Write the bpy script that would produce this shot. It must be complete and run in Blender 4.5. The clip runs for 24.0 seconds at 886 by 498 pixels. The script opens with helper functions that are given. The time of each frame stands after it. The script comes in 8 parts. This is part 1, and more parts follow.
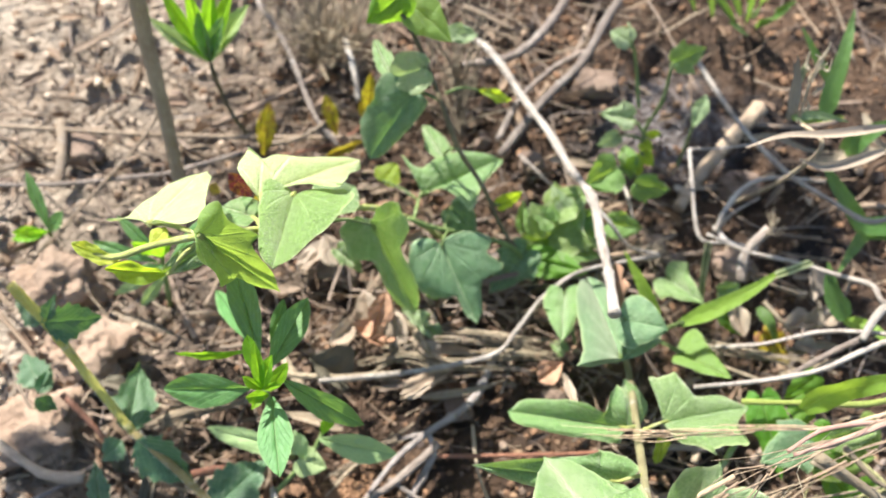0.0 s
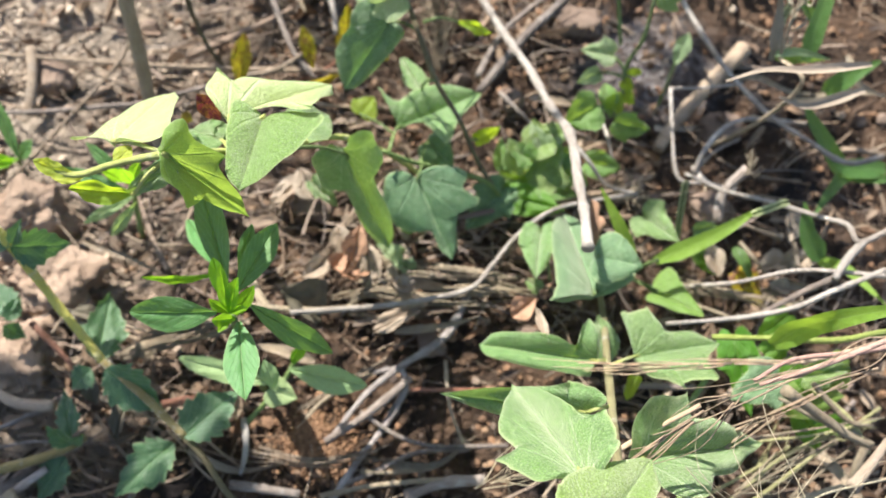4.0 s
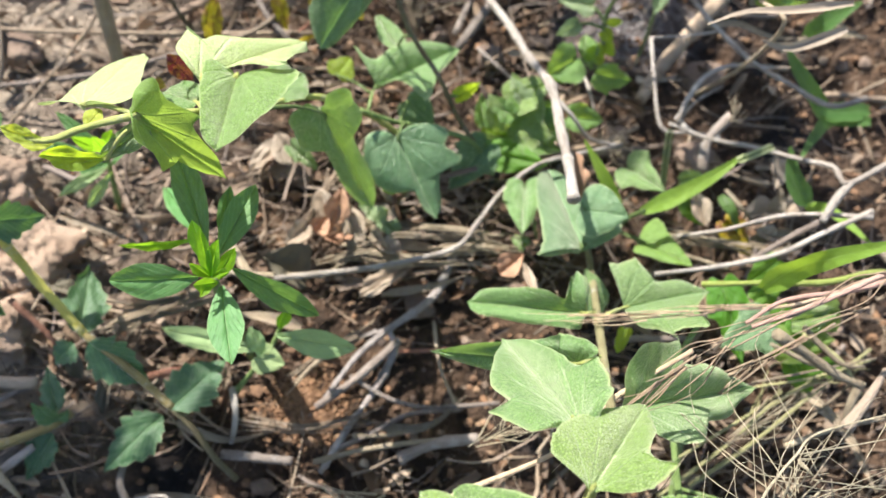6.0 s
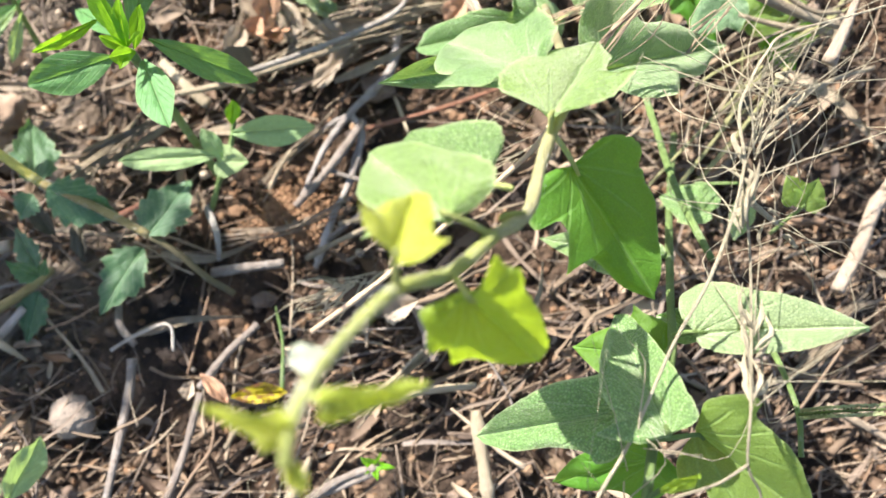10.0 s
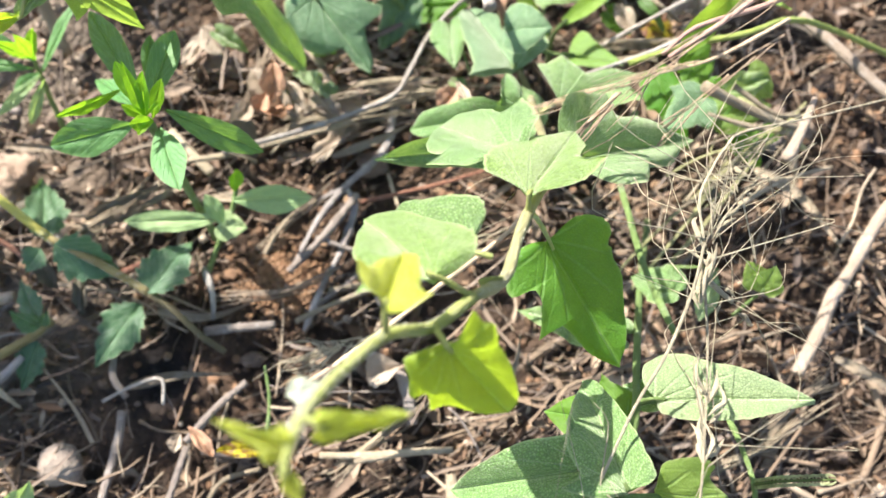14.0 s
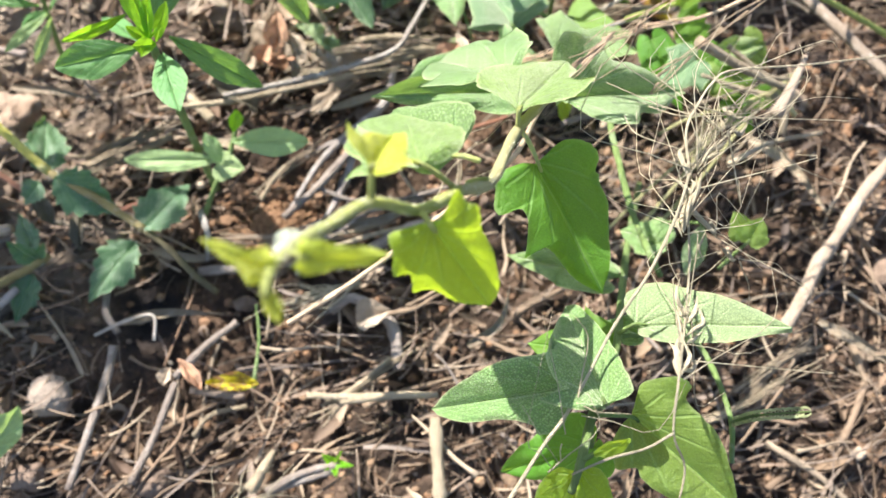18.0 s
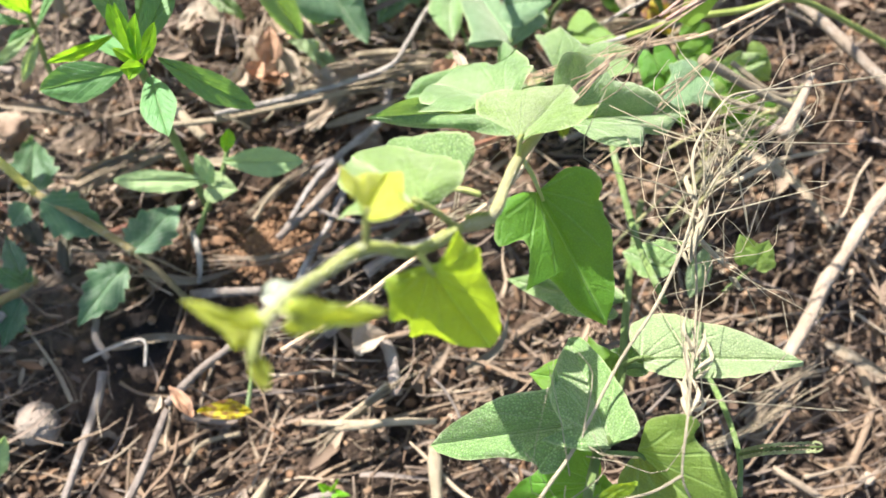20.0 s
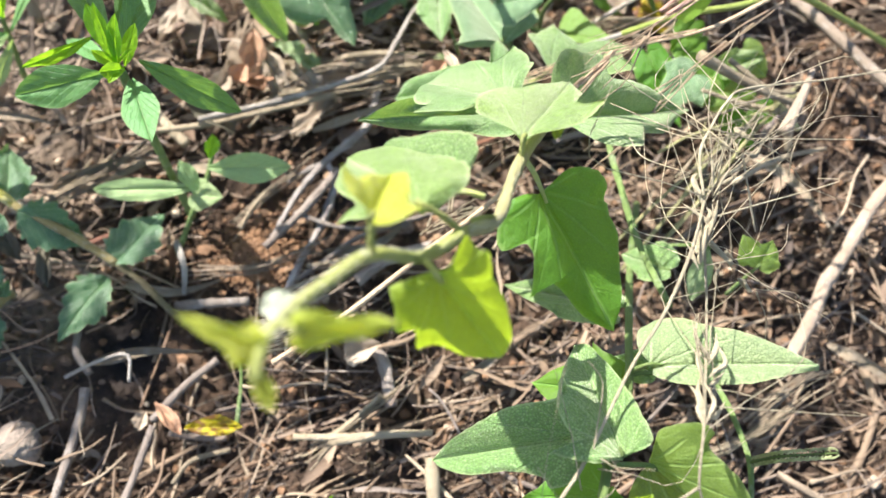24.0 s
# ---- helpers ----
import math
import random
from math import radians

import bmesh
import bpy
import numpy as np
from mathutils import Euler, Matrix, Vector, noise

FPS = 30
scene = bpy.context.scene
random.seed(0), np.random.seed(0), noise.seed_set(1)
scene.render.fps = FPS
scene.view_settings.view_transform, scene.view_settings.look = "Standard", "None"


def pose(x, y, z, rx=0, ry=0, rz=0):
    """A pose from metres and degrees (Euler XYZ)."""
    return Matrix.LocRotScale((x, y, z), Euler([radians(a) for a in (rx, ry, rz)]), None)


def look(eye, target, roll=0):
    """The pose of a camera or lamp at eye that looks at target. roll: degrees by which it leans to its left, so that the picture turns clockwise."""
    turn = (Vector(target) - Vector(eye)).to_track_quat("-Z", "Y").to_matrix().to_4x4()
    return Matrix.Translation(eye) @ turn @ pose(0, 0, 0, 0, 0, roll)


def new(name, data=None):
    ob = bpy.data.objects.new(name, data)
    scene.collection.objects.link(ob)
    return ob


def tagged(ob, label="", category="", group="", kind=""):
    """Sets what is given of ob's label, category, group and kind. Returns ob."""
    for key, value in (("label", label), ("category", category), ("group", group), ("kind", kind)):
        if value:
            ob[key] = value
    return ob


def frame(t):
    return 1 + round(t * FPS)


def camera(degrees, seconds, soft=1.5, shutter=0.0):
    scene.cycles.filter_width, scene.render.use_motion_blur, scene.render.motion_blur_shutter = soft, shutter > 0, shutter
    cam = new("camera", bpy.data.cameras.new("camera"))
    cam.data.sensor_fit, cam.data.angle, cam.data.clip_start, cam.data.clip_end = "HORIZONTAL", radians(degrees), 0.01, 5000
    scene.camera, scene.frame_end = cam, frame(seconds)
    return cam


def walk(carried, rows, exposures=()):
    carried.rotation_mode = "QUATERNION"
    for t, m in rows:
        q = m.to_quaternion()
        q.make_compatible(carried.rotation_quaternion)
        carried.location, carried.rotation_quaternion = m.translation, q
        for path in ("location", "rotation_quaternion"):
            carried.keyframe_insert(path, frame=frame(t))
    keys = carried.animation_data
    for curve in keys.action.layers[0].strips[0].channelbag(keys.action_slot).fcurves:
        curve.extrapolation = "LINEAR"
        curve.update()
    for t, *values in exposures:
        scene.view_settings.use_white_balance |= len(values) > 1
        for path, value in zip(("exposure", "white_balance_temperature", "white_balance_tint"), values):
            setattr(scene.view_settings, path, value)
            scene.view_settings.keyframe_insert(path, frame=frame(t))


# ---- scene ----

cam = camera(52.9, 24.0)
cam.data.dof.use_dof, cam.data.dof.focus_distance, cam.data.dof.aperture_fstop = True, 0.255, 12.5
PATH = [
    (0, (-0.0000, -0.0003, 0.4026), (0.0143, 0.1691, 0.0405), 4.82),
    (0.5, (0.0029, -0.0090, 0.3877), (0.0059, 0.1402, 0.0166), 1.74),
    (1, (0.0036, -0.0105, 0.3805), (0.0025, 0.1249, 0.0041), 0.29),
    (1.5, (0.0033, -0.0082, 0.3801), (0.0068, 0.1286, 0.0043), 2.16),
    (2, (0.0052, -0.0069, 0.3936), (0.0210, 0.1371, 0.0207), 6.99),
    (2.5, (0.0059, -0.0081, 0.3954), (0.0258, 0.1402, 0.0245), 8.43),
    (4.5, (0.0060, -0.0083, 0.3955), (0.0261, 0.1437, 0.0260), 8.22),
    (5, (0.0062, -0.0089, 0.3962), (0.0255, 0.1438, 0.0270), 7.90),
    (5.5, (0.0059, -0.0082, 0.3953), (0.0313, 0.1476, 0.0277), 9.39),
    (6, (0.0062, -0.0117, 0.3884), (0.0332, 0.1287, 0.0148), 9.08),
    (6.5, (0.0196, -0.0413, 0.3713), (0.0524, 0.0738, -0.0104), 9.40),
    (7, (0.0231, -0.0419, 0.3592), (0.0575, 0.0653, -0.0246), 7.99),
    (7.5, (0.0232, -0.0422, 0.3650), (0.0496, 0.0687, -0.0184), 3.12),
    (8, (0.0234, -0.0458, 0.3654), (0.0499, 0.0691, -0.0168), 1.96),
    (8.5, (0.0233, -0.0600, 0.3626), (0.0517, 0.0573, -0.0187), 1.11),
    (9, (0.0207, -0.0658, 0.3745), (0.0433, 0.0524, -0.0069), -3.20),
    (9.5, (0.0150, -0.0684, 0.3652), (0.0342, 0.0419, -0.0188), -5.56),
    (11.5, (0.0279, -0.0557, 0.3463), (0.0311, 0.0440, -0.0411), -13.74),
    (12, (0.0212, -0.0606, 0.3630), (0.0252, 0.0417, -0.0237), -13.83),
    (12.5, (0.0175, -0.0659, 0.3585), (0.0220, 0.0413, -0.0268), -13.59),
    (13, (0.0226, -0.0611, 0.3553), (0.0373, 0.0533, -0.0277), -7.41),
    (13.5, (0.0163, -0.0875, 0.3746), (0.0428, 0.0406, -0.0034), -1.92),
    (14, (0.0148, -0.0766, 0.3738), (0.0449, 0.0591, -0.0012), -0.66),
    (14.5, (0.0092, -0.0928, 0.3614), (0.0418, 0.0470, -0.0119), 0.60),
    (15, (0.0080, -0.1132, 0.3765), (0.0414, 0.0293, 0.0042), 1.99),
    (15.5, (0.0046, -0.1214, 0.4026), (0.0370, 0.0208, 0.0301), 1.96),
    (16, (0.0129, -0.1152, 0.3955), (0.0448, 0.0265, 0.0228), 1.82),
    (16.5, (0.0087, -0.1143, 0.3954), (0.0404, 0.0273, 0.0227), 1.73),
    (17, (0.0091, -0.1122, 0.3872), (0.0407, 0.0301, 0.0147), 1.65),
    (17.5, (0.0082, -0.1103, 0.3816), (0.0401, 0.0311, 0.0088), 1.77),
    (18, (0.0119, -0.1035, 0.3694), (0.0436, 0.0377, -0.0035), 1.71),
    (18.5, (0.0135, -0.0979, 0.3682), (0.0450, 0.0436, -0.0046), 1.63),
    (20.5, (0.0139, -0.0906, 0.3634), (0.0488, 0.0509, -0.0091), 2.43),
    (21, (0.0153, -0.0882, 0.3651), (0.0526, 0.0539, -0.0070), 3.02),
    (21.5, (0.0175, -0.0886, 0.3658), (0.0562, 0.0540, -0.0059), 3.26),
    (22, (0.0183, -0.0862, 0.3601), (0.0570, 0.0558, -0.0118), 3.27),
    (22.5, (0.0189, -0.0822, 0.3553), (0.0588, 0.0586, -0.0170), 3.65),
    (23, (0.0153, -0.0837, 0.3573), (0.0573, 0.0575, -0.0145), 4.13),
    (23.5, (0.0129, -0.0869, 0.3510), (0.0550, 0.0544, -0.0209), 4.17),
    (24, (0.0097, -0.0881, 0.3542), (0.0518, 0.0542, -0.0172), 4.11),
]
walk(cam, [(t, look(eye, target, roll)) for t, eye, target, roll in PATH], [(0, 1.55), (1.2, 1.39), (5.5, 1.37), (8, 1.6), (12, 1.75), (24, 1.7)])

# ---- light: low-mid morning sun from beyond the plants, clear sky ----
SUN_FROM = Vector((-0.38, 0.62, 0.78)).normalized()
world = bpy.data.worlds.new("sky")
scene.world = world
world.use_nodes = True
wn = world.node_tree
sky = wn.nodes.new("ShaderNodeTexSky")
sky.sky_type = "NISHITA"
sky.sun_disc = False
sky.sun_elevation = math.asin(SUN_FROM.z)
sky.sun_rotation = math.atan2(SUN_FROM.x, SUN_FROM.y)
wn.links.new(sky.outputs[0], wn.nodes["Background"].inputs[0])
wn.nodes["Background"].inputs[1].default_value = 0.09
sun = new("sun", bpy.data.lights.new("sun", "SUN"))
sun.data.energy, sun.data.angle, sun.data.color = 5.0, radians(0.5), (1.0, 0.95, 0.89)
sun.matrix_world = look(SUN_FROM * 5, (0, 0, 0))

# ---- materials ----


class Nodes:
    """A small helper to wire node materials."""

    def __init__(self, name):
        self.mat = bpy.data.materials.new(name)
        self.mat.use_nodes = True
        self.t = self.mat.node_tree
        self.t.nodes.clear()
        self.out = self.t.nodes.new("ShaderNodeOutputMaterial")

    def add(self, kind, ins=None, **props):
        n = self.t.nodes.new("ShaderNode" + kind)
        for k, v in props.items():
            if k == "operation":
                n.operation = v
            elif k == "blend":
                n.data_type, n.blend_type = "RGBA", v
            elif k == "uv_map":
                n.uv_map = v
            elif k == "feature":
                n.feature = v
        for k, v in (ins or {}).items():
            self.put(n.inputs[k], v)
        return n

    def put(self, socket, v):
        if isinstance(v, bpy.types.NodeSocket):
            self.t.links.new(v, socket)
        elif isinstance(v, tuple) and len(v) == 3 and socket.type == "RGBA":
            socket.default_value = (*v, 1)
        else:
            socket.default_value = v

    def math(self, op, a, b=0.0, c=0.0):
        return self.add("Math", {0: a, 1: b, 2: c}, operation=op).outputs[0]

    def step(self, x, lo, hi):
        n = self.add("MapRange", {0: x, 1: lo, 2: hi, 3: 0.0, 4: 1.0})
        n.interpolation_type = "SMOOTHSTEP"
        return n.outputs[0]

    def mix(self, f, a, b, blend="MIX"):
        return self.add("Mix", {0: f, 6: a, 7: b}, blend=blend).outputs[2]

    def noise(self, scale, detail=4.0, rough=0.6, vec=None, out=0):
        ins = {"Scale": scale, "Detail": detail, "Roughness": rough}
        if vec is not None:
            ins["Vector"] = vec
        return self.add("TexNoise", ins).outputs[out]

    def coords(self):
        return self.add("TexCoord").outputs["Object"]

    def random(self):
        return self.add("ObjectInfo").outputs["Random"]

    def bump(self, height, strength, distance):
        return self.add("Bump", {"Height": height, "Strength": strength, "Distance": distance}).outputs[0]

    def done(self, shader):
        self.t.links.new(shader, self.out.inputs[0])
        return self.mat


def leaf_material(name, upper, through_light, fuzz=0.5, glow=0.38, veins=5.0, spots=None, rough=0.5, vein_gain=1.0, parallel=False, palmate=False):
    """Thin leaf: veined and downy, with light coming through it. upper: its own colour; through_light: the colour of light passed on."""
    m = Nodes(name)
    uv = m.add("UVMap", uv_map="leaf").outputs[0]
    sep = m.add("SeparateXYZ", {0: uv})
    u, v = sep.outputs[0], m.math("ABSOLUTE", sep.outputs[1])
    co, rnd = m.coords(), m.random()
    rib = m.math("SUBTRACT", 1.0, m.step(v, 0.006, 0.022))
    wig = m.noise(140.0, 2.0, vec=co)
    wave = m.math("FRACT", m.math("MULTIPLY", m.math("ADD", m.math("SUBTRACT", u, m.math("MULTIPLY", v, 0.95)), m.math("MULTIPLY", wig, 0.06)), veins))
    if parallel:
        wave = m.math("FRACT", m.math("MULTIPLY", v, 14.0))
    side = m.math("MULTIPLY", m.math("SUBTRACT", 1.0, m.step(m.math("ABSOLUTE", m.math("SUBTRACT", wave, 0.5)), 0.02, 0.085)), 0.6)
    if palmate:
        # ribs that fan out from the stalk, with faint side veins between
        u2 = m.math("ADD", u, m.math("ADD", 0.01, m.math("MULTIPLY", wig, 0.02)))
        ang, far = m.math("ARCTAN2", v, u2), m.math("SQRT", m.math("ADD", m.math("MULTIPLY", u2, u2), m.math("MULTIPLY", v, v)))
        fan = None
        for a_k, reach in ((0.40, 0.72), (0.88, 0.6), (1.5, 0.4)):
            d = m.math("MULTIPLY", m.math("ABSOLUTE", m.math("SUBTRACT", ang, a_k)), far)
            one = m.math("MULTIPLY", m.math("SUBTRACT", 1.0, m.step(d, 0.004, 0.016)), m.math("SUBTRACT", 1.0, m.step(far, reach * 0.6, reach)))
            fan = one if fan is None else m.math("MAXIMUM", fan, one)
        side = m.math("MAXIMUM", m.math("MULTIPLY", fan, 0.85), m.math("MULTIPLY", side, 0.35))
    net = m.add("TexVoronoi", {"Vector": co, "Scale": 1150.0}, feature="DISTANCE_TO_EDGE").outputs[0]
    mesh = m.math("SUBTRACT", 1.0, m.step(net, 0.02, 0.22))
    vein = m.math("MAXIMUM", rib, side)
    hair = m.step(m.noise(1900.0, 3.0, 0.7, co), 0.47, 0.62)
    cloud = m.noise(70.0, 3.0, vec=co)
    big = m.noise(24.0, 2.0, vec=co)
    hsv = m.add("HueSaturation", {"Hue": m.math("ADD", 0.485, m.math("MULTIPLY", rnd, 0.03)), "Saturation": 1.1, "Value": m.math("ADD", 0.74, m.math("ADD", m.math("MULTIPLY", cloud, 0.36), m.math("MULTIPLY", rnd, 0.16))), "Color": upper}).outputs[0]
    pale = tuple(min(0.8, c * 1.5 + k) for c, k in zip(upper, (0.075, 0.09, 0.04)))
    col = m.mix(m.math("MULTIPLY", vein, 0.72 * vein_gain), hsv, pale)
    col = m.mix(m.math("MULTIPLY", hair, 0.5 * fuzz**1.5), col, (0.70, 0.80, 0.42))
    # down rubbed off in patches
    worn = m.step(m.noise(420.0, 4.0, 0.65, co), 0.42, 0.62)
    col = m.mix(m.math("MULTIPLY", worn, 0.10 + 0.14 * fuzz), col, tuple(c * 0.6 for c in upper))
    # the green net of small veins between tufts of down
    gap = m.math("MULTIPLY", mesh, m.math("ADD", 0.55, m.math("MULTIPLY", m.noise(600.0, 3.0, 0.6, co), 0.9)))
    col = m.mix(m.math("MINIMUM", m.math("MULTIPLY", gap, 0.16 + 0.62 * fuzz**2), 1.0), col, tuple(c * 0.42 for c in upper))
    edge = m.add("UVMap", uv_map="rim").outputs[0]
    rim = m.step(m.add("SeparateXYZ", {0: edge}).outputs[0], 0.92, 1.0)
    col = m.mix(m.math("MULTIPLY", rim, 0.42 * fuzz + 0.16), col, (0.56, 0.64, 0.3))
    # small brown nicks and dust
    nick = m.step(m.noise(210.0, 5.0, 0.7, co), 0.70, 0.76)
    col = m.mix(m.math("MULTIPLY", nick, 0.5), col, (0.24, 0.17, 0.06))
    if spots:
        sp = m.step(m.noise(260.0, 4.0, 0.7, co), 0.44, 0.56)
        col = m.mix(sp, col, spots)
    tr = m.mix(m.math("MULTIPLY", vein, 0.35 * vein_gain), through_light, tuple(c * 0.6 for c in through_light))
    tr = m.mix(m.math("MULTIPLY", mesh, 0.2 + 0.35 * fuzz**2), tr, tuple(c * 0.55 for c in through_light))
    tr = m.mix(m.math("MULTIPLY", big, 0.3), tr, hsv)
    quilt = m.math("MULTIPLY", m.noise(300.0, 2.0, 0.5, co), 1.1)
    h = m.math("ADD", quilt, m.math("ADD", m.math("MULTIPLY", m.noise(1700.0, 4.0, 0.75, co), 0.25 + 0.75 * fuzz), m.math("ADD", m.math("MULTIPLY", vein, -0.5), m.math("MULTIPLY", m.step(net, 0.0, 0.5), 0.3 * fuzz**2))))
    bump = m.bump(h, 1.0, 0.0006)
    p = m.add("BsdfPrincipled", {"Base Color": col, "Roughness": rough, "Normal": bump, "Specular IOR Level": 0.5 + 0.35 * fuzz, "Sheen Weight": 0.75 * fuzz, "Sheen Roughness": 0.3, "Sheen Tint": (1.0, 1.0, 0.80)})
    t = m.add("BsdfTranslucent", {"Color": tr, "Normal": bump})
    return m.done(m.add("MixShader", {0: glow, 1: p.outputs[0], 2: t.outputs[0]}).outputs[0])


def wood_material(name, light, dark, grain=900.0, rough=0.75, lichen=0.25):
    m = Nodes(name)
    co, rnd = m.coords(), m.random()
    uv = m.add("UVMap", uv_map="leaf").outputs[0]
    st = m.add("Mapping", {"Vector": uv, "Scale": (1.0, 0.07, 1.0)}).outputs[0]
    fib = m.noise(60.0, 5.0, 0.65, st)
    blot = m.noise(55.0, 4.0, vec=co)
    fine = m.noise(grain, 3.0, vec=co)
    crack = m.step(m.noise(95.0, 4.0, 0.7, m.add("Mapping", {"Vector": uv, "Scale": (1.0, 0.12, 1.0)}).outputs[0]), 0.60, 0.66)
    col = m.mix(m.step(m.math("ADD", m.math("MULTIPLY", fib, 0.6), m.math("MULTIPLY", blot, 0.5)), 0.36, 0.72), dark, light)
    col = m.add("HueSaturation", {"Value": m.math("ADD", 0.75, m.math("MULTIPLY", rnd, 0.5)), "Color": col}).outputs[0]
    col = m.mix(m.math("MULTIPLY", m.step(m.noise(150.0, 4.0, 0.7, co), 0.55, 0.68), lichen), col, (0.62, 0.6, 0.56))
    col = m.mix(m.math("MULTIPLY", crack, 0.55), col, tuple(k * 0.45 for k in dark))
    bump = m.bump(m.math("ADD", m.math("SUBTRACT", fib, m.math("MULTIPLY", crack, 0.5)), m.math("MULTIPLY", fine, 0.4)), 0.9, 0.0012)
    return m.done(m.add("BsdfPrincipled", {"Base Color": col, "Roughness": rough, "Normal": bump, "Specular IOR Level": 0.3}).outputs[0])


def litter_material(name, cols, rough=0.7, glow=0.0):
    """Mixed dry litter: each island takes its own tone between the colours."""
    m = Nodes(name)
    co = m.coords()
    isl = m.add("NewGeometry").outputs["Random Per Island"]
    ramp = m.add("ValToRGB", {0: isl})
    r = ramp.color_ramp
    r.elements[0].color, r.elements[1].color = (*cols[0], 1), (*cols[-1], 1)
    for i, c in enumerate(cols[1:-1], 1):
        r.elements.new(i / (len(cols) - 1)).color = (*c, 1)
    n1, n2 = m.noise(120.0, 4.0, vec=co), m.noise(1100.0, 3.0, 0.7, co)
    col = m.add("HueSaturation", {"Value": m.math("ADD", 0.55, m.math("ADD", m.math("MULTIPLY", n1, 0.5), m.math("MULTIPLY", n2, 0.4))), "Color": ramp.outputs[0]}).outputs[0]
    bump = m.bump(m.math("ADD", n2, n1), 0.6, 0.0006)
    p = m.add("BsdfPrincipled", {"Base Color": col, "Roughness": rough, "Normal": bump, "Specular IOR Level": 0.3}).outputs[0]
    if glow:
        t = m.add("BsdfTranslucent", {"Color": col, "Normal": bump}).outputs[0]
        p = m.add("MixShader", {0: glow, 1: p, 2: t}).outputs[0]
    return m.done(p)


def stone_material(name, a, b, c):
    m = Nodes(name)
    co = m.coords()
    n1, n2, n3 = m.noise(38.0, 5.0, 0.6, co), m.noise(170.0, 5.0, 0.7, co), m.noise(900.0, 3.0, 0.7, co)
    col = m.mix(m.step(n1, 0.38, 0.62), a, b)
    col = m.mix(m.math("MULTIPLY", m.step(n2, 0.52, 0.68), 0.7), col, c)
    col = m.add("HueSaturation", {"Value": m.math("ADD", 0.7, m.math("ADD", m.math("MULTIPLY", n3, 0.35), m.math("MULTIPLY", m.random(), 0.3))), "Color": col}).outputs[0]
    bump = m.bump(m.math("ADD", m.math("MULTIPLY", n2, 1.0), m.math("MULTIPLY", n3, 0.4)), 0.9, 0.003)
    return m.done(m.add("BsdfPrincipled", {"Base Color": col, "Roughness": 0.85, "Normal": bump, "Specular IOR Level": 0.25}).outputs[0])


def soil_material():
    m = Nodes("soil")
    co = m.coords()
    n0, n1, n2, n3 = m.noise(6.0, 3.0, vec=co), m.noise(45.0, 5.0, 0.65, co), m.noise(220.0, 5.0, 0.7, co), m.noise(1100.0, 3.0, 0.7, co)
    sep = m.add("SeparateXYZ", {0: co})
    # dry pale crust on one side, dark burnt humus on the other
    side = m.step(m.math("ADD", m.math("ADD", m.math("MULTIPLY", sep.outputs[0], -2.6), m.math("MULTIPLY", sep.outputs[1], 0.9)), m.math("MULTIPLY", n0, 0.5)), 0.5, 0.95)
    # past the near ground the crust lies in broad patches
    away = m.step(m.add("VectorMath", {0: co}, operation="LENGTH").outputs["Value"], 0.45, 0.8)
    side = m.mix(away, side, m.math("MULTIPLY", m.step(m.noise(1.1, 4.0, vec=co), 0.42, 0.62), 0.55))
    dusty = m.math("SUBTRACT", 1.0, m.step(m.math("ADD", sep.outputs[1], m.math("MULTIPLY", n0, 0.08)), 0.0, 0.09))
    dark = m.mix(m.step(n1, 0.38, 0.62), (0.05, 0.034, 0.024), (0.14, 0.088, 0.056))
    dark = m.mix(dusty, dark, m.mix(m.step(n1, 0.38, 0.62), (0.058, 0.04, 0.029), (0.15, 0.1, 0.07)))
    pale = m.mix(m.step(n1, 0.35, 0.65), (0.34, 0.27, 0.205), (0.56, 0.465, 0.36))
    col = m.mix(side, dark, pale)
    col = m.mix(m.math("MULTIPLY", m.step(n2, 0.58, 0.7), 0.5), col, (0.24, 0.145, 0.09))
    char = m.math("MULTIPLY", m.step(m.noise(17.0, 4.0, 0.6, co), 0.55, 0.66), m.math("SUBTRACT", 1.0, side))
    fire = m.add("VectorMath", {0: co, 1: (-0.087, 0.026, 0.0)}, operation="DISTANCE").outputs["Value"]
    fire = m.math("SUBTRACT", 1.0, m.step(m.math("ADD", fire, m.math("MULTIPLY", n1, 0.02)), 0.018, 0.042))
    char = m.math("MAXIMUM", char, fire)
    col = m.mix(m.math("MULTIPLY", char, 0.85), col, (0.022, 0.021, 0.023))
    # grey ash left by a small fire
    ash = m.add("VectorMath", {0: co, 1: (0.140, 0.262, 0.0)}, operation="DISTANCE").outputs["Value"]
    ash = m.math("SUBTRACT", 1.0, m.step(m.math("ADD", ash, m.math("MULTIPLY", n1, 0.06)), 0.035, 0.085))
    col = m.mix(m.math("MULTIPLY", ash, 0.8), col, m.mix(m.step(n2, 0.4, 0.62), (0.15, 0.125, 0.115), (0.36, 0.335, 0.33)))
    col = m.add("HueSaturation", {"Value": m.math("ADD", 0.7, m.math("MULTIPLY", n3, 0.6)), "Color": col}).outputs[0]
    clod = m.add("TexVoronoi", {"Vector": co, "Scale": 260.0}).outputs[0]
    bump = m.bump(m.math("SUBTRACT", m.math("ADD", m.math("MULTIPLY", n2, 1.2), m.math("MULTIPLY", n3, 0.5)), m.math("MULTIPLY", clod, 0.9)), 1.0, 0.006)
    return m.done(m.add("BsdfPrincipled", {"Base Color": col, "Roughness": 0.92, "Normal": bump, "Specular IOR Level": 0.2}).outputs[0])


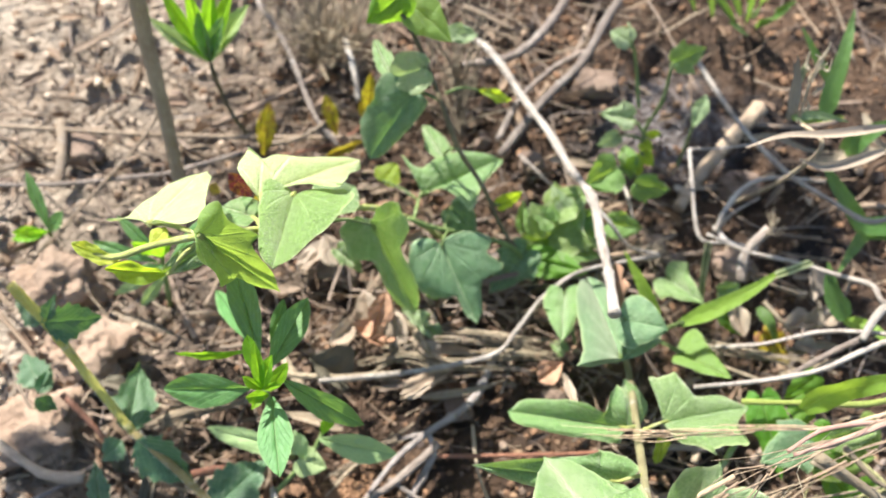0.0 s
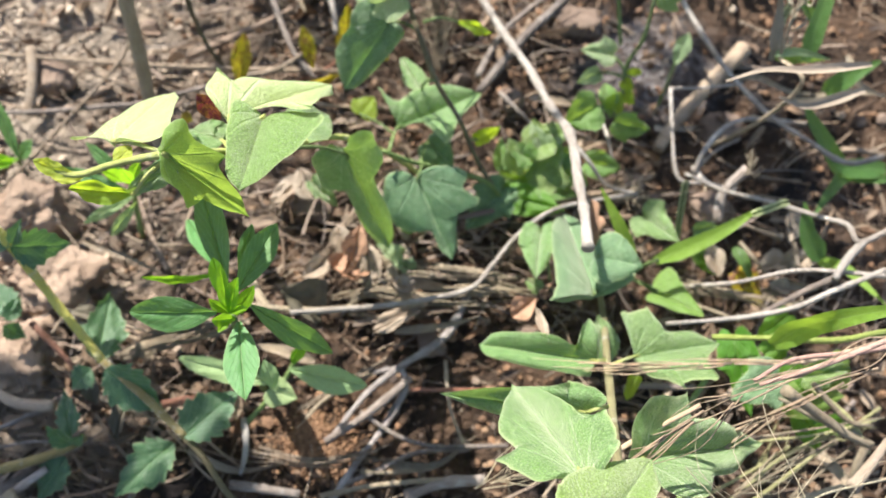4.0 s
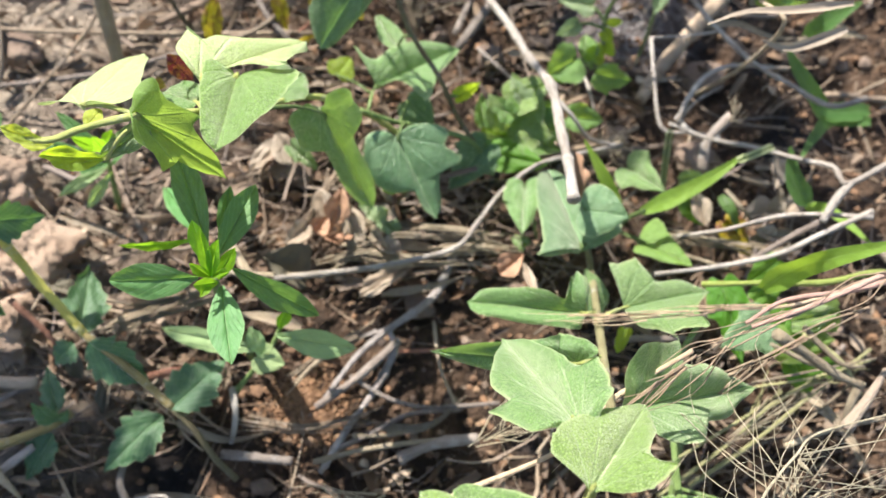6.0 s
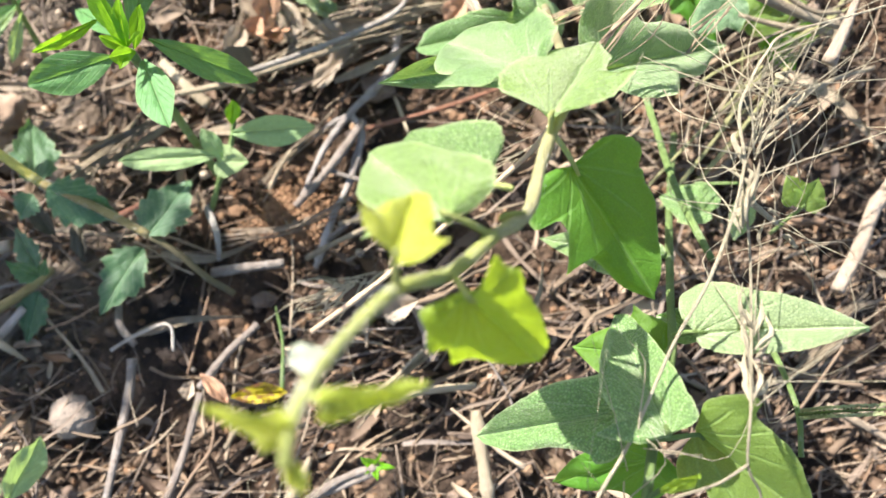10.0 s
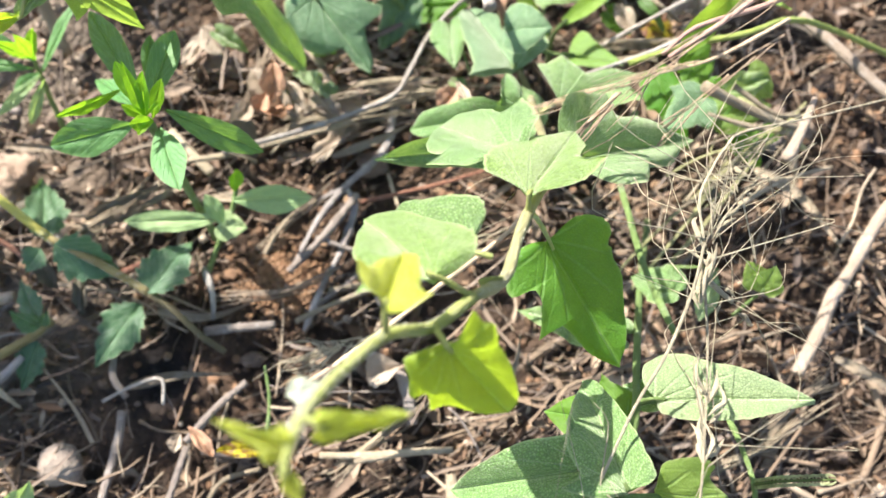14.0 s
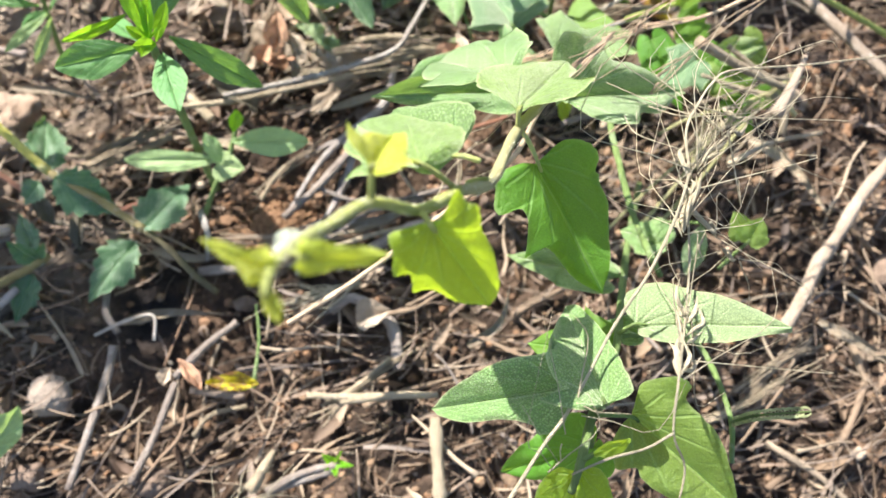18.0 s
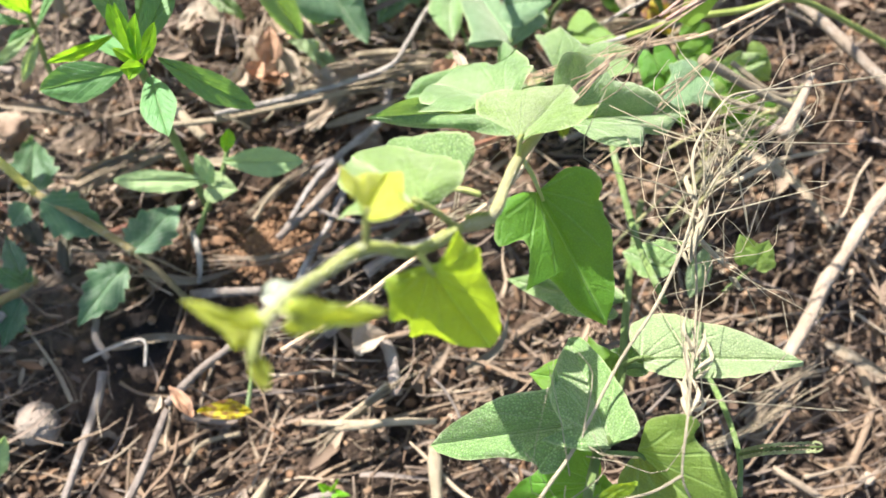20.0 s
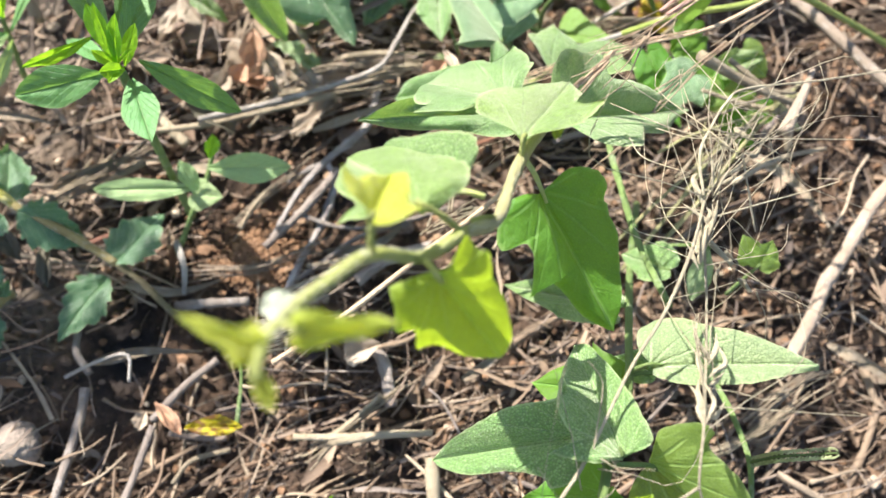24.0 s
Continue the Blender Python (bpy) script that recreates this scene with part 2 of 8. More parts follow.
SOIL = soil_material()
DOWNY = leaf_material("downy_leaf", (0.165, 0.31, 0.09), (0.37, 0.58, 0.05), 0.95, 0.30, palmate=True, rough=0.35)
DEEP = leaf_material("deep_green_leaf", (0.105, 0.245, 0.035), (0.31, 0.55, 0.03), 0.18, 0.52, palmate=True, rough=0.55)
CUPPED = leaf_material("small_cupped_leaf", (0.16, 0.31, 0.07), (0.46, 0.68, 0.06), 0.7, 0.42, palmate=True, rough=0.38)
FRESH = leaf_material("fresh_leaf", (0.20, 0.32, 0.075), (0.46, 0.64, 0.08), 0.4, 0.52, palmate=True)
YOUNG = leaf_material("young_leaf", (0.25, 0.38, 0.05), (0.60, 0.80, 0.03), 0.4, 0.60, palmate=True)
# darker copy of the downy leaf: its shade is put into the colour
TEAL = leaf_material("shade_toned_downy_leaf", (0.115, 0.235, 0.105), (0.22, 0.42, 0.06), 0.8, 0.26, palmate=True, rough=0.38)
DOWNY_WARM = leaf_material("young_downy_leaf", (0.21, 0.35, 0.075), (0.50, 0.68, 0.06), 1.0, 0.32, palmate=True, rough=0.35)
PALE = leaf_material("pale_underleaf", (0.285, 0.40, 0.195), (0.48, 0.64, 0.18), 0.8, 0.36, palmate=True, rough=0.35)
# the sun's brightness on two upper leaves is put into this paler green
LIT = leaf_material("sunlight_toned_downy_leaf", (0.50, 0.62, 0.26), (0.72, 0.88, 0.22), 0.75, 0.26, palmate=True, rough=0.35)
WHITE_DOWN = leaf_material("white_downy_bud_leaf", (0.72, 0.76, 0.62), (0.72, 0.78, 0.5), 0.9, 0.4, palmate=True, rough=0.35)
SHOOT = leaf_material("shoot_tip_leaf", (0.50, 0.57, 0.09), (0.80, 0.86, 0.05), 0.45, 0.5, palmate=True)
LANCE = leaf_material("lance_leaf", (0.115, 0.25, 0.085), (0.28, 0.52, 0.06), 0.2, 0.34, veins=7.0, rough=0.46, vein_gain=1.1)
LANCE_YOUNG = leaf_material("lance_young_leaf", (0.20, 0.42, 0.04), (0.42, 0.75, 0.03), 0.1, 0.45, veins=7.0, rough=0.4, vein_gain=0.7)
LANCE_PALE = leaf_material("lance_pale_leaf", (0.32, 0.44, 0.20), (0.46, 0.64, 0.14), 0.35, 0.32, veins=7.0, vein_gain=0.8)
TOOTHED = leaf_material("rough_toothed_leaf", (0.05, 0.125, 0.055), (0.16, 0.34, 0.04), 0.4, 0.25, veins=8.0, rough=0.33, vein_gain=1.3)
BLADE = leaf_material("grass_blade", (0.10, 0.20, 0.055), (0.27, 0.44, 0.05), 0.1, 0.40, rough=0.45, vein_gain=1.0, parallel=True)
BLADE_BRIGHT = leaf_material("bright_grass_blade", (0.24, 0.38, 0.07), (0.46, 0.66, 0.05), 0.1, 0.42, rough=0.45, vein_gain=1.2, parallel=True)
SPOTTED = leaf_material("spotted_leaf", (0.42, 0.34, 0.03), (0.60, 0.50, 0.03), 0.1, 0.4, spots=(0.14, 0.045, 0.02))
WINE = leaf_material("wine_red_leaf", (0.10, 0.02, 0.035), (0.26, 0.04, 0.04), 0.1, 0.35, spots=(0.40, 0.20, 0.03))
STEM_YOUNG = wood_material("young_stem", (0.56, 0.60, 0.20), (0.42, 0.46, 0.12), rough=0.6, lichen=0.3)
STEM_OLIVE = wood_material("olive_tan_stem", (0.50, 0.47, 0.24), (0.34, 0.31, 0.14), rough=0.65, lichen=0.3)
STEM_TAN = wood_material("tan_green_stem", (0.40, 0.37, 0.19), (0.24, 0.20, 0.10), rough=0.7, lichen=0.35)
STEM_GREEN = wood_material("green_stem", (0.24, 0.34, 0.11), (0.14, 0.21, 0.06), rough=0.6, lichen=0.2)
STEM_DARK = wood_material("dark_stem", (0.26, 0.22, 0.11), (0.12, 0.10, 0.06), rough=0.7, lichen=0.2)
STEM_HAIRY = wood_material("hairy_stem", (0.40, 0.32, 0.13), (0.27, 0.20, 0.08), rough=0.7, lichen=0.3)
STEM_RED = wood_material("red_stem", (0.36, 0.17, 0.10), (0.20, 0.09, 0.06), rough=0.6, lichen=0.1)
TWIG_PALE = wood_material("pale_bark", (0.66, 0.60, 0.52), (0.27, 0.215, 0.17), lichen=0.4)
STAKE = wood_material("weathered_stake", (0.43, 0.34, 0.255), (0.27, 0.20, 0.145), lichen=0.2)
TWIG_ASH = wood_material("ash_grey_root", (0.52, 0.47, 0.43), (0.22, 0.175, 0.145), lichen=0.3)
TWIG_GREY = wood_material("grey_bark", (0.37, 0.31, 0.26), (0.17, 0.13, 0.105), lichen=0.25)
TWIG_BROWN = wood_material("brown_stick", (0.40, 0.31, 0.22), (0.23, 0.165, 0.11), lichen=0.15)
STRAW = wood_material("straw", (0.50, 0.41, 0.28), (0.32, 0.245, 0.16), rough=0.55, lichen=0.1)
FLATSTRAW = wood_material("split_straw", (0.46, 0.37, 0.26), (0.24, 0.18, 0.12), rough=0.6, lichen=0.15)
AWN = wood_material("bleached_awn", (0.70, 0.61, 0.43), (0.54, 0.45, 0.29), rough=0.45, lichen=0.0)
AWN_RED = wood_material("reddish_awn", (0.80, 0.64, 0.42), (0.72, 0.48, 0.32), rough=0.45, lichen=0.0)
HAIR = wood_material("pale_hair", (0.72, 0.68, 0.56), (0.6, 0.55, 0.44), rough=0.5, lichen=0.0)
GRAIN = wood_material("green_grain", (0.62, 0.66, 0.38), (0.46, 0.52, 0.22), rough=0.5, lichen=0.0)
CULM = wood_material("pink_culm", (0.74, 0.52, 0.38), (0.68, 0.38, 0.32), grain=200.0, rough=0.5, lichen=0.0)
CULM_GREEN = wood_material("yellow_green_culm", (0.50, 0.58, 0.16), (0.38, 0.47, 0.10), grain=200.0, rough=0.45, lichen=0.0)
STEM_LIME = wood_material("yellow_green_hairy_stem", (0.64, 0.58, 0.14), (0.48, 0.40, 0.08), rough=0.6, lichen=0.3)
ROCK = stone_material("tan_rock", (0.245, 0.17, 0.118), (0.345, 0.255, 0.185), (0.135, 0.085, 0.058))
PALE_PEBBLE = stone_material("pale_pebble", (0.27, 0.215, 0.172), (0.36, 0.30, 0.245), (0.17, 0.13, 0.1))
PEBBLE = stone_material("pebble_stone", (0.19, 0.135, 0.10), (0.29, 0.215, 0.16), (0.11, 0.075, 0.055))
LITTER = litter_material("dry_stalks", [(0.26, 0.19, 0.125), (0.13, 0.088, 0.058), (0.21, 0.15, 0.10), (0.085, 0.06, 0.044), (0.36, 0.285, 0.20), (0.17, 0.108, 0.068), (0.24, 0.185, 0.14), (0.12, 0.085, 0.062), (0.20, 0.165, 0.14)])
DRYLEAF = litter_material("dry_leaf_scraps", [(0.26, 0.185, 0.12), (0.13, 0.085, 0.058), (0.36, 0.28, 0.20), (0.21, 0.125, 0.07), (0.075, 0.06, 0.052)], glow=0.15)
CRUMB = litter_material("soil_crumbs", [(0.15, 0.088, 0.05), (0.22, 0.125, 0.07), (0.09, 0.058, 0.04), (0.27, 0.175, 0.105), (0.055, 0.042, 0.036)], rough=0.95)
SAND = litter_material("sandy_crumbs", [(0.42, 0.33, 0.24), (0.52, 0.42, 0.31), (0.33, 0.25, 0.18), (0.47, 0.37, 0.28)], rough=0.95)
GRAINS = litter_material("fresh_soil_grains", [(0.24, 0.13, 0.07), (0.30, 0.18, 0.10), (0.17, 0.095, 0.055)], rough=0.95)
CURL = litter_material("curled_dry_leaf", [(0.29, 0.225, 0.16), (0.42, 0.35, 0.27)], glow=0.2)
DARKLEAF = litter_material("dark_dead_leaf", [(0.085, 0.075, 0.05), (0.12, 0.10, 0.07)], glow=0.1)
CHIP = litter_material("rust_leaf_scrap", [(0.34, 0.19, 0.115), (0.44, 0.27, 0.17)], glow=0.15)

# ---- builders ----
rng = random.Random(7)


def mesh_ob(name, verts, faces, mat, parent=None, label="", uvs=None, rims=None, smooth=True):
    """One mesh object; uvs and rims: one pair (or number) for each vertex."""
    me = bpy.data.meshes.new(name)
    me.from_pydata([tuple(v) for v in verts], [], faces)
    if uvs is not None:
        idx = np.empty(len(me.loops), np.int32)
        me.loops.foreach_get("vertex_index", idx)
        for key, val in (("leaf", uvs), ("rim", rims)):
            if val is not None:
                layer = me.uv_layers.new(name=key)
                layer.data.foreach_set("uv", np.asarray(val, np.float32)[idx].ravel())
    me.materials.append(mat)
    if smooth:
        me.polygons.foreach_set("use_smooth", np.ones(len(me.polygons), bool))
    me.update()
    ob = new(name, me)
    if parent is not None:
        ob.parent = parent
    if label:
        tagged(ob, label)
    return ob


def thing(name, at, label, category, group=""):
    """An Empty at the foot of a thing, to carry its parts."""
    e = new(name)
    e.empty_display_size = 0.01
    e.location = at
    return tagged(e, label, category, group)


def smooth_line(points, per=6):
    """Catmull-Rom through the points."""
    p = [Vector(q) for q in points]
    if len(p) < 3:
        return [p[0].lerp(p[1], i / per) for i in range(per + 1)]
    q = [2 * p[0] - p[1], *p, 2 * p[-1] - p[-2]]
    out = []
    for i in range(1, len(q) - 2):
        a, b, c, d = q[i - 1 : i + 3]
        for k in range(per):
            s = k / per
            out.append(0.5 * (2 * b + (c - a) * s + (2 * a - 5 * b + 4 * c - d) * s * s + (3 * b - a - 3 * c + d) * s**3))
    return [*out, p[-1]]


def tube_mesh(points, r0, r1, sides=8, per=6, knobs=0.0, seed=0):
    """Vertices, faces and uvs of a tapering rod along a smooth line, with swollen knots and uneven bark."""
    line = smooth_line(points, per)
    n = len(line)
    verts, uvs, faces = [], [], []
    up = Vector((0.13, 0.31, 0.94))
    dist = 0.0
    for i, c in enumerate(line):
        d = (line[min(i + 1, n - 1)] - line[max(i - 1, 0)]).normalized()
        s = d.cross(up).normalized()
        w = s.cross(d)
        up = w
        f = i / (n - 1)
        if i:
            dist += (c - line[i - 1]).length
        r = r0 + (r1 - r0) * f
        if knobs:
            r *= 1 + knobs * (noise.noise((seed * 3.1, dist * 90, 0)) + max(0, noise.noise((seed, dist * 55, 7)) - 0.25) * 1.6 + 0.8 * math.exp(-((((dist * 1000 + seed) % 23.0) - 9.5) / 1.2) ** 2))
        for k in range(sides):
            a = 2 * math.pi * k / sides
            q = r * (1 + (0.12 * noise.noise((seed + 5.0, math.cos(a) * 1.3 + dist * 120, math.sin(a) * 1.3)) if knobs else 0))
            verts.append(c + (s * math.cos(a) + w * math.sin(a)) * q)
            uvs.append((k / sides, dist * 30))
    for i in range(n - 1):
        for k in range(sides):
            a, b = i * sides + k, i * sides + (k + 1) % sides
            faces.append((a, b, b + sides, a + sides))
    faces.append(tuple(range(sides))[::-1])
    faces.append(tuple(range((n - 1) * sides, n * sides)))
    return verts, faces, uvs


def rod(name, points, r0, r1, mat, parent=None, label="", sides=8, per=6, knobs=0.15):
    """A stem, twig or stalk. With a parent its points are told in the world all the same."""
    v, f, uv = tube_mesh(points, r0, r1, sides, per, knobs, rng.random() * 50)
    off = parent.location.copy() if parent is not None else Vector(points[0])
    ob = mesh_ob(name, [q - off for q in v], f, mat, parent, label, uv, [(0, 0)] * len(uv))
    if parent is None:
        ob.location = off
    return ob


OUTLINES = {
    "lobed": [(0, 0), (-0.1, 0.1), (-0.13, 0.25), (-0.02, 0.41), (0.15, 0.48), (0.33, 0.55), (0.335, 0.54), (0.39, 0.40), (0.46, 0.33), (0.62, 0.28), (0.82, 0.15), (1, 0)],
    "three": [(0, 0), (-0.08, 0.1), (-0.09, 0.27), (0.06, 0.42), (0.24, 0.5), (0.40, 0.55), (0.405, 0.54), (0.45, 0.40), (0.53, 0.31), (0.67, 0.26), (0.84, 0.15), (1, 0)],
    "halberd": [(0, 0), (-0.07, 0.1), (-0.1, 0.3), (0.0, 0.46), (0.14, 0.52), (0.145, 0.51), (0.3, 0.38), (0.5, 0.30), (0.75, 0.18), (1, 0)],
    "tongue": [(0, 0), (-0.11, 0.12), (-0.13, 0.32), (0.0, 0.47), (0.17, 0.47), (0.3, 0.40), (0.46, 0.42), (0.66, 0.37), (0.86, 0.2), (1, 0)],
    "cordate": [(0, 0), (-0.1, 0.13), (-0.07, 0.36), (0.17, 0.5), (0.4, 0.48), (0.45, 0.43), (0.75, 0.25), (1, 0)],
    "lance": [(0, 0.05), (0.08, 0.14), (0.25, 0.35), (0.45, 0.48), (0.64, 0.5), (0.84, 0.31), (0.95, 0.13), (1, 0)],
    "toothed": [(0, 0.02), (0.05, 0.18), (0.16, 0.4), (0.32, 0.5), (0.52, 0.44), (0.75, 0.25), (1, 0)],
}

OUTLINES.update({
    "fan": [(0, 0), (-0.01, 0.16), (0.02, 0.38), (0.088, 0.463), (0.211, 0.507), (0.441, 0.412), (0.71, 0.26), (0.93, 0.13), (1, 0)],
    "fan_cusp": [(0, 0), (0.02, 0.21), (0.13, 0.4), (0.229, 0.461), (0.389, 0.522), (0.395, 0.5), (0.46, 0.27), (0.741, 0.203), (0.91, 0.09), (1, 0)],
    "heart": [(0, 0), (-0.05, 0.21), (-0.02, 0.36), (0.088, 0.473), (0.191, 0.506), (0.284, 0.419), (0.471, 0.362), (0.64, 0.261), (0.83, 0.13), (1, 0)],
    "heart_step": [(0, 0), (-0.06, 0.12), (-0.08, 0.31), (0.018, 0.422), (0.142, 0.49), (0.181, 0.336), (0.337, 0.382), (0.459, 0.482), (0.465, 0.46), (0.52, 0.25), (0.82, 0.13), (1, 0)],
    "wing": [(0, 0), (-0.06, 0.11), (-0.15, 0.26), (-0.145, 0.355), (-0.025, 0.356), (0.04, 0.427), (0.237, 0.341), (0.471, 0.302), (0.751, 0.203), (0.93, 0.09), (1, 0)],
    "wing_step": [(0, 0), (-0.06, 0.11), (-0.13, 0.29), (-0.113, 0.353), (0.04, 0.43), (0.15, 0.509), (0.232, 0.378), (0.402, 0.458), (0.508, 0.32), (0.772, 0.233), (0.91, 0.11), (1, 0)],
    "tongue_ear": [(0, 0), (-0.07, 0.15), (-0.09, 0.34), (-0.035, 0.477), (0.132, 0.508), (0.35, 0.38), (0.641, 0.251), (0.89, 0.11), (1, 0)],
    "strap": [(0, 0), (0.03, 0.2), (0.1, 0.28), (0.23, 0.323), (0.44, 0.323), (0.662, 0.275), (0.84, 0.14), (1, 0)],
    "spear": [(0, 0), (0.01, 0.21), (0.09, 0.34), (0.222, 0.366), (0.258, 0.27), (0.455, 0.192), (0.701, 0.173), (0.91, 0.08), (1, 0)],
    "spear_ear": [(0, 0), (0.0, 0.25), (0.01, 0.5), (0.02, 0.49), (0.061, 0.349), (0.34, 0.341), (0.551, 0.282), (0.79, 0.16), (1, 0)],
    "spur": [(0, 0), (-0.05, 0.21), (0.02, 0.37), (0.079, 0.501), (0.09, 0.49), (0.162, 0.342), (0.36, 0.362), (0.561, 0.313), (0.84, 0.16), (1, 0)],
    "slim": [(0, 0), (-0.03, 0.13), (0.04, 0.25), (0.24, 0.241), (0.48, 0.211), (0.761, 0.162), (0.92, 0.1), (1, 0)],
    "ear_step": [(0, 0), (-0.1, 0.16), (-0.14, 0.27), (-0.054, 0.444), (0.071, 0.509), (0.158, 0.379), (0.402, 0.375), (0.701, 0.222), (0.9, 0.08), (1, 0)],
    "low_step": [(0, 0), (-0.03, 0.09), (0.01, 0.25), (0.138, 0.37), (0.243, 0.262), (0.38, 0.303), (0.611, 0.254), (0.84, 0.13), (1, 0)],
    "maple": [(0, 0), (-0.01, 0.14), (-0.01, 0.33), (0.099, 0.431), (0.219, 0.501), (0.225, 0.49), (0.288, 0.331), (0.482, 0.355), (0.69, 0.23), (1, 0)],
    "maple_notch": [(0, 0), (-0.06, 0.1), (-0.01, 0.31), (0.08, 0.35), (0.24, 0.411), (0.25, 0.4), (0.322, 0.256), (0.49, 0.22), (0.76, 0.13), (1, 0)],
    "crown": [(0, 0), (-0.08, 0.19), (-0.11, 0.33), (-0.065, 0.457), (0.1, 0.481), (0.27, 0.501), (0.275, 0.49), (0.321, 0.308), (0.52, 0.271), (0.73, 0.16), (1, 0)],
    "crown_low": [(0, 0), (0.0, 0.19), (0.14, 0.36), (0.352, 0.356), (0.449, 0.232), (0.652, 0.235), (0.814, 0.091), (1, 0)],
    "horn": [(0, 0), (-0.04, 0.22), (-0.04, 0.42), (0.07, 0.43), (0.25, 0.441), (0.26, 0.43), (0.34, 0.33), (0.426, 0.197), (0.73, 0.16), (1, 0)],
    "horn_low": [(0, 0), (0.04, 0.25), (0.21, 0.359), (0.308, 0.502), (0.317, 0.468), (0.48, 0.449), (0.68, 0.472), (0.69, 0.45), (0.71, 0.212), (1, 0)],
    "paddle": [(0, 0), (0.03, 0.14), (0.06, 0.21), (0.25, 0.2), (0.48, 0.202), (0.73, 0.172), (0.92, 0.12), (1, 0)],
    "paddle_horn": [(0, 0), (0.01, 0.35), (0.1, 0.5), (0.11, 0.48), (0.14, 0.4), (0.175, 0.15), (0.349, 0.246), (0.61, 0.233), (0.87, 0.17), (1, 0)],
    "shield": [(0, 0), (-0.13, 0.27), (-0.2, 0.48), (-0.189, 0.502), (0.033, 0.368), (0.33, 0.33), (0.622, 0.285), (0.86, 0.16), (1, 0)],
    "shield_notch": [(0, 0), (-0.03, 0.12), (0.06, 0.31), (0.17, 0.366), (0.363, 0.326), (0.4, 0.24), (0.45, 0.15), (0.781, 0.144), (0.95, 0.08), (1, 0)],
    "claw": [(0, 0), (-0.05, 0.15), (0.01, 0.35), (0.177, 0.512), (0.307, 0.388), (0.46, 0.485), (0.546, 0.443), (0.525, 0.269), (0.672, 0.186), (0.9, 0.11), (1, 0)],
    "claw_low": [(0, 0), (-0.14, 0.11), (-0.16, 0.29), (-0.012, 0.394), (0.18, 0.423), (0.363, 0.406), (0.542, 0.252), (0.598, 0.093), (0.82, 0.08), (1, 0)],
    "drop_step": [(0, 0), (-0.1, 0.08), (-0.14, 0.18), (-0.079, 0.476), (0.05, 0.491), (0.209, 0.51), (0.285, 0.25), (0.611, 0.245), (0.86, 0.15), (1, 0)],
    "roof": [(0, 0), (0.022, 0.151), (-0.02, 0.38), (-0.009, 0.391), (0.107, 0.25), (0.32, 0.24), (0.611, 0.204), (0.86, 0.1), (1, 0)],
    "roof_low": [(0, 0), (0.246, 0.096), (0.36, 0.48), (0.371, 0.503), (0.472, 0.452), (0.621, 0.288), (0.91, 0.11), (1, 0)],
    "sail": [(0, 0), (-0.04, 0.11), (-0.01, 0.29), (0.159, 0.401), (0.17, 0.39), (0.199, 0.261), (0.35, 0.261), (0.597, 0.162), (0.87, 0.1), (1, 0)],
    "fin": [(0, 0), (-0.08, 0.23), (-0.03, 0.5), (0.137, 0.39), (0.38, 0.471), (0.39, 0.46), (0.432, 0.286), (0.73, 0.18), (1, 0)],
    "fin_low": [(0, 0), (0.07, 0.23), (0.246, 0.266), (0.459, 0.401), (0.471, 0.39), (0.48, 0.19), (0.61, 0.16), (0.84, 0.08), (1, 0)],
})


def leaf_mesh(shape, length, width, fold, droop, wave, seed, teeth=0):
    """A leaf from its stalk's end at the origin along +y: two halves that rise by the fold, bent down at the tip, with a wavy rim."""
    halves = [OUTLINES[k] for k in (shape.split("|") * 2)[:2]]
    nv, lobes = 9, shape not in ("lance", "toothed")
    verts, uvs, rims, faces = [], [], [], []
    for sign in (-1, 1):
        start = len(verts)
        rim = smooth_line([(a, b, 0) for a, b in halves[(sign + 1) // 2]], 5)
        nu = len(rim)
        for i, q in enumerate(rim):
            f = i / (nu - 1)
            grow = 1 + 0.06 * noise.noise((seed, f * 7, sign * 3.0)) + 0.045 * noise.noise((seed + 3, f * 24, sign * 3.0)) + 0.025 * noise.noise((seed + 7, f * 55, sign * 3.0))
            oy, ox = q.x, q.y * grow
            if teeth:
                ox *= 1 + 0.17 * (2 * ((f * teeth) % 1.0) - 1) * (0 if f in (0, 1) else 1)
            my = max(0.0, min(1.0, 0.85 * oy + 0.15 * f))
            for k in range(nv):
                g = k / (nv - 1)
                y, x = my + (oy - my) * g, ox * g
                h = math.tan(fold) * x * width + droop * length * (-(y * y) + 0.3 * y)
                h += wave * length * g * g * noise.noise((seed + 9.1, f * 5.0, sign * 2.0)) + wave * 0.5 * length * noise.noise((seed, x * 5 * sign, y * 4))
                h -= 0.02 * length * math.exp(-((x / 0.035) ** 2)) * (1 - y * 0.6)
                if lobes:
                    # sunk side veins towards the lobes, and a margin that rolls down here and up there
                    for away, deep in ((0.72, 0.011), (1.35, 0.008)):
                        d = abs(x * math.cos(away) - (y + 0.02) * math.sin(away))
                        h -= deep * length * math.exp(-((d / 0.045) ** 2)) * max(0.0, 1 - (y - 0.05) / 0.75)
                    h += 0.03 * length * math.sin(min(1.0, x / 0.35) * math.pi) * (1 - abs(y - 0.3))
                    h += length * g**4 * (-0.035 + 0.10 * noise.noise((seed + 31.0, f * 3.0, sign * 5.0)))
                verts.append(Vector((sign * x * width, y * length, h)))
                uvs.append((y, sign * x))
                rims.append((g, 0))
        for i in range(nu - 1):
            for k in range(nv - 1):
                a = start + i * nv + k
                quad = (a, a + 1, a + nv + 1, a + nv)
                faces.append(quad if sign > 0 else quad[::-1])
    return verts, faces, uvs, rims


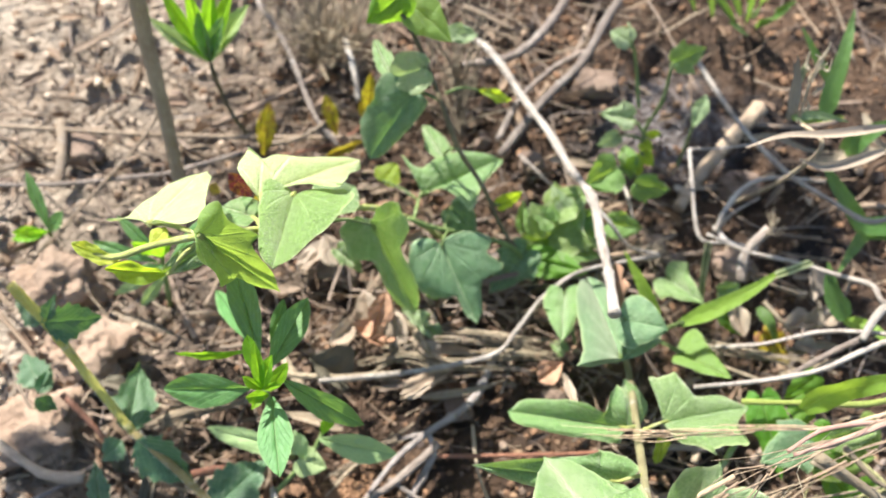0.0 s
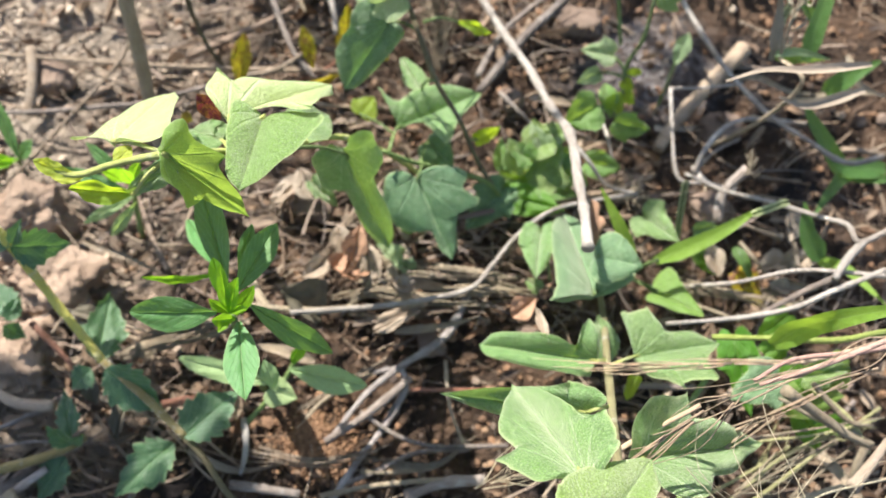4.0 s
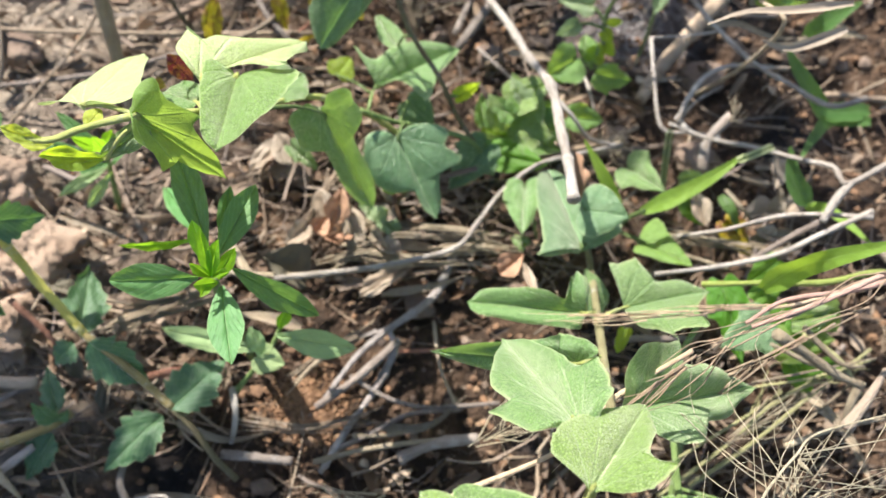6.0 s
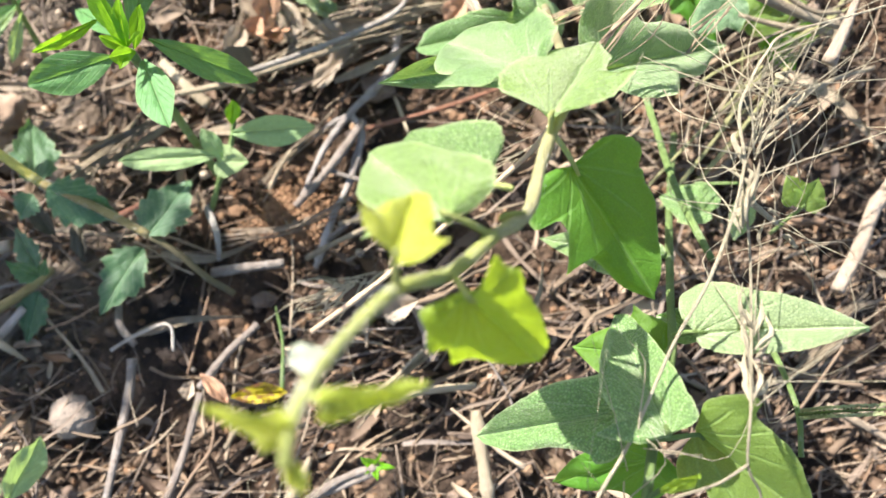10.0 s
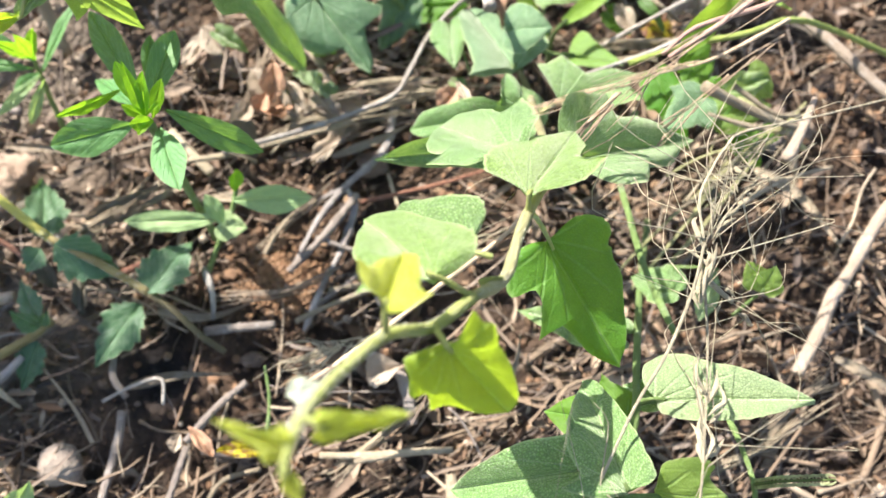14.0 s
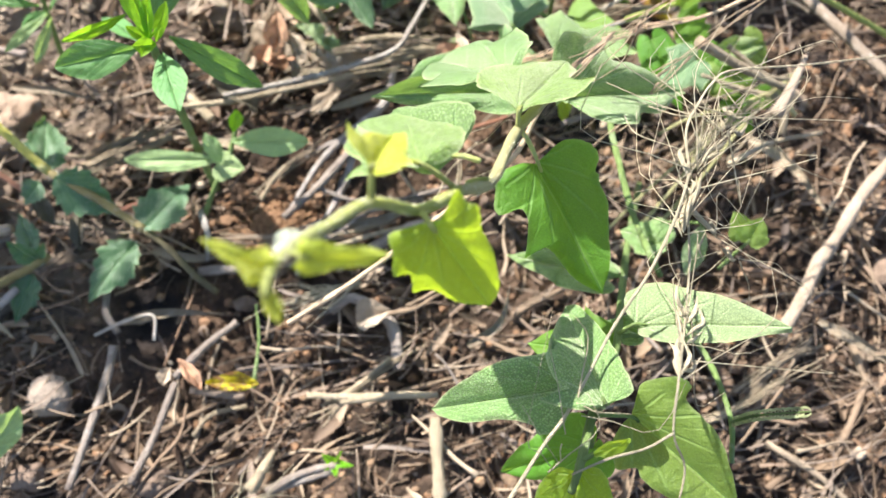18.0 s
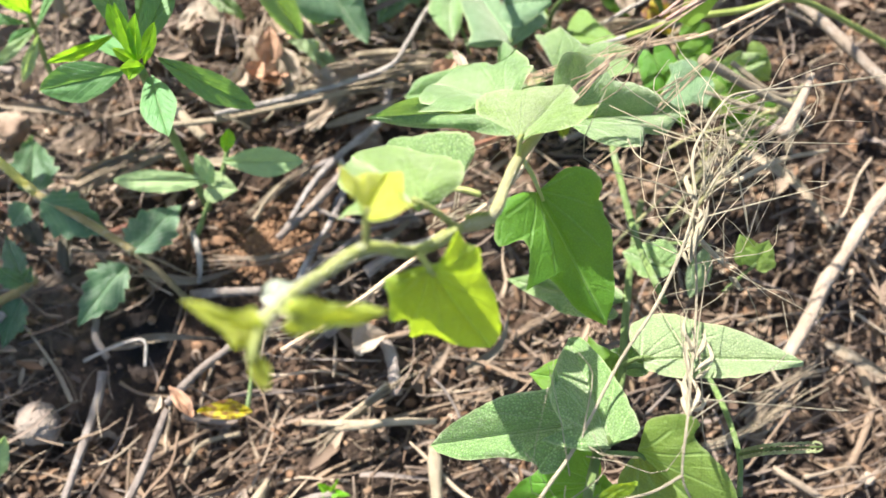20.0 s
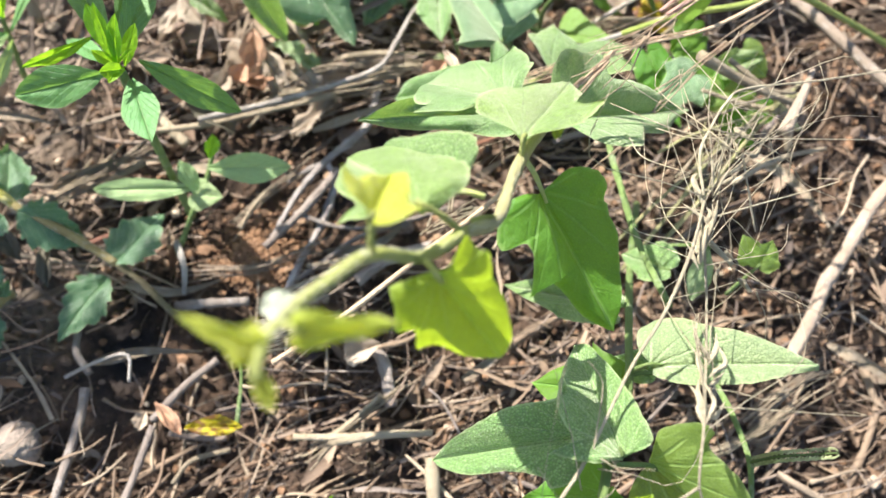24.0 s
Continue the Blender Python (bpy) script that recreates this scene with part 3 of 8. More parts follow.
def leaf_pose(base, yaw, pitch, roll):
    return Matrix.Translation(base) @ Euler((0, 0, radians(yaw))).to_matrix().to_4x4() @ Euler((radians(pitch), 0, 0)).to_matrix().to_4x4() @ Euler((0, radians(roll), 0)).to_matrix().to_4x4()


def leaf(plant, shape, base, yaw, pitch, roll, length, width, fold, mat, droop=0.10, wave=0.08, stalk=None, label="", name="leaf", teeth=0, stalk_mat=None, stalk_r=0.0006):
    """A leaf of a plant. stalk: the point of the stem from which its stalk comes."""
    v, f, uv, rims = leaf_mesh(shape, length, width, radians(fold), droop, wave, rng.random() * 90, teeth)
    m = leaf_pose(base, yaw, pitch, roll)
    ob = mesh_ob(name, v, f, mat, plant, label, uv, rims)
    ob.matrix_basis = Matrix.Translation(-plant.location) @ m
    if stalk is not None:
        inv = m.inverted()
        a, b = Vector(stalk), Vector(base)
        end = m @ Vector((0, 0.06 * length, -0.0006))
        sv, sf, suv = tube_mesh([inv @ a, inv @ (a.lerp(b, 0.5) + Vector((0, 0, 0.1)) * (b - a).length), inv @ b, inv @ end], stalk_r * 1.25, stalk_r * 0.8, 7, 5, 0.1, 2)
        mesh_ob("petiole", sv, sf, stalk_mat or STEM_GREEN, ob, "", suv, [(0, 0)] * len(suv))
    return ob


def blade(name, points, width, mat, parent=None, label="", keel=0.25, twist=0.0, taper=0.9):
    """A grass blade: a long keeled ribbon that tapers to its tip."""
    line = smooth_line(points, 7)
    n = len(line)
    off = parent.location.copy() if parent is not None else Vector(points[0])
    verts, uvs, rims, faces = [], [], [], []
    cols = 5
    fibrous = mat in (STRAW, FLATSTRAW)
    for i, c in enumerate(line):
        d = (line[min(i + 1, n - 1)] - line[max(i - 1, 0)]).normalized()
        s = d.cross(Vector((0, -0.35, 1))).normalized()
        f = i / (n - 1)
        s = (Matrix.Rotation(radians(twist) * f, 3, d) @ s).normalized()
        w = s.cross(d)
        half = width / 2 * min(1.0, 0.45 + 3 * f) * (1 - f**2.2 * taper)
        for k in range(cols):
            g = k / (cols - 1) * 2 - 1
            verts.append(c + s * half * g + w * (abs(g) * half * keel) - off)
            uvs.append((g * 0.5, f * 3) if fibrous else (f * 3, g * 0.5))
            rims.append((abs(g), 0))
    for i in range(n - 1):
        for k in range(cols - 1):
            a = i * cols + k
            faces.append((a, a + 1, a + cols + 1, a + cols))
    ob = mesh_ob(name, verts, faces, mat, parent, label, uvs, rims)
    if parent is None:
        ob.location = off
    return ob


def lump(name, at, size, mat, seed, rough=0.25, parent=None, label="", sub=4, turn=0.0):
    """A stone: a noisy, flattened ball."""
    bm = bmesh.new()
    bmesh.ops.create_icosphere(bm, subdivisions=sub, radius=1.0)
    for v in bm.verts:
        p = v.co.normalized()
        k = 1 + rough * noise.noise(p * 1.3 + Vector((seed, 0, 0))) + rough * 0.9 * (noise.voronoi(p * 1.5 + Vector((0, seed, 0)))[0][0] - 0.45) - rough * 0.5 * abs(noise.noise(p * 3.1 + Vector((0, seed, 0)))) + rough * 0.25 * noise.noise(p * 7 + Vector((0, 0, seed))) + rough * 0.16 * noise.noise(p * 17 + Vector((0, 0, seed)))
        k *= max(abs(p.x), abs(p.y), abs(p.z)) ** (-0.75 * min(1.0, rough * 2))
        v.co = Vector((p.x * size[0], p.y * size[1], p.z * size[2])) * k
    me = bpy.data.meshes.new(name)
    bm.to_mesh(me)
    bm.free()
    me.materials.append(mat)
    me.polygons.foreach_set("use_smooth", np.ones(len(me.polygons), bool))
    ob = new(name, me)
    ob.matrix_basis = pose(*at, 0, 0, turn)
    if label:
        tagged(ob, label)
    return ob


def ground_height(x, y):
    p = Vector((x, y, 0))
    h = 0.012 * noise.noise(p * 9) + 0.007 * noise.noise(p * 27 + Vector((3, 1, 0))) + 0.005 * noise.noise(p * 65) + 0.0034 * noise.noise(p * 150)
    near = max(0.0, 1 - (x * x + (y - 0.12) ** 2) / 4.0)
    return (h - 0.006) * near


# ---- ground: one sheet, fine where the camera looks, out to the horizon ----
def axis_steps(lo, hi, step):
    mid = list(np.arange(lo, hi, step))
    far_lo, far_hi, s, a, b = [], [], step, lo, hi
    while b < 400:
        s *= 1.5
        a, b = a - s, b + s
        far_lo.insert(0, a)
        far_hi.append(b)
    return far_lo + mid + far_hi


gx, gy = axis_steps(-0.5, 0.6, 0.0042), axis_steps(-0.35, 0.85, 0.0042)
gv = [(x, y, ground_height(x, y)) for y in gy for x in gx]
nx = len(gx)
gf = [(j * nx + i, j * nx + i + 1, (j + 1) * nx + i + 1, (j + 1) * nx + i) for j in range(len(gy) - 1) for i in range(nx - 1)]
tagged(mesh_ob("ground", gv, gf, SOIL), "reddish brown dry soil, burnt dark in patches", "ground", kind="structure")


def hairy(points, r0, r1, plant, mat=STEM_HAIRY):
    """A bristly stem with its bristles as one part of it."""
    stem = rod("stem", points, r0, r1, mat, plant, "bristly yellow-brown stem", 9, 8, 0.12)
    fringe(plant, points, (r0 + r1) / 2, 0.0013, stem)
    return stem


def fringe(plant, points, r0, long, stem=None):
    """Fine hairs along a stem, joined into one part."""
    line, r1 = smooth_line(points, 40), r0
    verts, faces, off = [], [], plant.location
    for i in range(len(line) - 1):
        d = (line[i + 1] - line[i]).normalized()
        for _ in range(3):
            c = line[i].lerp(line[i + 1], rng.random())
            o = (Vector((rng.uniform(-1, 1), rng.uniform(-1, 1), rng.uniform(-1, 1))).cross(d)).normalized()
            r = r0 + (r1 - r0) * i / len(line)
            a, tip = c + o * r * 0.85 - off, c + o * (r + long * rng.uniform(0.6, 1.4)) + d * rng.uniform(-0.0006, 0.0006) - off
            s = o.cross(d) * 0.00005
            n = len(verts)
            verts += [a + s, a - s, a + d * 0.00008, tip]
            faces += [(n, n + 1, n + 3), (n + 1, n + 2, n + 3), (n + 2, n, n + 3)]
    mesh_ob("bristle_fringe", verts, faces, HAIR, stem or plant, "fine pale bristles", [(0, 0)] * len(verts), [(0, 0)] * len(verts))


def spike(points, plant):
    """A slender grass spike: an axis with overlapping grains in two rows."""
    axis = rod("spike_axis", points, 0.0006, 0.0003, STEM_GREEN, plant, "slender green grass spike", 6, 8, 0.0)
    line = smooth_line(points, 8)
    off = plant.location
    for i in range(1, len(line) - 1):
        d = (line[i + 1] - line[i - 1]).normalized()
        s = d.cross(Vector((0, 0, 1))).normalized()
        for sg in (-1, 1):
            c = line[i] + s * sg * 0.0005
            v, f, uv = tube_mesh([c - d * 0.0014, c + s * sg * 0.0004, c + d * 0.0018], 0.00022, 0.00015, 6, 3)
            mid = len(v) // 2
            v = [c + (q - c) * (1.0 + 1.3 * math.exp(-(((j - mid) / (0.3 * len(v))) ** 2))) for j, q in enumerate(v)]
            mesh_ob("grain", [q - off for q in v], f, GRAIN, axis, "", uv, [(0, 0)] * len(uv))


def awns(points, count, spread, length, mat, plant, thick=1.0):
    """Fine curved awns that fan out along a line, joined into one part; thick ones are plump husks."""
    line = smooth_line(points, 12)
    verts, faces, uvs = [], [], []
    off = plant.location
    for _ in range(count):
        i = rng.randrange(len(line) - 2)
        c = line[i].lerp(line[i + 1], rng.random())
        d = (line[min(i + 6, len(line) - 1)] - line[max(0, i - 2)]).normalized()
        o = Vector((rng.gauss(0, 1), rng.gauss(0, 1), rng.gauss(0, 0.6)))
        far = length * rng.uniform(0.5, 1.25)
        e = c + (d + o * spread).normalized() * far
        c = c + o * 0.0006
        curl = Vector((rng.gauss(0, 1), rng.gauss(0, 1), rng.gauss(0, 0.5))) * min(0.3, spread) * 0.5 * far
        mid = c.lerp(e, 0.5) + o * spread * 0.2 * far + curl
        a, r = len(verts), rng.uniform(0.00010, 0.00020) * thick
        if thick > 3:
            # a husk: pointed at both ends, with a thin bristle at its tip
            v, f, uv = tube_mesh([c, c.lerp(mid, 0.5), mid, e], r * 0.9, r * 0.9, 6, 3)
            n = len(v) // 6
            v = [q + (line_c - q) * (1 - 1.5 * math.sin(math.pi * min(1.0, (j // 6 + 0.4) / n)) ** 1.3) for j, q in enumerate(v) for line_c in [sum((v[(j // 6) * 6 + k] for k in range(6)), Vector()) / 6]]
        else:
            v, f, uv = tube_mesh([c, c.lerp(mid, 0.4), mid, e], r * 1.9, r * 0.6, 4, 3)
        verts += [q - off for q in v]
        faces += [tuple(a + k for k in q) for q in f]
        uvs += uv
    return mesh_ob("awn_tuft", verts, faces, mat, plant, "", uvs, [(0, 0)] * len(uvs))


def dry_leaf(points, width, mat):
    """A dry leaf rolled in along its midrib."""
    a, b = Vector(points[0]), Vector(points[1])
    d = b - a
    ln = d.length
    yaw, pitch = math.degrees(math.atan2(-d.x, d.y)), math.degrees(math.asin(max(-1, min(1, d.z / ln))))
    v, f, uv, rims = leaf_mesh("lance", ln, width * 1.3, radians(38), 0.12, 0.16, rng.random() * 90)
    ob = mesh_ob("dry_leaf", v, f, mat, None, "", uv, rims)
    ob.matrix_basis = leaf_pose(a, yaw, pitch, rng.uniform(-25, 25))
    return ob


def frayed_stalk(points, width, strands, mat):
    """A split dry stalk: several torn fibres that run side by side and part at the ends."""
    line = smooth_line(points, 5)
    colour = "brown" if mat is TWIG_BROWN else "tan"
    stalk = thing("frayed_stalk", points[0], f"frayed {colour} dry stalk split into fibres on the litter", "dry stalk", "frayed stalks")
    off = Vector(points[0])
    for k in range(strands):
        side = (k / (strands - 1) - 0.5) * width
        a, b = sorted((rng.randrange(0, 3), len(line) - rng.randrange(0, 3)))
        strand = []
        for i, q in enumerate(line):
            f = i / (len(line) - 1)
            d = (line[min(i + 1, len(line) - 1)] - line[max(i - 1, 0)]).normalized()
            s = d.cross(Vector((0, 0, 1))).normalized()
            spread = 0.75 + 1.1 * (2 * f - 1) ** 2
            strand.append(q + s * side * spread + Vector((0, 0, width * (0.25 - abs(side / width)) + 0.0012 * noise.noise((k * 3.7, f * 4, 1)))) + s * 0.0012 * noise.noise((k * 5.1, f * 5, 4)))
        r = width / strands * rng.uniform(0.45, 0.8)
        v, f, uv = tube_mesh(strand[a:b], r, r * rng.uniform(0.4, 0.8), 5, 2, 0.25, k * 7.3)
        mesh_ob("fibre", [q - off for q in v], f, mat, stalk, "", uv, [(0, 0)] * len(uv))


# ---- creeper: the shoot in the middle, reaching towards the camera ----
reaching = thing("creeper_shoot", (0.1047, 0.1225, 0), "creeping vine shoot with downy lobed grey-green leaves above litter", "vine", "creeper shoots")
rod("stem", [(0.1018, 0.1394, 0), (0.0959, 0.1099, 0.03), (0.0875, 0.0825, 0.065), (0.0807, 0.0543, 0.095), (0.0753, 0.0389, 0.118), (0.0704, 0.0249, 0.138)], 0.0016, 0.0015, STEM_TAN, reaching)
rod("stem", [(0.0704, 0.0249, 0.138), (0.0572, 0.0076, 0.158), (0.0497, -0.0041, 0.167), (0.043, -0.0155, 0.176), (0.0335, -0.0215, 0.187)], 0.0015, 0.0014, STEM_OLIVE, reaching, "downy tan-green stem")
rod("stem", [(0.0335, -0.0215, 0.187), (0.0232, -0.0288, 0.1975), (0.0135, -0.0331, 0.2147), (0.0046, -0.0399, 0.2225), (-0.0012, -0.0475, 0.234), (-0.0035, -0.054, 0.2425), (-0.005, -0.058, 0.243)], 0.0014, 0.0008, STEM_YOUNG, reaching, "pale yellow-green young stem")
fringe(reaching, [(0.0577, 0.0071, 0.158), (0.043, -0.0155, 0.176), (0.0335, -0.0215, 0.187), (0.0232, -0.0288, 0.1975), (0.0135, -0.0331, 0.2147), (0.0046, -0.0399, 0.2225), (-0.0012, -0.0475, 0.234), (-0.0035, -0.054, 0.2425)], 0.0014, 0.0004)
rod("side_bud", [(0.0371, -0.0157, 0.178), (0.0398, -0.0162, 0.18), (0.042, -0.0168, 0.181)], 0.0009, 0.0004, STEM_YOUNG, reaching)
leaf(reaching, "paddle|paddle_horn", (0.0822, 0.0809, 0.0707), 78, -15, -17, 0.0466, 0.0302, 25, DOWNY, stalk=(0.0875, 0.0825, 0.065), droop=0.04, wave=0.04, stalk_mat=STEM_YOUNG)
leaf(reaching, "halberd", (0.0729, 0.0572, 0.09), 86, 11, -12, 0.0517, 0.0188, 25, DOWNY, stalk=(0.0818, 0.0594, 0.09), stalk_mat=STEM_YOUNG)
leaf(reaching, "maple|maple_notch", (0.057, 0.0272, 0.1528), 21, -47, -6, 0.0563, 0.0376, 25, DOWNY, stalk=(0.0704, 0.0249, 0.138), droop=0.04, wave=0.04, stalk_mat=STEM_YOUNG)
leaf(reaching, "horn|horn_low", (0.0981, 0.0841, 0.0665), -79, -2, -13, 0.0359, 0.0385, 25, DOWNY, stalk=(0.0873, 0.0798, 0.067), droop=0.04, wave=0.04, stalk_mat=STEM_YOUNG)
leaf(reaching, "crown|crown_low", (0.0845, 0.0376, 0.1154), -79, -28, 11, 0.0605, 0.0374, 25, DOWNY, stalk=(0.0829, 0.0364, 0.116), droop=0.04, wave=0.04, stalk_mat=STEM_YOUNG)
leaf(reaching, "fan|fan_cusp", (0.0563, 0.0084, 0.166), -42, -30, -19, 0.0380, 0.0297, 20, DOWNY_WARM, stalk=(0.0555, 0.0052, 0.16), droop=0.04, wave=0.04, stalk_mat=STEM_YOUNG)
leaf(reaching, "maple|fan", (0.0253, -0.0174, 0.1967), 23, -40, 9, 0.0387, 0.0289, 8, DOWNY_WARM, stalk=(0.0335, -0.0215, 0.187), droop=0.04, wave=0.04, stalk_mat=STEM_YOUNG)
leaf(reaching, "strap|fan", (0.0356, -0.007, 0.1765), 42, -9, -10, 0.0215, 0.0255, 8, DOWNY, stalk=(0.0416, -0.0096, 0.176), droop=0.04, wave=0.04, stalk_mat=STEM_YOUNG)
leaf(reaching, "halberd", (0.0148, -0.0291, 0.222), -23, -43, 13, 0.0211, 0.0141, 30, SHOOT, stalk=(0.0135, -0.0331, 0.2147), droop=0.05, stalk_mat=STEM_YOUNG)
leaf(reaching, "heart|heart_step", (0.0619, 0.0009, 0.1466), -157, -31, -6, 0.0433, 0.0358, 6, DEEP, stalk=(0.057, 0.0065, 0.158), droop=0.04, wave=0.04, stalk_mat=STEM_YOUNG)
leaf(reaching, "wing|wing_step", (0.025, -0.0354, 0.2022), -137, -56, 31, 0.0291, 0.0246, 8, YOUNG, stalk=(0.0232, -0.0288, 0.1975), stalk_mat=STEM_YOUNG, droop=0.04, wave=0.04)
leaf(reaching, "halberd", (0.0015, -0.0515, 0.2395), -95, -20, 53, 0.0145, 0.0068, 8, SHOOT, stalk=(-0.0015, -0.0485, 0.235), stalk_mat=STEM_YOUNG, stalk_r=0.0005)
leaf(reaching, "halberd", (-0.0042, -0.0535, 0.2425), 62, 19, -45, 0.0109, 0.0062, 13, SHOOT, stalk=(-0.0035, -0.054, 0.2425), stalk_mat=STEM_YOUNG, stalk_r=0.0004)
leaf(reaching, "lance", (0.0018, -0.0425, 0.226), 78, -34, -20, 0.0095, 0.0046, 9, WHITE_DOWN, stalk=(0.002, -0.0425, 0.2265), stalk_r=0.0004, stalk_mat=STEM_YOUNG)
leaf(reaching, "lance", (-0.0045, -0.056, 0.243), -173, -28, 4, 0.0066, 0.0028, 8, SHOOT)

# ---- creeper: the shoot lowest down ----
low = thing("creeper_shoot", (0.1037, -0.0308, 0), "creeping vine shoot with pointed downy leaves over dry stalks", "vine", "creeper shoots")
rod("stem", [(0.1379, 0.0505, 0), (0.1136, 0.0117, 0.04), (0.0913, -0.025, 0.085), (0.0787, -0.0467, 0.11), (0.0651, -0.0643, 0.125), (0.0555, -0.0794, 0.135), (0.0521, -0.086, 0.13)], 0.0014, 0.0011, STEM_GREEN, low)
leaf(low, "spur|slim", (0.0652, -0.0661, 0.137), 0, -27, -3, 0.0376, 0.0322, 20, DOWNY, stalk=(0.0651, -0.0665, 0.127), droop=0.04, wave=0.04)
leaf(low, "spear|spear_ear", (0.0589, -0.0582, 0.1244), 83, -23, -11, 0.0422, 0.0308, 25, DOWNY, stalk=(0.0651, -0.0643, 0.125), droop=0.04, wave=0.04)
leaf(low, "lobed", (0.078, -0.0457, 0.1), 64, -18, -7, 0.0263, 0.0246, 5, DEEP, stalk=(0.081, -0.0438, 0.105))
leaf(low, "tongue_ear|strap", (0.0831, -0.0437, 0.1242), -105, 14, -22, 0.0419, 0.0264, 17, PALE, stalk=(0.0821, -0.041, 0.105), droop=0.04, wave=0.04)
leaf(low, "ear_step|low_step", (0.0758, -0.0687, 0.1199), -141, -12, 26, 0.0397, 0.0365, 25, FRESH, stalk=(0.0633, -0.067, 0.127), droop=0.04, wave=0.04)
leaf(low, "three", (0.0543, -0.0816, 0.132), 170, -45, 5, 0.0227, 0.0191, 6, YOUNG, stalk=(0.0545, -0.08, 0.135), wave=0.09)
leaf(low, "lance", (0.0584, -0.0785, 0.136), -86, 39, 45, 0.0118, 0.0046, 8, YOUNG, stalk=(0.0555, -0.0794, 0.135))
leaf(low, "lobed", (0.0664, -0.0721, 0.1), 90, -46, -26, 0.0395, 0.0247, 5, DEEP, stalk=(0.0635, -0.0673, 0.12))
leaf(low, "cordate", (0.0921, -0.0409, 0.095), 46, -18, 8, 0.0132, 0.0132, 25, DOWNY, stalk=(0.0832, -0.0407, 0.1))
leaf(low, "cordate", (0.0922, -0.012, 0.07), 56, -18, -7, 0.0400, 0.0159, 25, DOWNY, stalk=(0.0988, -0.0121, 0.07))
leaf(low, "cordate", (0.1236, 0.0031, 0.05), 44, -25, -3, 0.0207, 0.0164, 25, DOWNY, stalk=(0.1117, 0.0087, 0.045))
leaf(low, "lance", (0.1409, 0.0088, 0.05), 150, -24, -0, 0.0211, 0.0090, 8, PALE, stalk=(0.1192, 0.0202, 0.03))
leaf(low, "cordate", (0.1467, -0.0082, 0.07), -43, 41, 16, 0.0101, 0.0127, 5, FRESH, stalk=(0.1411, -0.0103, 0.05))
leaf(low, "cordate", (0.1457, -0.0056, 0.07), 21, 40, -4, 0.0101, 0.0104, 5, FRESH)
seedling = thing("seedling", (-0.0184, -0.0477, 0), "tiny bright green seedling among dry stalks", "seedling")
leaf(seedling, "cordate", (-0.0175, -0.0484, 0.008), 44, 39, -7, 0.0070, 0.0039, 24, LANCE_YOUNG)
leaf(seedling, "cordate", (-0.0175, -0.0484, 0.008), -58, 48, 84, 0.0082, 0.0030, 6, LANCE_YOUNG)
leaf(seedling, "cordate", (-0.0175, -0.0484, 0.008), -109, 29, -15, 0.0094, 0.0033, 25, LANCE_YOUNG)
leaf(seedling, "cordate", (-0.0175, -0.0484, 0.008), -178, 23, 3, 0.0061, 0.0036, 30, LANCE_YOUNG)
leaf(seedling, "cordate", (-0.0175, -0.0484, 0.008), 124, 37, -44, 0.0054, 0.0015, 30, LANCE_YOUNG)
rod("stem", [(-0.0181, -0.0478, 0), (-0.0175, -0.0484, 0.008)], 0.0005, 0.0004, STEM_GREEN, seedling)

# ---- creeper: the shoot held highest, over the herb ----
upper = thing("creeper_shoot", (-0.0244, 0.1872, 0), "creeping vine shoot with big pale downy leaves, sunlit from behind", "vine", "creeper shoots")
rod("stem", [(0.023, 0.1885, 0), (0.0007, 0.1864, 0.035), (-0.0192, 0.1691, 0.08), (-0.0362, 0.1449, 0.115), (-0.0496, 0.1318, 0.135), (-0.0637, 0.1193, 0.155), (-0.0793, 0.1174, 0.152), (-0.092, 0.1152, 0.148), (-0.1026, 0.1187, 0.146)], 0.0014, 0.0009, STEM_YOUNG, upper)
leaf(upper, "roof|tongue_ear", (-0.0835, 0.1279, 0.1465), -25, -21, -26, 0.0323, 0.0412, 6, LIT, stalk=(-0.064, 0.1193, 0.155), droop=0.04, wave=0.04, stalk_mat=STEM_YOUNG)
leaf(upper, "fin|fin_low", (-0.0642, 0.1178, 0.1581), -98, -62, 35, 0.0446, 0.0234, 5, FRESH, stalk=(-0.0617, 0.1205, 0.153), droop=0.04, wave=0.04, stalk_mat=STEM_YOUNG)
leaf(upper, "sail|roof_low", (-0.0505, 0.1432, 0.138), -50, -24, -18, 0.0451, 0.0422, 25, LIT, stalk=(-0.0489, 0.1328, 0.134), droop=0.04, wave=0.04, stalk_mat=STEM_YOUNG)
leaf(upper, "fan|slim", (-0.0399, 0.1466, 0.1337), 173, 16, -4, 0.0332, 0.0405, 25, DOWNY_WARM, stalk=(-0.0475, 0.1339, 0.132), droop=0.04, wave=0.04, stalk_mat=STEM_YOUNG)
leaf(upper, "cordate", (-0.0325, 0.1586, 0.1), -35, -25, 8, 0.0207, 0.0190, 25, DOWNY, stalk=(-0.0347, 0.1471, 0.112), stalk_mat=STEM_YOUNG)
leaf(upper, "cordate", (-0.055, 0.1415, 0.125), 57, -27, -4, 0.0196, 0.0121, 25, DOWNY, stalk=(-0.0496, 0.1318, 0.135), stalk_mat=STEM_YOUNG)
leaf(upper, "lance", (-0.0768, 0.1132, 0.14), 84, -10, -53, 0.0229, 0.0087, 8, YOUNG, stalk=(-0.0665, 0.1192, 0.15), stalk_mat=STEM_YOUNG)
leaf(upper, "cordate", (-0.0632, 0.1174, 0.15), 100, -36, -29, 0.0239, 0.0074, 25, DOWNY, stalk=(-0.0619, 0.1195, 0.154), stalk_mat=STEM_YOUNG)
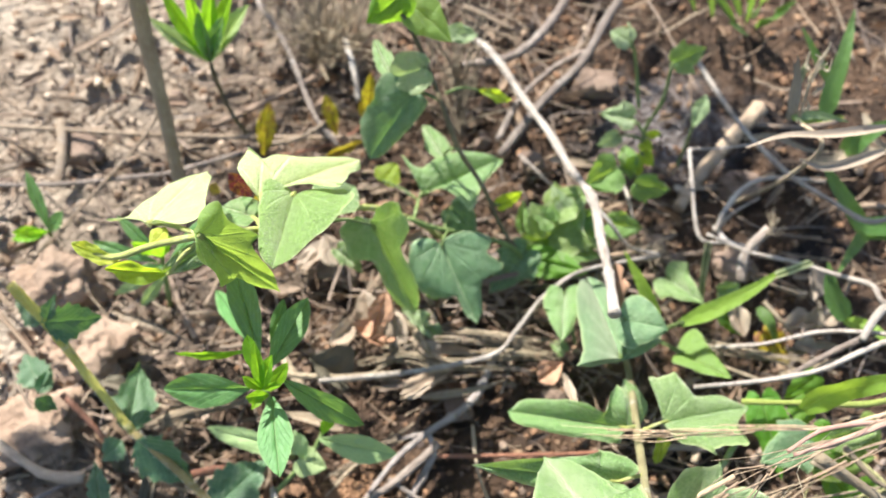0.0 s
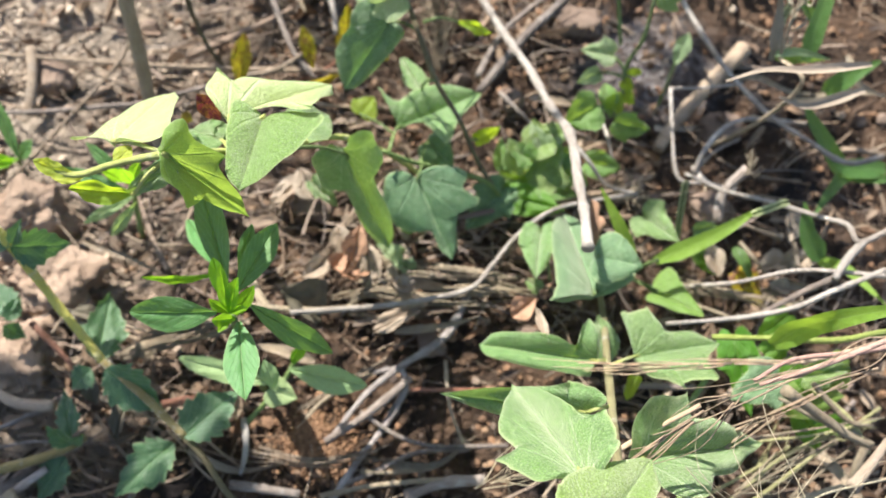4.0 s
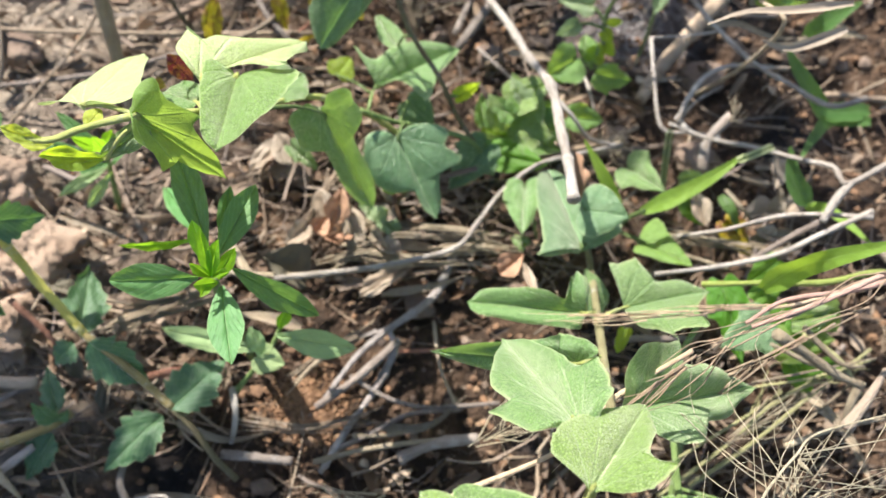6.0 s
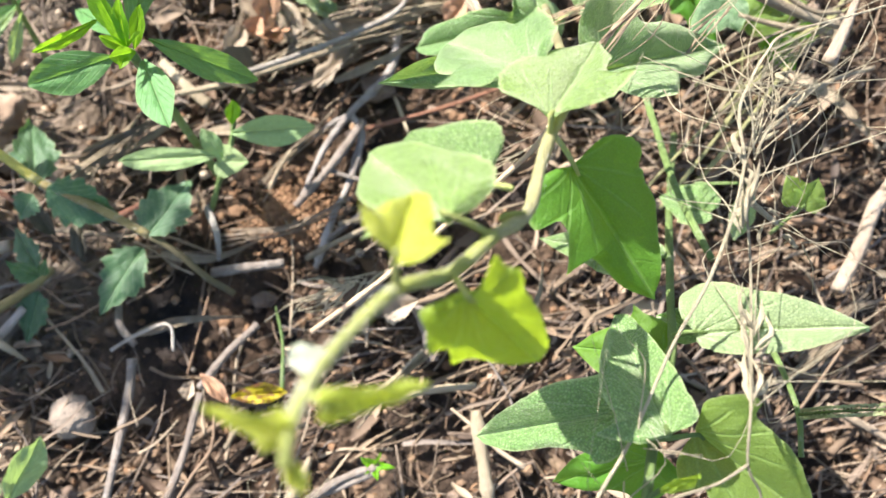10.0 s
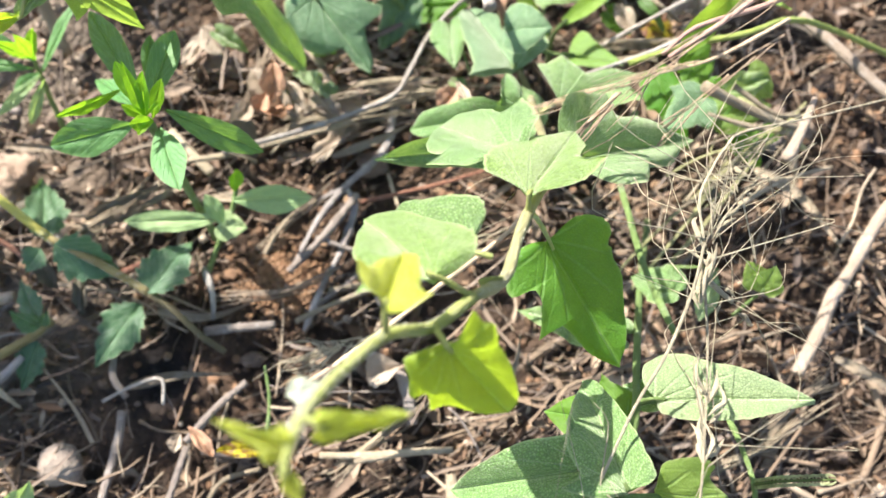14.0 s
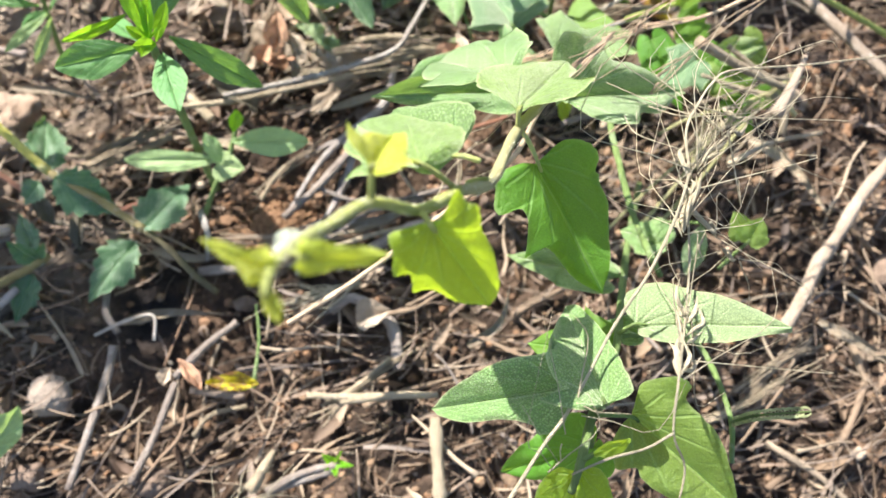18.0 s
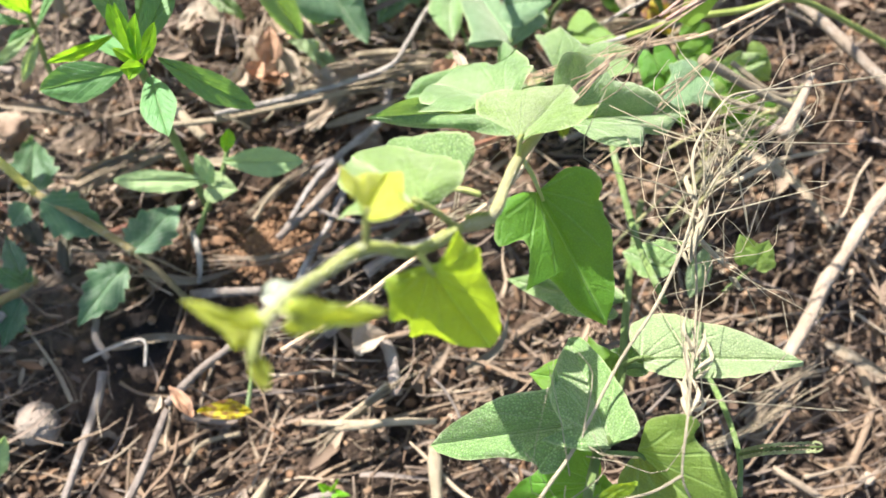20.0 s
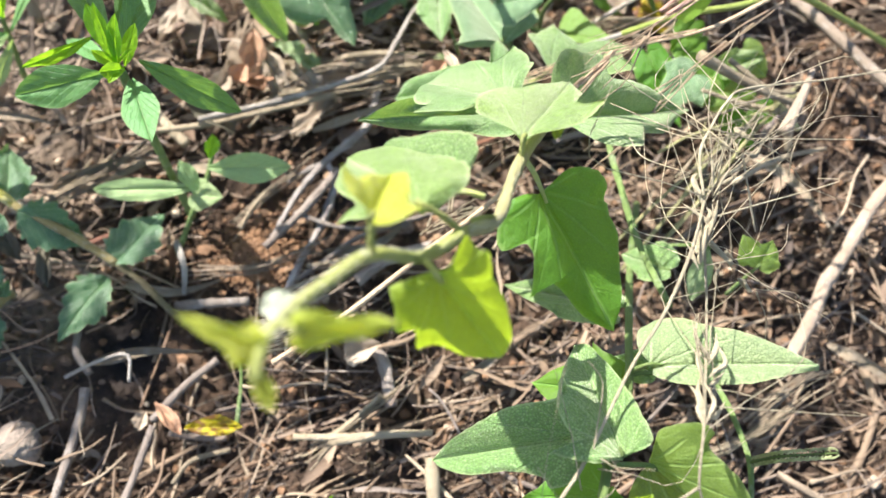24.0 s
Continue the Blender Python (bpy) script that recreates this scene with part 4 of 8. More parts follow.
leaf(upper, "lance", (-0.0928, 0.1152, 0.148), 74, 2, -52, 0.0140, 0.0060, 8, SHOOT, stalk_mat=STEM_YOUNG)
leaf(upper, "lance", (-0.0808, 0.1178, 0.15), -33, 4, 0, 0.0078, 0.0060, 8, SHOOT, stalk_mat=STEM_YOUNG)
leaf(upper, "lance", (-0.0913, 0.1156, 0.145), 77, -20, -44, 0.0132, 0.0045, 8, SHOOT, stalk_mat=STEM_YOUNG)

# ---- creeper: the upright shoot in the middle ----
middle = thing("creeper_shoot", (0.0591, 0.1695, 0), "upright vine shoot with dark woody stem and downy leaves", "vine", "creeper shoots")
rod("stem", [(0.0633, 0.1727, 0), (0.0517, 0.1774, 0.018), (0.0409, 0.1847, 0.035), (0.0313, 0.1905, 0.06), (0.0193, 0.1986, 0.08), (0.0104, 0.2118, 0.1)], 0.0012, 0.0010, STEM_DARK, middle)
rod("stem", [(0.019, 0.1991, 0.078), (0.012, 0.2144, 0.09), (0.0046, 0.2261, 0.105), (-0.0035, 0.2339, 0.12), (-0.0091, 0.2422, 0.13)], 0.0010, 0.0008, STEM_DARK, middle)
rod("stem", [(0.0605, 0.1711, 0), (0.0483, 0.1768, 0.025), (0.0292, 0.1785, 0.035), (0.0122, 0.1771, 0.045), (-0.0014, 0.1742, 0.06)], 0.0012, 0.0009, STEM_GREEN, middle)
leaf(middle, "drop_step", (-0.0154, 0.1566, 0.0891), -135, -64, 17, 0.0601, 0.0262, 8, DOWNY, stalk=(-0.0329, 0.1473, 0.11), droop=0.04, wave=0.04)
leaf(middle, "claw|claw_low", (0.0135, 0.168, 0.0474), -150, -33, 6, 0.0403, 0.0426, 6, TEAL, stalk=(0.0165, 0.1777, 0.043), droop=0.04, wave=0.04)
leaf(middle, "lobed", (0.0129, 0.1513, 0.032), 27, -2, 15, 0.0199, 0.0135, 5, DEEP)
leaf(middle, "roof|roof_low", (0.0043, 0.1948, 0.0448), -67, 9, -1, 0.0411, 0.0438, 31, DOWNY, stalk=(0.001, 0.1764, 0.055), droop=0.04, wave=0.04)
leaf(middle, "slim|tongue", (0.0004, 0.2217, 0.0854), 135, -41, -34, 0.0361, 0.0322, 6, TEAL, stalk=(0.0112, 0.21, 0.097), droop=0.04, wave=0.04)
leaf(middle, "cordate", (-0.0042, 0.2367, 0.13), 89, -51, -59, 0.0251, 0.0170, 5, DEEP, stalk=(-0.0069, 0.2392, 0.127))
leaf(middle, "cordate", (0.0051, 0.2205, 0.105), 68, -46, -56, 0.0267, 0.0176, 25, PALE, stalk=(0.0051, 0.2261, 0.105))
leaf(middle, "cordate", (-0.0013, 0.2394, 0.122), -120, -27, 13, 0.0233, 0.0176, 5, FRESH, stalk=(-0.0046, 0.2351, 0.122))
leaf(middle, "lance", (0.0092, 0.2338, 0.11), -68, -23, 20, 0.0223, 0.0083, 8, PALE, stalk=(0.0011, 0.2312, 0.113))
leaf(middle, "lance", (0.0294, 0.2345, 0.07), -86, -29, 22, 0.0187, 0.0055, 8, YOUNG, stalk=(0.0144, 0.2187, 0.09))
leaf(middle, "cordate", (-0.0099, 0.2357, 0.08), 18, -16, -8, 0.0294, 0.0087, 25, DOWNY, stalk=(0.007, 0.2242, 0.1))
leaf(middle, "cordate", (0.0142, 0.212, 0.05), 25, -9, 2, 0.0225, 0.0104, 25, DOWNY, stalk=(0.0193, 0.1972, 0.08))
leaf(middle, "lobed", (0.055, 0.178, 0.02), 137, -23, -27, 0.0271, 0.0217, 6, TEAL, stalk=(0.0518, 0.1804, 0.018))
leaf(middle, "cordate", (0.0588, 0.1761, 0.015), -117, 23, 28, 0.0272, 0.0155, 5, DEEP, stalk=(0.0565, 0.179, 0.012))
leaf(middle, "cordate", (0.0405, 0.1922, 0.04), -66, 11, 69, 0.0126, 0.0099, 6, YOUNG, stalk=(0.037, 0.1893, 0.045))
leaf(middle, "cordate", (-0.0132, 0.2098, 0.03), -34, 4, 9, 0.0115, 0.0133, 6, YOUNG, stalk=(0.003, 0.1996, 0.03), stalk_r=0.0005)
leaf(middle, "cordate", (0.0189, 0.1956, 0.03), -124, -31, 26, 0.0179, 0.0162, 6, TEAL, stalk=(0.0148, 0.1792, 0.04))
leaf(middle, "lobed", (-0.0337, 0.1735, 0.03), -123, -33, 3, 0.0168, 0.0098, 25, DOWNY)

# ---- creeper: young bushy shoots beside it ----
bushy = thing("creeper_shoot", (0.0766, 0.19, 0), "low bushy vine shoot with crowded small green leaves", "vine", "creeper shoots")
rod("stem", [(0.0694, 0.1851, 0), (0.0688, 0.1915, 0.015), (0.0712, 0.1997, 0.02)], 0.0012, 0.0008, STEM_GREEN, bushy)
leaf(bushy, "lobed", (0.0654, 0.1842, 0.022), -36, 25, 23, 0.0274, 0.0330, 25, DOWNY_WARM, stalk=(0.0688, 0.1915, 0.015))
leaf(bushy, "cordate", (0.0639, 0.1888, 0.02), 99, -17, -29, 0.0113, 0.0088, 6, YOUNG, stalk=(0.0695, 0.191, 0.01))
leaf(bushy, "cordate", (0.0547, 0.1895, 0.018), 7, 36, -19, 0.0149, 0.0078, 24, CUPPED, stalk=(0.0679, 0.1915, 0.012))
leaf(bushy, "lobed", (0.0721, 0.189, 0.02), -66, 13, 37, 0.0230, 0.0177, 24, CUPPED, stalk=(0.0702, 0.1916, 0.015))
leaf(bushy, "cordate", (0.0746, 0.1911, 0.022), -128, -6, 20, 0.0121, 0.0149, 24, CUPPED, stalk=(0.0702, 0.1916, 0.015))
leaf(bushy, "cordate", (0.0581, 0.1866, 0.012), -120, 4, 27, 0.0184, 0.0121, 24, CUPPED, stalk=(0.0695, 0.1884, 0.006))
leaf(bushy, "cordate", (0.0967, 0.1954, 0.015), -95, -6, 30, 0.0177, 0.0139, 24, CUPPED)
leaf(bushy, "lobed", (0.0684, 0.1952, 0.028), -64, 21, -6, 0.0207, 0.0207, 25, DOWNY_WARM, stalk=(0.0701, 0.1916, 0.012))
leaf(bushy, "lobed", (0.0665, 0.1881, 0.03), 64, 21, -10, 0.0140, 0.0128, 24, CUPPED, stalk=(0.0701, 0.1916, 0.012))
leaf(bushy, "lobed", (0.0717, 0.18, 0.02), -96, -13, 1, 0.0207, 0.0194, 25, CUPPED, stalk=(0.0701, 0.1916, 0.012))
leaf(bushy, "lobed", (0.0647, 0.1792, 0.012), 110, -17, -10, 0.0169, 0.0151, 26, CUPPED, stalk=(0.0701, 0.1916, 0.012))
leaf(bushy, "lobed", (0.0799, 0.1882, 0.022), -107, -21, 4, 0.0191, 0.0177, 24, CUPPED, stalk=(0.0701, 0.1916, 0.012))
leaf(bushy, "lobed", (0.0721, 0.1942, 0.03), 29, 31, -11, 0.0132, 0.0117, 25, PALE, stalk=(0.0701, 0.1916, 0.012))
leaf(bushy, "lobed", (0.0618, 0.1827, 0.014), 92, -10, -10, 0.0162, 0.0148, 25, DOWNY_WARM, stalk=(0.0701, 0.1916, 0.012))
leaf(bushy, "cordate", (0.075, 0.1775, 0.016), -63, 14, 29, 0.0110, 0.0079, 6, YOUNG)
sprig = thing("creeper_shoot", (0.1163, 0.2253, 0), "small leafy vine sprig with pale and green leaves", "vine", "creeper shoots")
rod("stem", [(0.1165, 0.2203, 0), (0.1144, 0.2249, 0.02), (0.1131, 0.2345, 0.04), (0.1162, 0.2365, 0.06), (0.1165, 0.2432, 0.08)], 0.0010, 0.0008, STEM_GREEN, sprig)
rod("stem", [(0.111, 0.2469, 0.04), (0.1061, 0.259, 0.06), (0.0994, 0.2564, 0.08), (0.0972, 0.2619, 0.085)], 0.0009, 0.0006, STEM_GREEN, sprig)
leaf(sprig, "cordate", (0.0991, 0.2182, 0.03), 119, -13, -30, 0.0172, 0.0205, 24, CUPPED, stalk=(0.1149, 0.223, 0.015))
leaf(sprig, "three", (0.1095, 0.2121, 0.025), -94, -13, 52, 0.0193, 0.0150, 24, CUPPED, stalk=(0.1149, 0.223, 0.015))
leaf(sprig, "lance", (0.1069, 0.2152, 0.025), 8, 21, -2, 0.0169, 0.0096, 28, CUPPED, stalk=(0.1149, 0.223, 0.015))
leaf(sprig, "three", (0.1053, 0.2372, 0.045), 95, 21, -21, 0.0168, 0.0136, 25, PALE, stalk=(0.1129, 0.2327, 0.038))
leaf(sprig, "cordate", (0.0992, 0.2308, 0.04), 112, -23, -37, 0.0113, 0.0082, 25, PALE, stalk=(0.1124, 0.2308, 0.036))
leaf(sprig, "cordate", (0.1126, 0.2298, 0.035), -123, -37, 35, 0.0078, 0.0063, 6, YOUNG, stalk=(0.113, 0.2314, 0.035))
leaf(sprig, "cordate", (0.1135, 0.2257, 0.03), -122, -34, 41, 0.0082, 0.0070, 6, YOUNG, stalk=(0.113, 0.2267, 0.03))
leaf(sprig, "lance", (0.1124, 0.2333, 0.037), -84, -9, 54, 0.0101, 0.0043, 8, YOUNG, stalk=(0.1129, 0.2333, 0.037))
leaf(sprig, "cordate", (0.1078, 0.2182, 0.028), -28, 16, 21, 0.0097, 0.0104, 6, YOUNG)
leaf(sprig, "cordate", (0.0984, 0.2548, 0.08), 55, 4, -20, 0.0105, 0.0112, 25, PALE, stalk=(0.1004, 0.2555, 0.075))
leaf(sprig, "lobed", (0.1288, 0.2669, 0.05), -64, 3, 34, 0.0189, 0.0159, 25, CUPPED)
leaf(sprig, "lance", (0.1362, 0.2359, 0.04), -26, 41, 10, 0.0165, 0.0077, 8, PALE, stalk=(0.1353, 0.2296, 0.01))

# ---- creeper: the shoot under the pale twig ----
right = thing("creeper_shoot", (0.1079, 0.1483, 0), "vine shoot with velvety grey-green lobed leaves near grass", "vine", "creeper shoots")
rod("stem", [(0.1018, 0.1394, 0), (0.1026, 0.1357, 0.025), (0.1122, 0.1329, 0.022), (0.1184, 0.1255, 0.03), (0.1246, 0.1235, 0.03)], 0.0011, 0.0008, STEM_GREEN, right)
leaf(right, "shield|shield_notch", (0.0906, 0.1188, 0.0398), 10, -16, 16, 0.0466, 0.0531, 20, TEAL, stalk=(0.1026, 0.1357, 0.025), droop=0.04, wave=0.04)
leaf(right, "cordate", (0.0912, 0.1334, 0.047), -110, 19, 11, 0.0190, 0.0230, 6, TEAL, stalk=(0.1026, 0.1357, 0.025))
leaf(right, "cordate", (0.0699, 0.1527, 0.03), 170, 17, 19, 0.0268, 0.0174, 25, DOWNY, stalk=(0.0768, 0.1352, 0.01))
leaf(right, "tongue_ear|slim", (0.1183, 0.1240, 0.0299), -125, 24, -11, 0.0250, 0.0256, 14, FRESH, stalk=(0.1121, 0.1326, 0.022), wave=0.04)
leaf(right, "lobed", (0.1167, 0.159, 0.033), -151, 36, 29, 0.0245, 0.0179, 25, DOWNY, stalk=(0.1185, 0.1604, 0))
leaf(right, "cordate", (0.1406, 0.1539, 0.03), -77, 3, 49, 0.0113, 0.0101, 25, DOWNY, stalk=(0.15, 0.157, 0.01))
leaf(right, "cordate", (0.071, 0.1302, 0.012), 50, 4, 0, 0.0084, 0.0071, 25, DOWNY)
leaf(right, "cordate", (0.1626, 0.1375, 0.02), -141, -14, 3, 0.0193, 0.0147, 6, SPOTTED)
leaf(right, "lobed", (0.1486, 0.1002, 0.04), -168, -13, 11, 0.0338, 0.0173, 5, DEEP)
leaf(right, "cordate", (0.1713, 0.0856, 0.05), 152, -28, 4, 0.0189, 0.0149, 5, DEEP)
leaf(right, "cordate", (0.1835, 0.0882, 0.05), -133, -32, 12, 0.0171, 0.0147, 5, FRESH)
leaf(right, "cordate", (0.1776, 0.0702, 0.03), -146, -27, 12, 0.0195, 0.0125, 5, DEEP)
leaf(right, "cordate", (0.1075, 0.085, 0.03), 163, -25, -32, 0.0105, 0.0087, 6, YOUNG)
leaf(right, "lance", (0.0912, 0.1091, 0.04), -170, -10, -17, 0.0217, 0.0142, 8, DOWNY)
leaf(right, "cordate", (0.171, 0.109, 0.045), 126, -35, -24, 0.0162, 0.0123, 5, DEEP)
leaf(right, "cordate", (0.146, 0.1498, 0.02), -145, -15, -2, 0.0155, 0.0128, 5, DEEP)
leaf(right, "lobed", (0.1602, 0.0812, 0.05), 116, -10, -10, 0.0209, 0.0215, 6, TEAL)
leaf(right, "cordate", (0.1659, 0.0739, 0.045), -87, -7, 17, 0.0272, 0.0174, 5, FRESH)
leaf(right, "cordate", (0.1715, 0.0815, 0.05), -79, -8, 24, 0.0241, 0.0119, 25, DOWNY_WARM)
leaf(right, "cordate", (0.1596, 0.0922, 0.045), -58, -10, 18, 0.0209, 0.0119, 5, DEEP)
leaf(right, "cordate", (0.1913, 0.0654, 0.04), 102, -18, -35, 0.0135, 0.0102, 5, DEEP)

# ---- broad-leaved herb with lance leaves ----
herb = thing("leafy_herb", (-0.0641, 0.1031, 0), "bright green leafy herb with lance-shaped leaves in a rosette", "herb", "lance-leaved herbs")
rod("stem", [(-0.0525, 0.085, 0), (-0.052, 0.0871, 0.04), (-0.0496, 0.0838, 0.09), (-0.0474, 0.081, 0.118)], 0.0017, 0.0013, STEM_GREEN, herb)
leaf(herb, "lance", (-0.0471, 0.0896, 0.1157), -27, 6, 24, 0.0275, 0.0096, 18, LANCE, wave=0.03, name="leaf")
leaf(herb, "lance", (-0.0508, 0.0945, 0.1130), 19, 8, 0, 0.0373, 0.0099, 8, LANCE, wave=0.03)
leaf(herb, "lance", (-0.0531, 0.0830, 0.1146), 90, -8, -45, 0.0300, 0.0131, 8, LANCE, wave=0.03)
leaf(herb, "lance", (-0.0556, 0.0947, 0.1175), 86, -27, -79, 0.0301, 0.0053, 8, LANCE_YOUNG, wave=0.03)
leaf(herb, "lance", (-0.0494, 0.0855, 0.1216), 16, 53, -24, 0.0153, 0.0059, 8, LANCE_YOUNG, wave=0.03)
leaf(herb, "lance", (-0.0456, 0.0804, 0.1199), -51, 55, 17, 0.0150, 0.0048, 8, LANCE_YOUNG, wave=0.03)
leaf(herb, "lance", (-0.0455, 0.0794, 0.1201), 109, 28, -58, 0.0079, 0.0056, 11, LANCE_YOUNG, wave=0.03)
leaf(herb, "lance", (-0.0425, 0.0865, 0.1133), -113, -39, 40, 0.0374, 0.0099, 8, LANCE, wave=0.03)
leaf(herb, "lance", (-0.0459, 0.0809, 0.1124), -169, 18, 3, 0.0290, 0.0112, 8, LANCE, wave=0.03)
leaf(herb, "lance", (-0.0470, 0.0979, 0.1148), -14, 14, 17, 0.0164, 0.0048, 28, LANCE, wave=0.03)
leaf(herb, "lance", (-0.0609, 0.111, 0.08), 32, -26, 8, 0.0404, 0.0080, 8, LANCE, wave=0.03)
leaf(herb, "lance", (-0.0478, 0.0813, 0.12), 6, 65, -16, 0.0206, 0.0049, 18, LANCE_YOUNG, wave=0.03)
leaf(herb, "lance", (-0.0478, 0.0813, 0.12), -38, 68, 4, 0.0179, 0.0050, 15, LANCE_YOUNG, wave=0.03)
leaf(herb, "lance", (-0.0478, 0.0813, 0.12), -99, 52, -2, 0.0108, 0.0030, 21, LANCE_YOUNG, wave=0.03)
leaf(herb, "lance", (-0.0478, 0.0813, 0.12), 163, 18, -38, 0.0080, 0.0033, 28, LANCE_YOUNG, wave=0.03)
leaf(herb, "lance", (-0.0478, 0.0813, 0.12), 69, 47, -38, 0.0086, 0.0036, 28, LANCE_YOUNG, wave=0.03)
herb2 = thing("leafy_herb", (-0.0486, 0.0674, 0), "small pale green herb with lance-shaped leaves over twigs", "herb", "lance-leaved herbs")
rod("stem", [(-0.0571, 0.0677, 0.01), (-0.0465, 0.0727, 0.03), (-0.0404, 0.0777, 0.036), (-0.0318, 0.0894, 0.05)], 0.0012, 0.0009, STEM_GREEN, herb2)
leaf(herb2, "lance", (-0.0426, 0.0785, 0.0374), 76, -8, -35, 0.0450, 0.0094, 13, LANCE_PALE, wave=0.03)
leaf(herb2, "lance", (-0.0365, 0.0827, 0.0441), -104, 4, 39, 0.0319, 0.0118, 8, LANCE_PALE, wave=0.03)
leaf(herb2, "cordate", (-0.0446, 0.0759, 0.0383), -110, 2, 19, 0.0119, 0.0126, 10, LANCE_PALE, wave=0.05)
leaf(herb2, "lance", (-0.042, 0.0756, 0.04), 25, 50, -11, 0.0140, 0.0072, 8, LANCE_PALE)
leaf(herb2, "lance", (-0.0348, 0.0835, 0.05), -31, 36, 55, 0.0091, 0.0067, 12, LANCE_YOUNG)
herb3 = thing("leafy_herb", (-0.0879, 0.2428, 0), "bright herb with narrow upright leaves on a dark stem", "herb", "lance-leaved herbs")
rod("stem", [(-0.0794, 0.2457, 0), (-0.0895, 0.2505, 0.02), (-0.0934, 0.2533, 0.045), (-0.0941, 0.2546, 0.06)], 0.0012, 0.0010, STEM_DARK, herb3)
leaf(herb3, "lance", (-0.0942, 0.2553, 0.06), 73, 41, -34, 0.0329, 0.0064, 28, LANCE_PALE, wave=0.03)
leaf(herb3, "lance", (-0.0942, 0.2553, 0.06), 50, 54, -42, 0.0387, 0.0073, 28, LANCE_YOUNG, wave=0.03)
leaf(herb3, "lance", (-0.0942, 0.2553, 0.06), 28, 81, -28, 0.0411, 0.0073, 8, LANCE_YOUNG, wave=0.03)
leaf(herb3, "lance", (-0.0942, 0.2553, 0.06), -35, 75, 13, 0.0425, 0.0080, 8, LANCE_YOUNG, wave=0.03)
leaf(herb3, "lance", (-0.0942, 0.2553, 0.06), -48, 64, -3, 0.0404, 0.0091, 8, LANCE_YOUNG, wave=0.03)
leaf(herb3, "lance", (-0.0942, 0.2553, 0.06), -60, 50, 15, 0.0349, 0.0093, 28, LANCE_PALE, wave=0.03)
leaf(herb3, "lance", (-0.0942, 0.2553, 0.06), 6, 85, -17, 0.0304, 0.0073, 22, LANCE, wave=0.03)
leaf(herb3, "lance", (-0.0942, 0.2553, 0.06), -89, 72, 46, 0.0322, 0.0078, 17, LANCE, wave=0.03)
herb4 = thing("leafy_herb", (-0.1234, 0.1784, 0), "herb with narrow green leaves half hidden under the vine", "herb", "lance-leaved herbs")
rod("stem", [(-0.1154, 0.1577, 0), (-0.1104, 0.1587, 0.03), (-0.1048, 0.1578, 0.06)], 0.0013, 0.0010, STEM_GREEN, herb4)
leaf(herb4, "lance", (-0.1058, 0.1548, 0.05), 113, -19, -30, 0.0261, 0.0051, 8, LANCE_PALE, wave=0.03)
leaf(herb4, "lance", (-0.1043, 0.1522, 0.05), 120, -47, -40, 0.0262, 0.0051, 8, LANCE_PALE, wave=0.03)
leaf(herb4, "lance", (-0.1044, 0.1552, 0.06), 53, 28, -26, 0.0243, 0.0054, 8, LANCE, wave=0.03)
leaf(herb4, "lance", (-0.1046, 0.1565, 0.06), 135, 71, -76, 0.0214, 0.0050, 8, LANCE_YOUNG, wave=0.03)
leaf(herb4, "lance", (-0.1039, 0.1555, 0.062), -100, 68, 62, 0.0198, 0.0052, 8, LANCE_YOUNG, wave=0.03)
leaf(herb4, "lance", (-0.1033, 0.1552, 0.06), -156, 74, -167, 0.0256, 0.0048, 8, LANCE_YOUNG, wave=0.03)
leaf(herb4, "lance", (-0.1069, 0.155, 0.055), 77, 14, -28, 0.0287, 0.0052, 8, LANCE, wave=0.03)
leaf(herb4, "lance", (-0.1031, 0.1524, 0.055), -47, 32, -12, 0.0320, 0.0072, 8, LANCE, wave=0.03)
leaf(herb4, "lance", (-0.106, 0.1561, 0.05), 101, -17, -30, 0.0140, 0.0052, 8, LANCE, wave=0.03)
herb5 = thing("leafy_herb", (-0.1799, 0.1952, 0), "small herb with narrow leaves at the dry edge", "herb", "lance-leaved herbs")
rod("stem", [(-0.1767, 0.1922, 0), (-0.1755, 0.1915, 0.01)], 0.001, 0.0008, STEM_GREEN, herb5)
leaf(herb5, "lance", (-0.1738, 0.1905, 0.012), 20, 41, 5, 0.0302, 0.0058, 8, LANCE, wave=0.03)
leaf(herb5, "lance", (-0.1743, 0.1905, 0.012), 127, 32, -8, 0.0172, 0.0070, 8, LANCE_YOUNG, wave=0.03)
leaf(herb5, "lance", (-0.174, 0.1907, 0.01), -53, 49, 19, 0.0142, 0.0064, 8, LANCE, wave=0.03)
leaf(herb5, "lance", (-0.1756, 0.189, 0.012), 147, 62, -46, 0.0209, 0.0064, 8, LANCE_YOUNG, wave=0.03)

# ---- rough hairy weeds with toothed leaves ----
weed = thing("hairy_weed", (-0.0608, 0.0383, 0), "trailing weed with bristly brown-green stem and rough toothed leaves", "weed", "hairy weeds")
rod("old_stem", [(-0.0555, 0.0317, 0.008), (-0.0633, 0.0393, 0.014), (-0.0714, 0.0505, 0.02), (-0.0793, 0.0587, 0.025)], 0.0014, 0.0014, STEM_DARK, weed)
hairy([(-0.0793, 0.0587, 0.025), (-0.0959, 0.0737, 0.03), (-0.109, 0.0838, 0.033), (-0.1138, 0.0878, 0.034)], 0.0016, 0.0017, weed)
hairy([(-0.1138, 0.0878, 0.034), (-0.1309, 0.1076, 0.05), (-0.1413, 0.1212, 0.07), (-0.152, 0.132, 0.085)], 0.0018, 0.0021, weed, STEM_LIME)
leaf(weed, "toothed", (-0.1413, 0.1206, 0.0742), -75, -25, 55, 0.0218, 0.0174, 8, TOOTHED, teeth=7, wave=0.08)
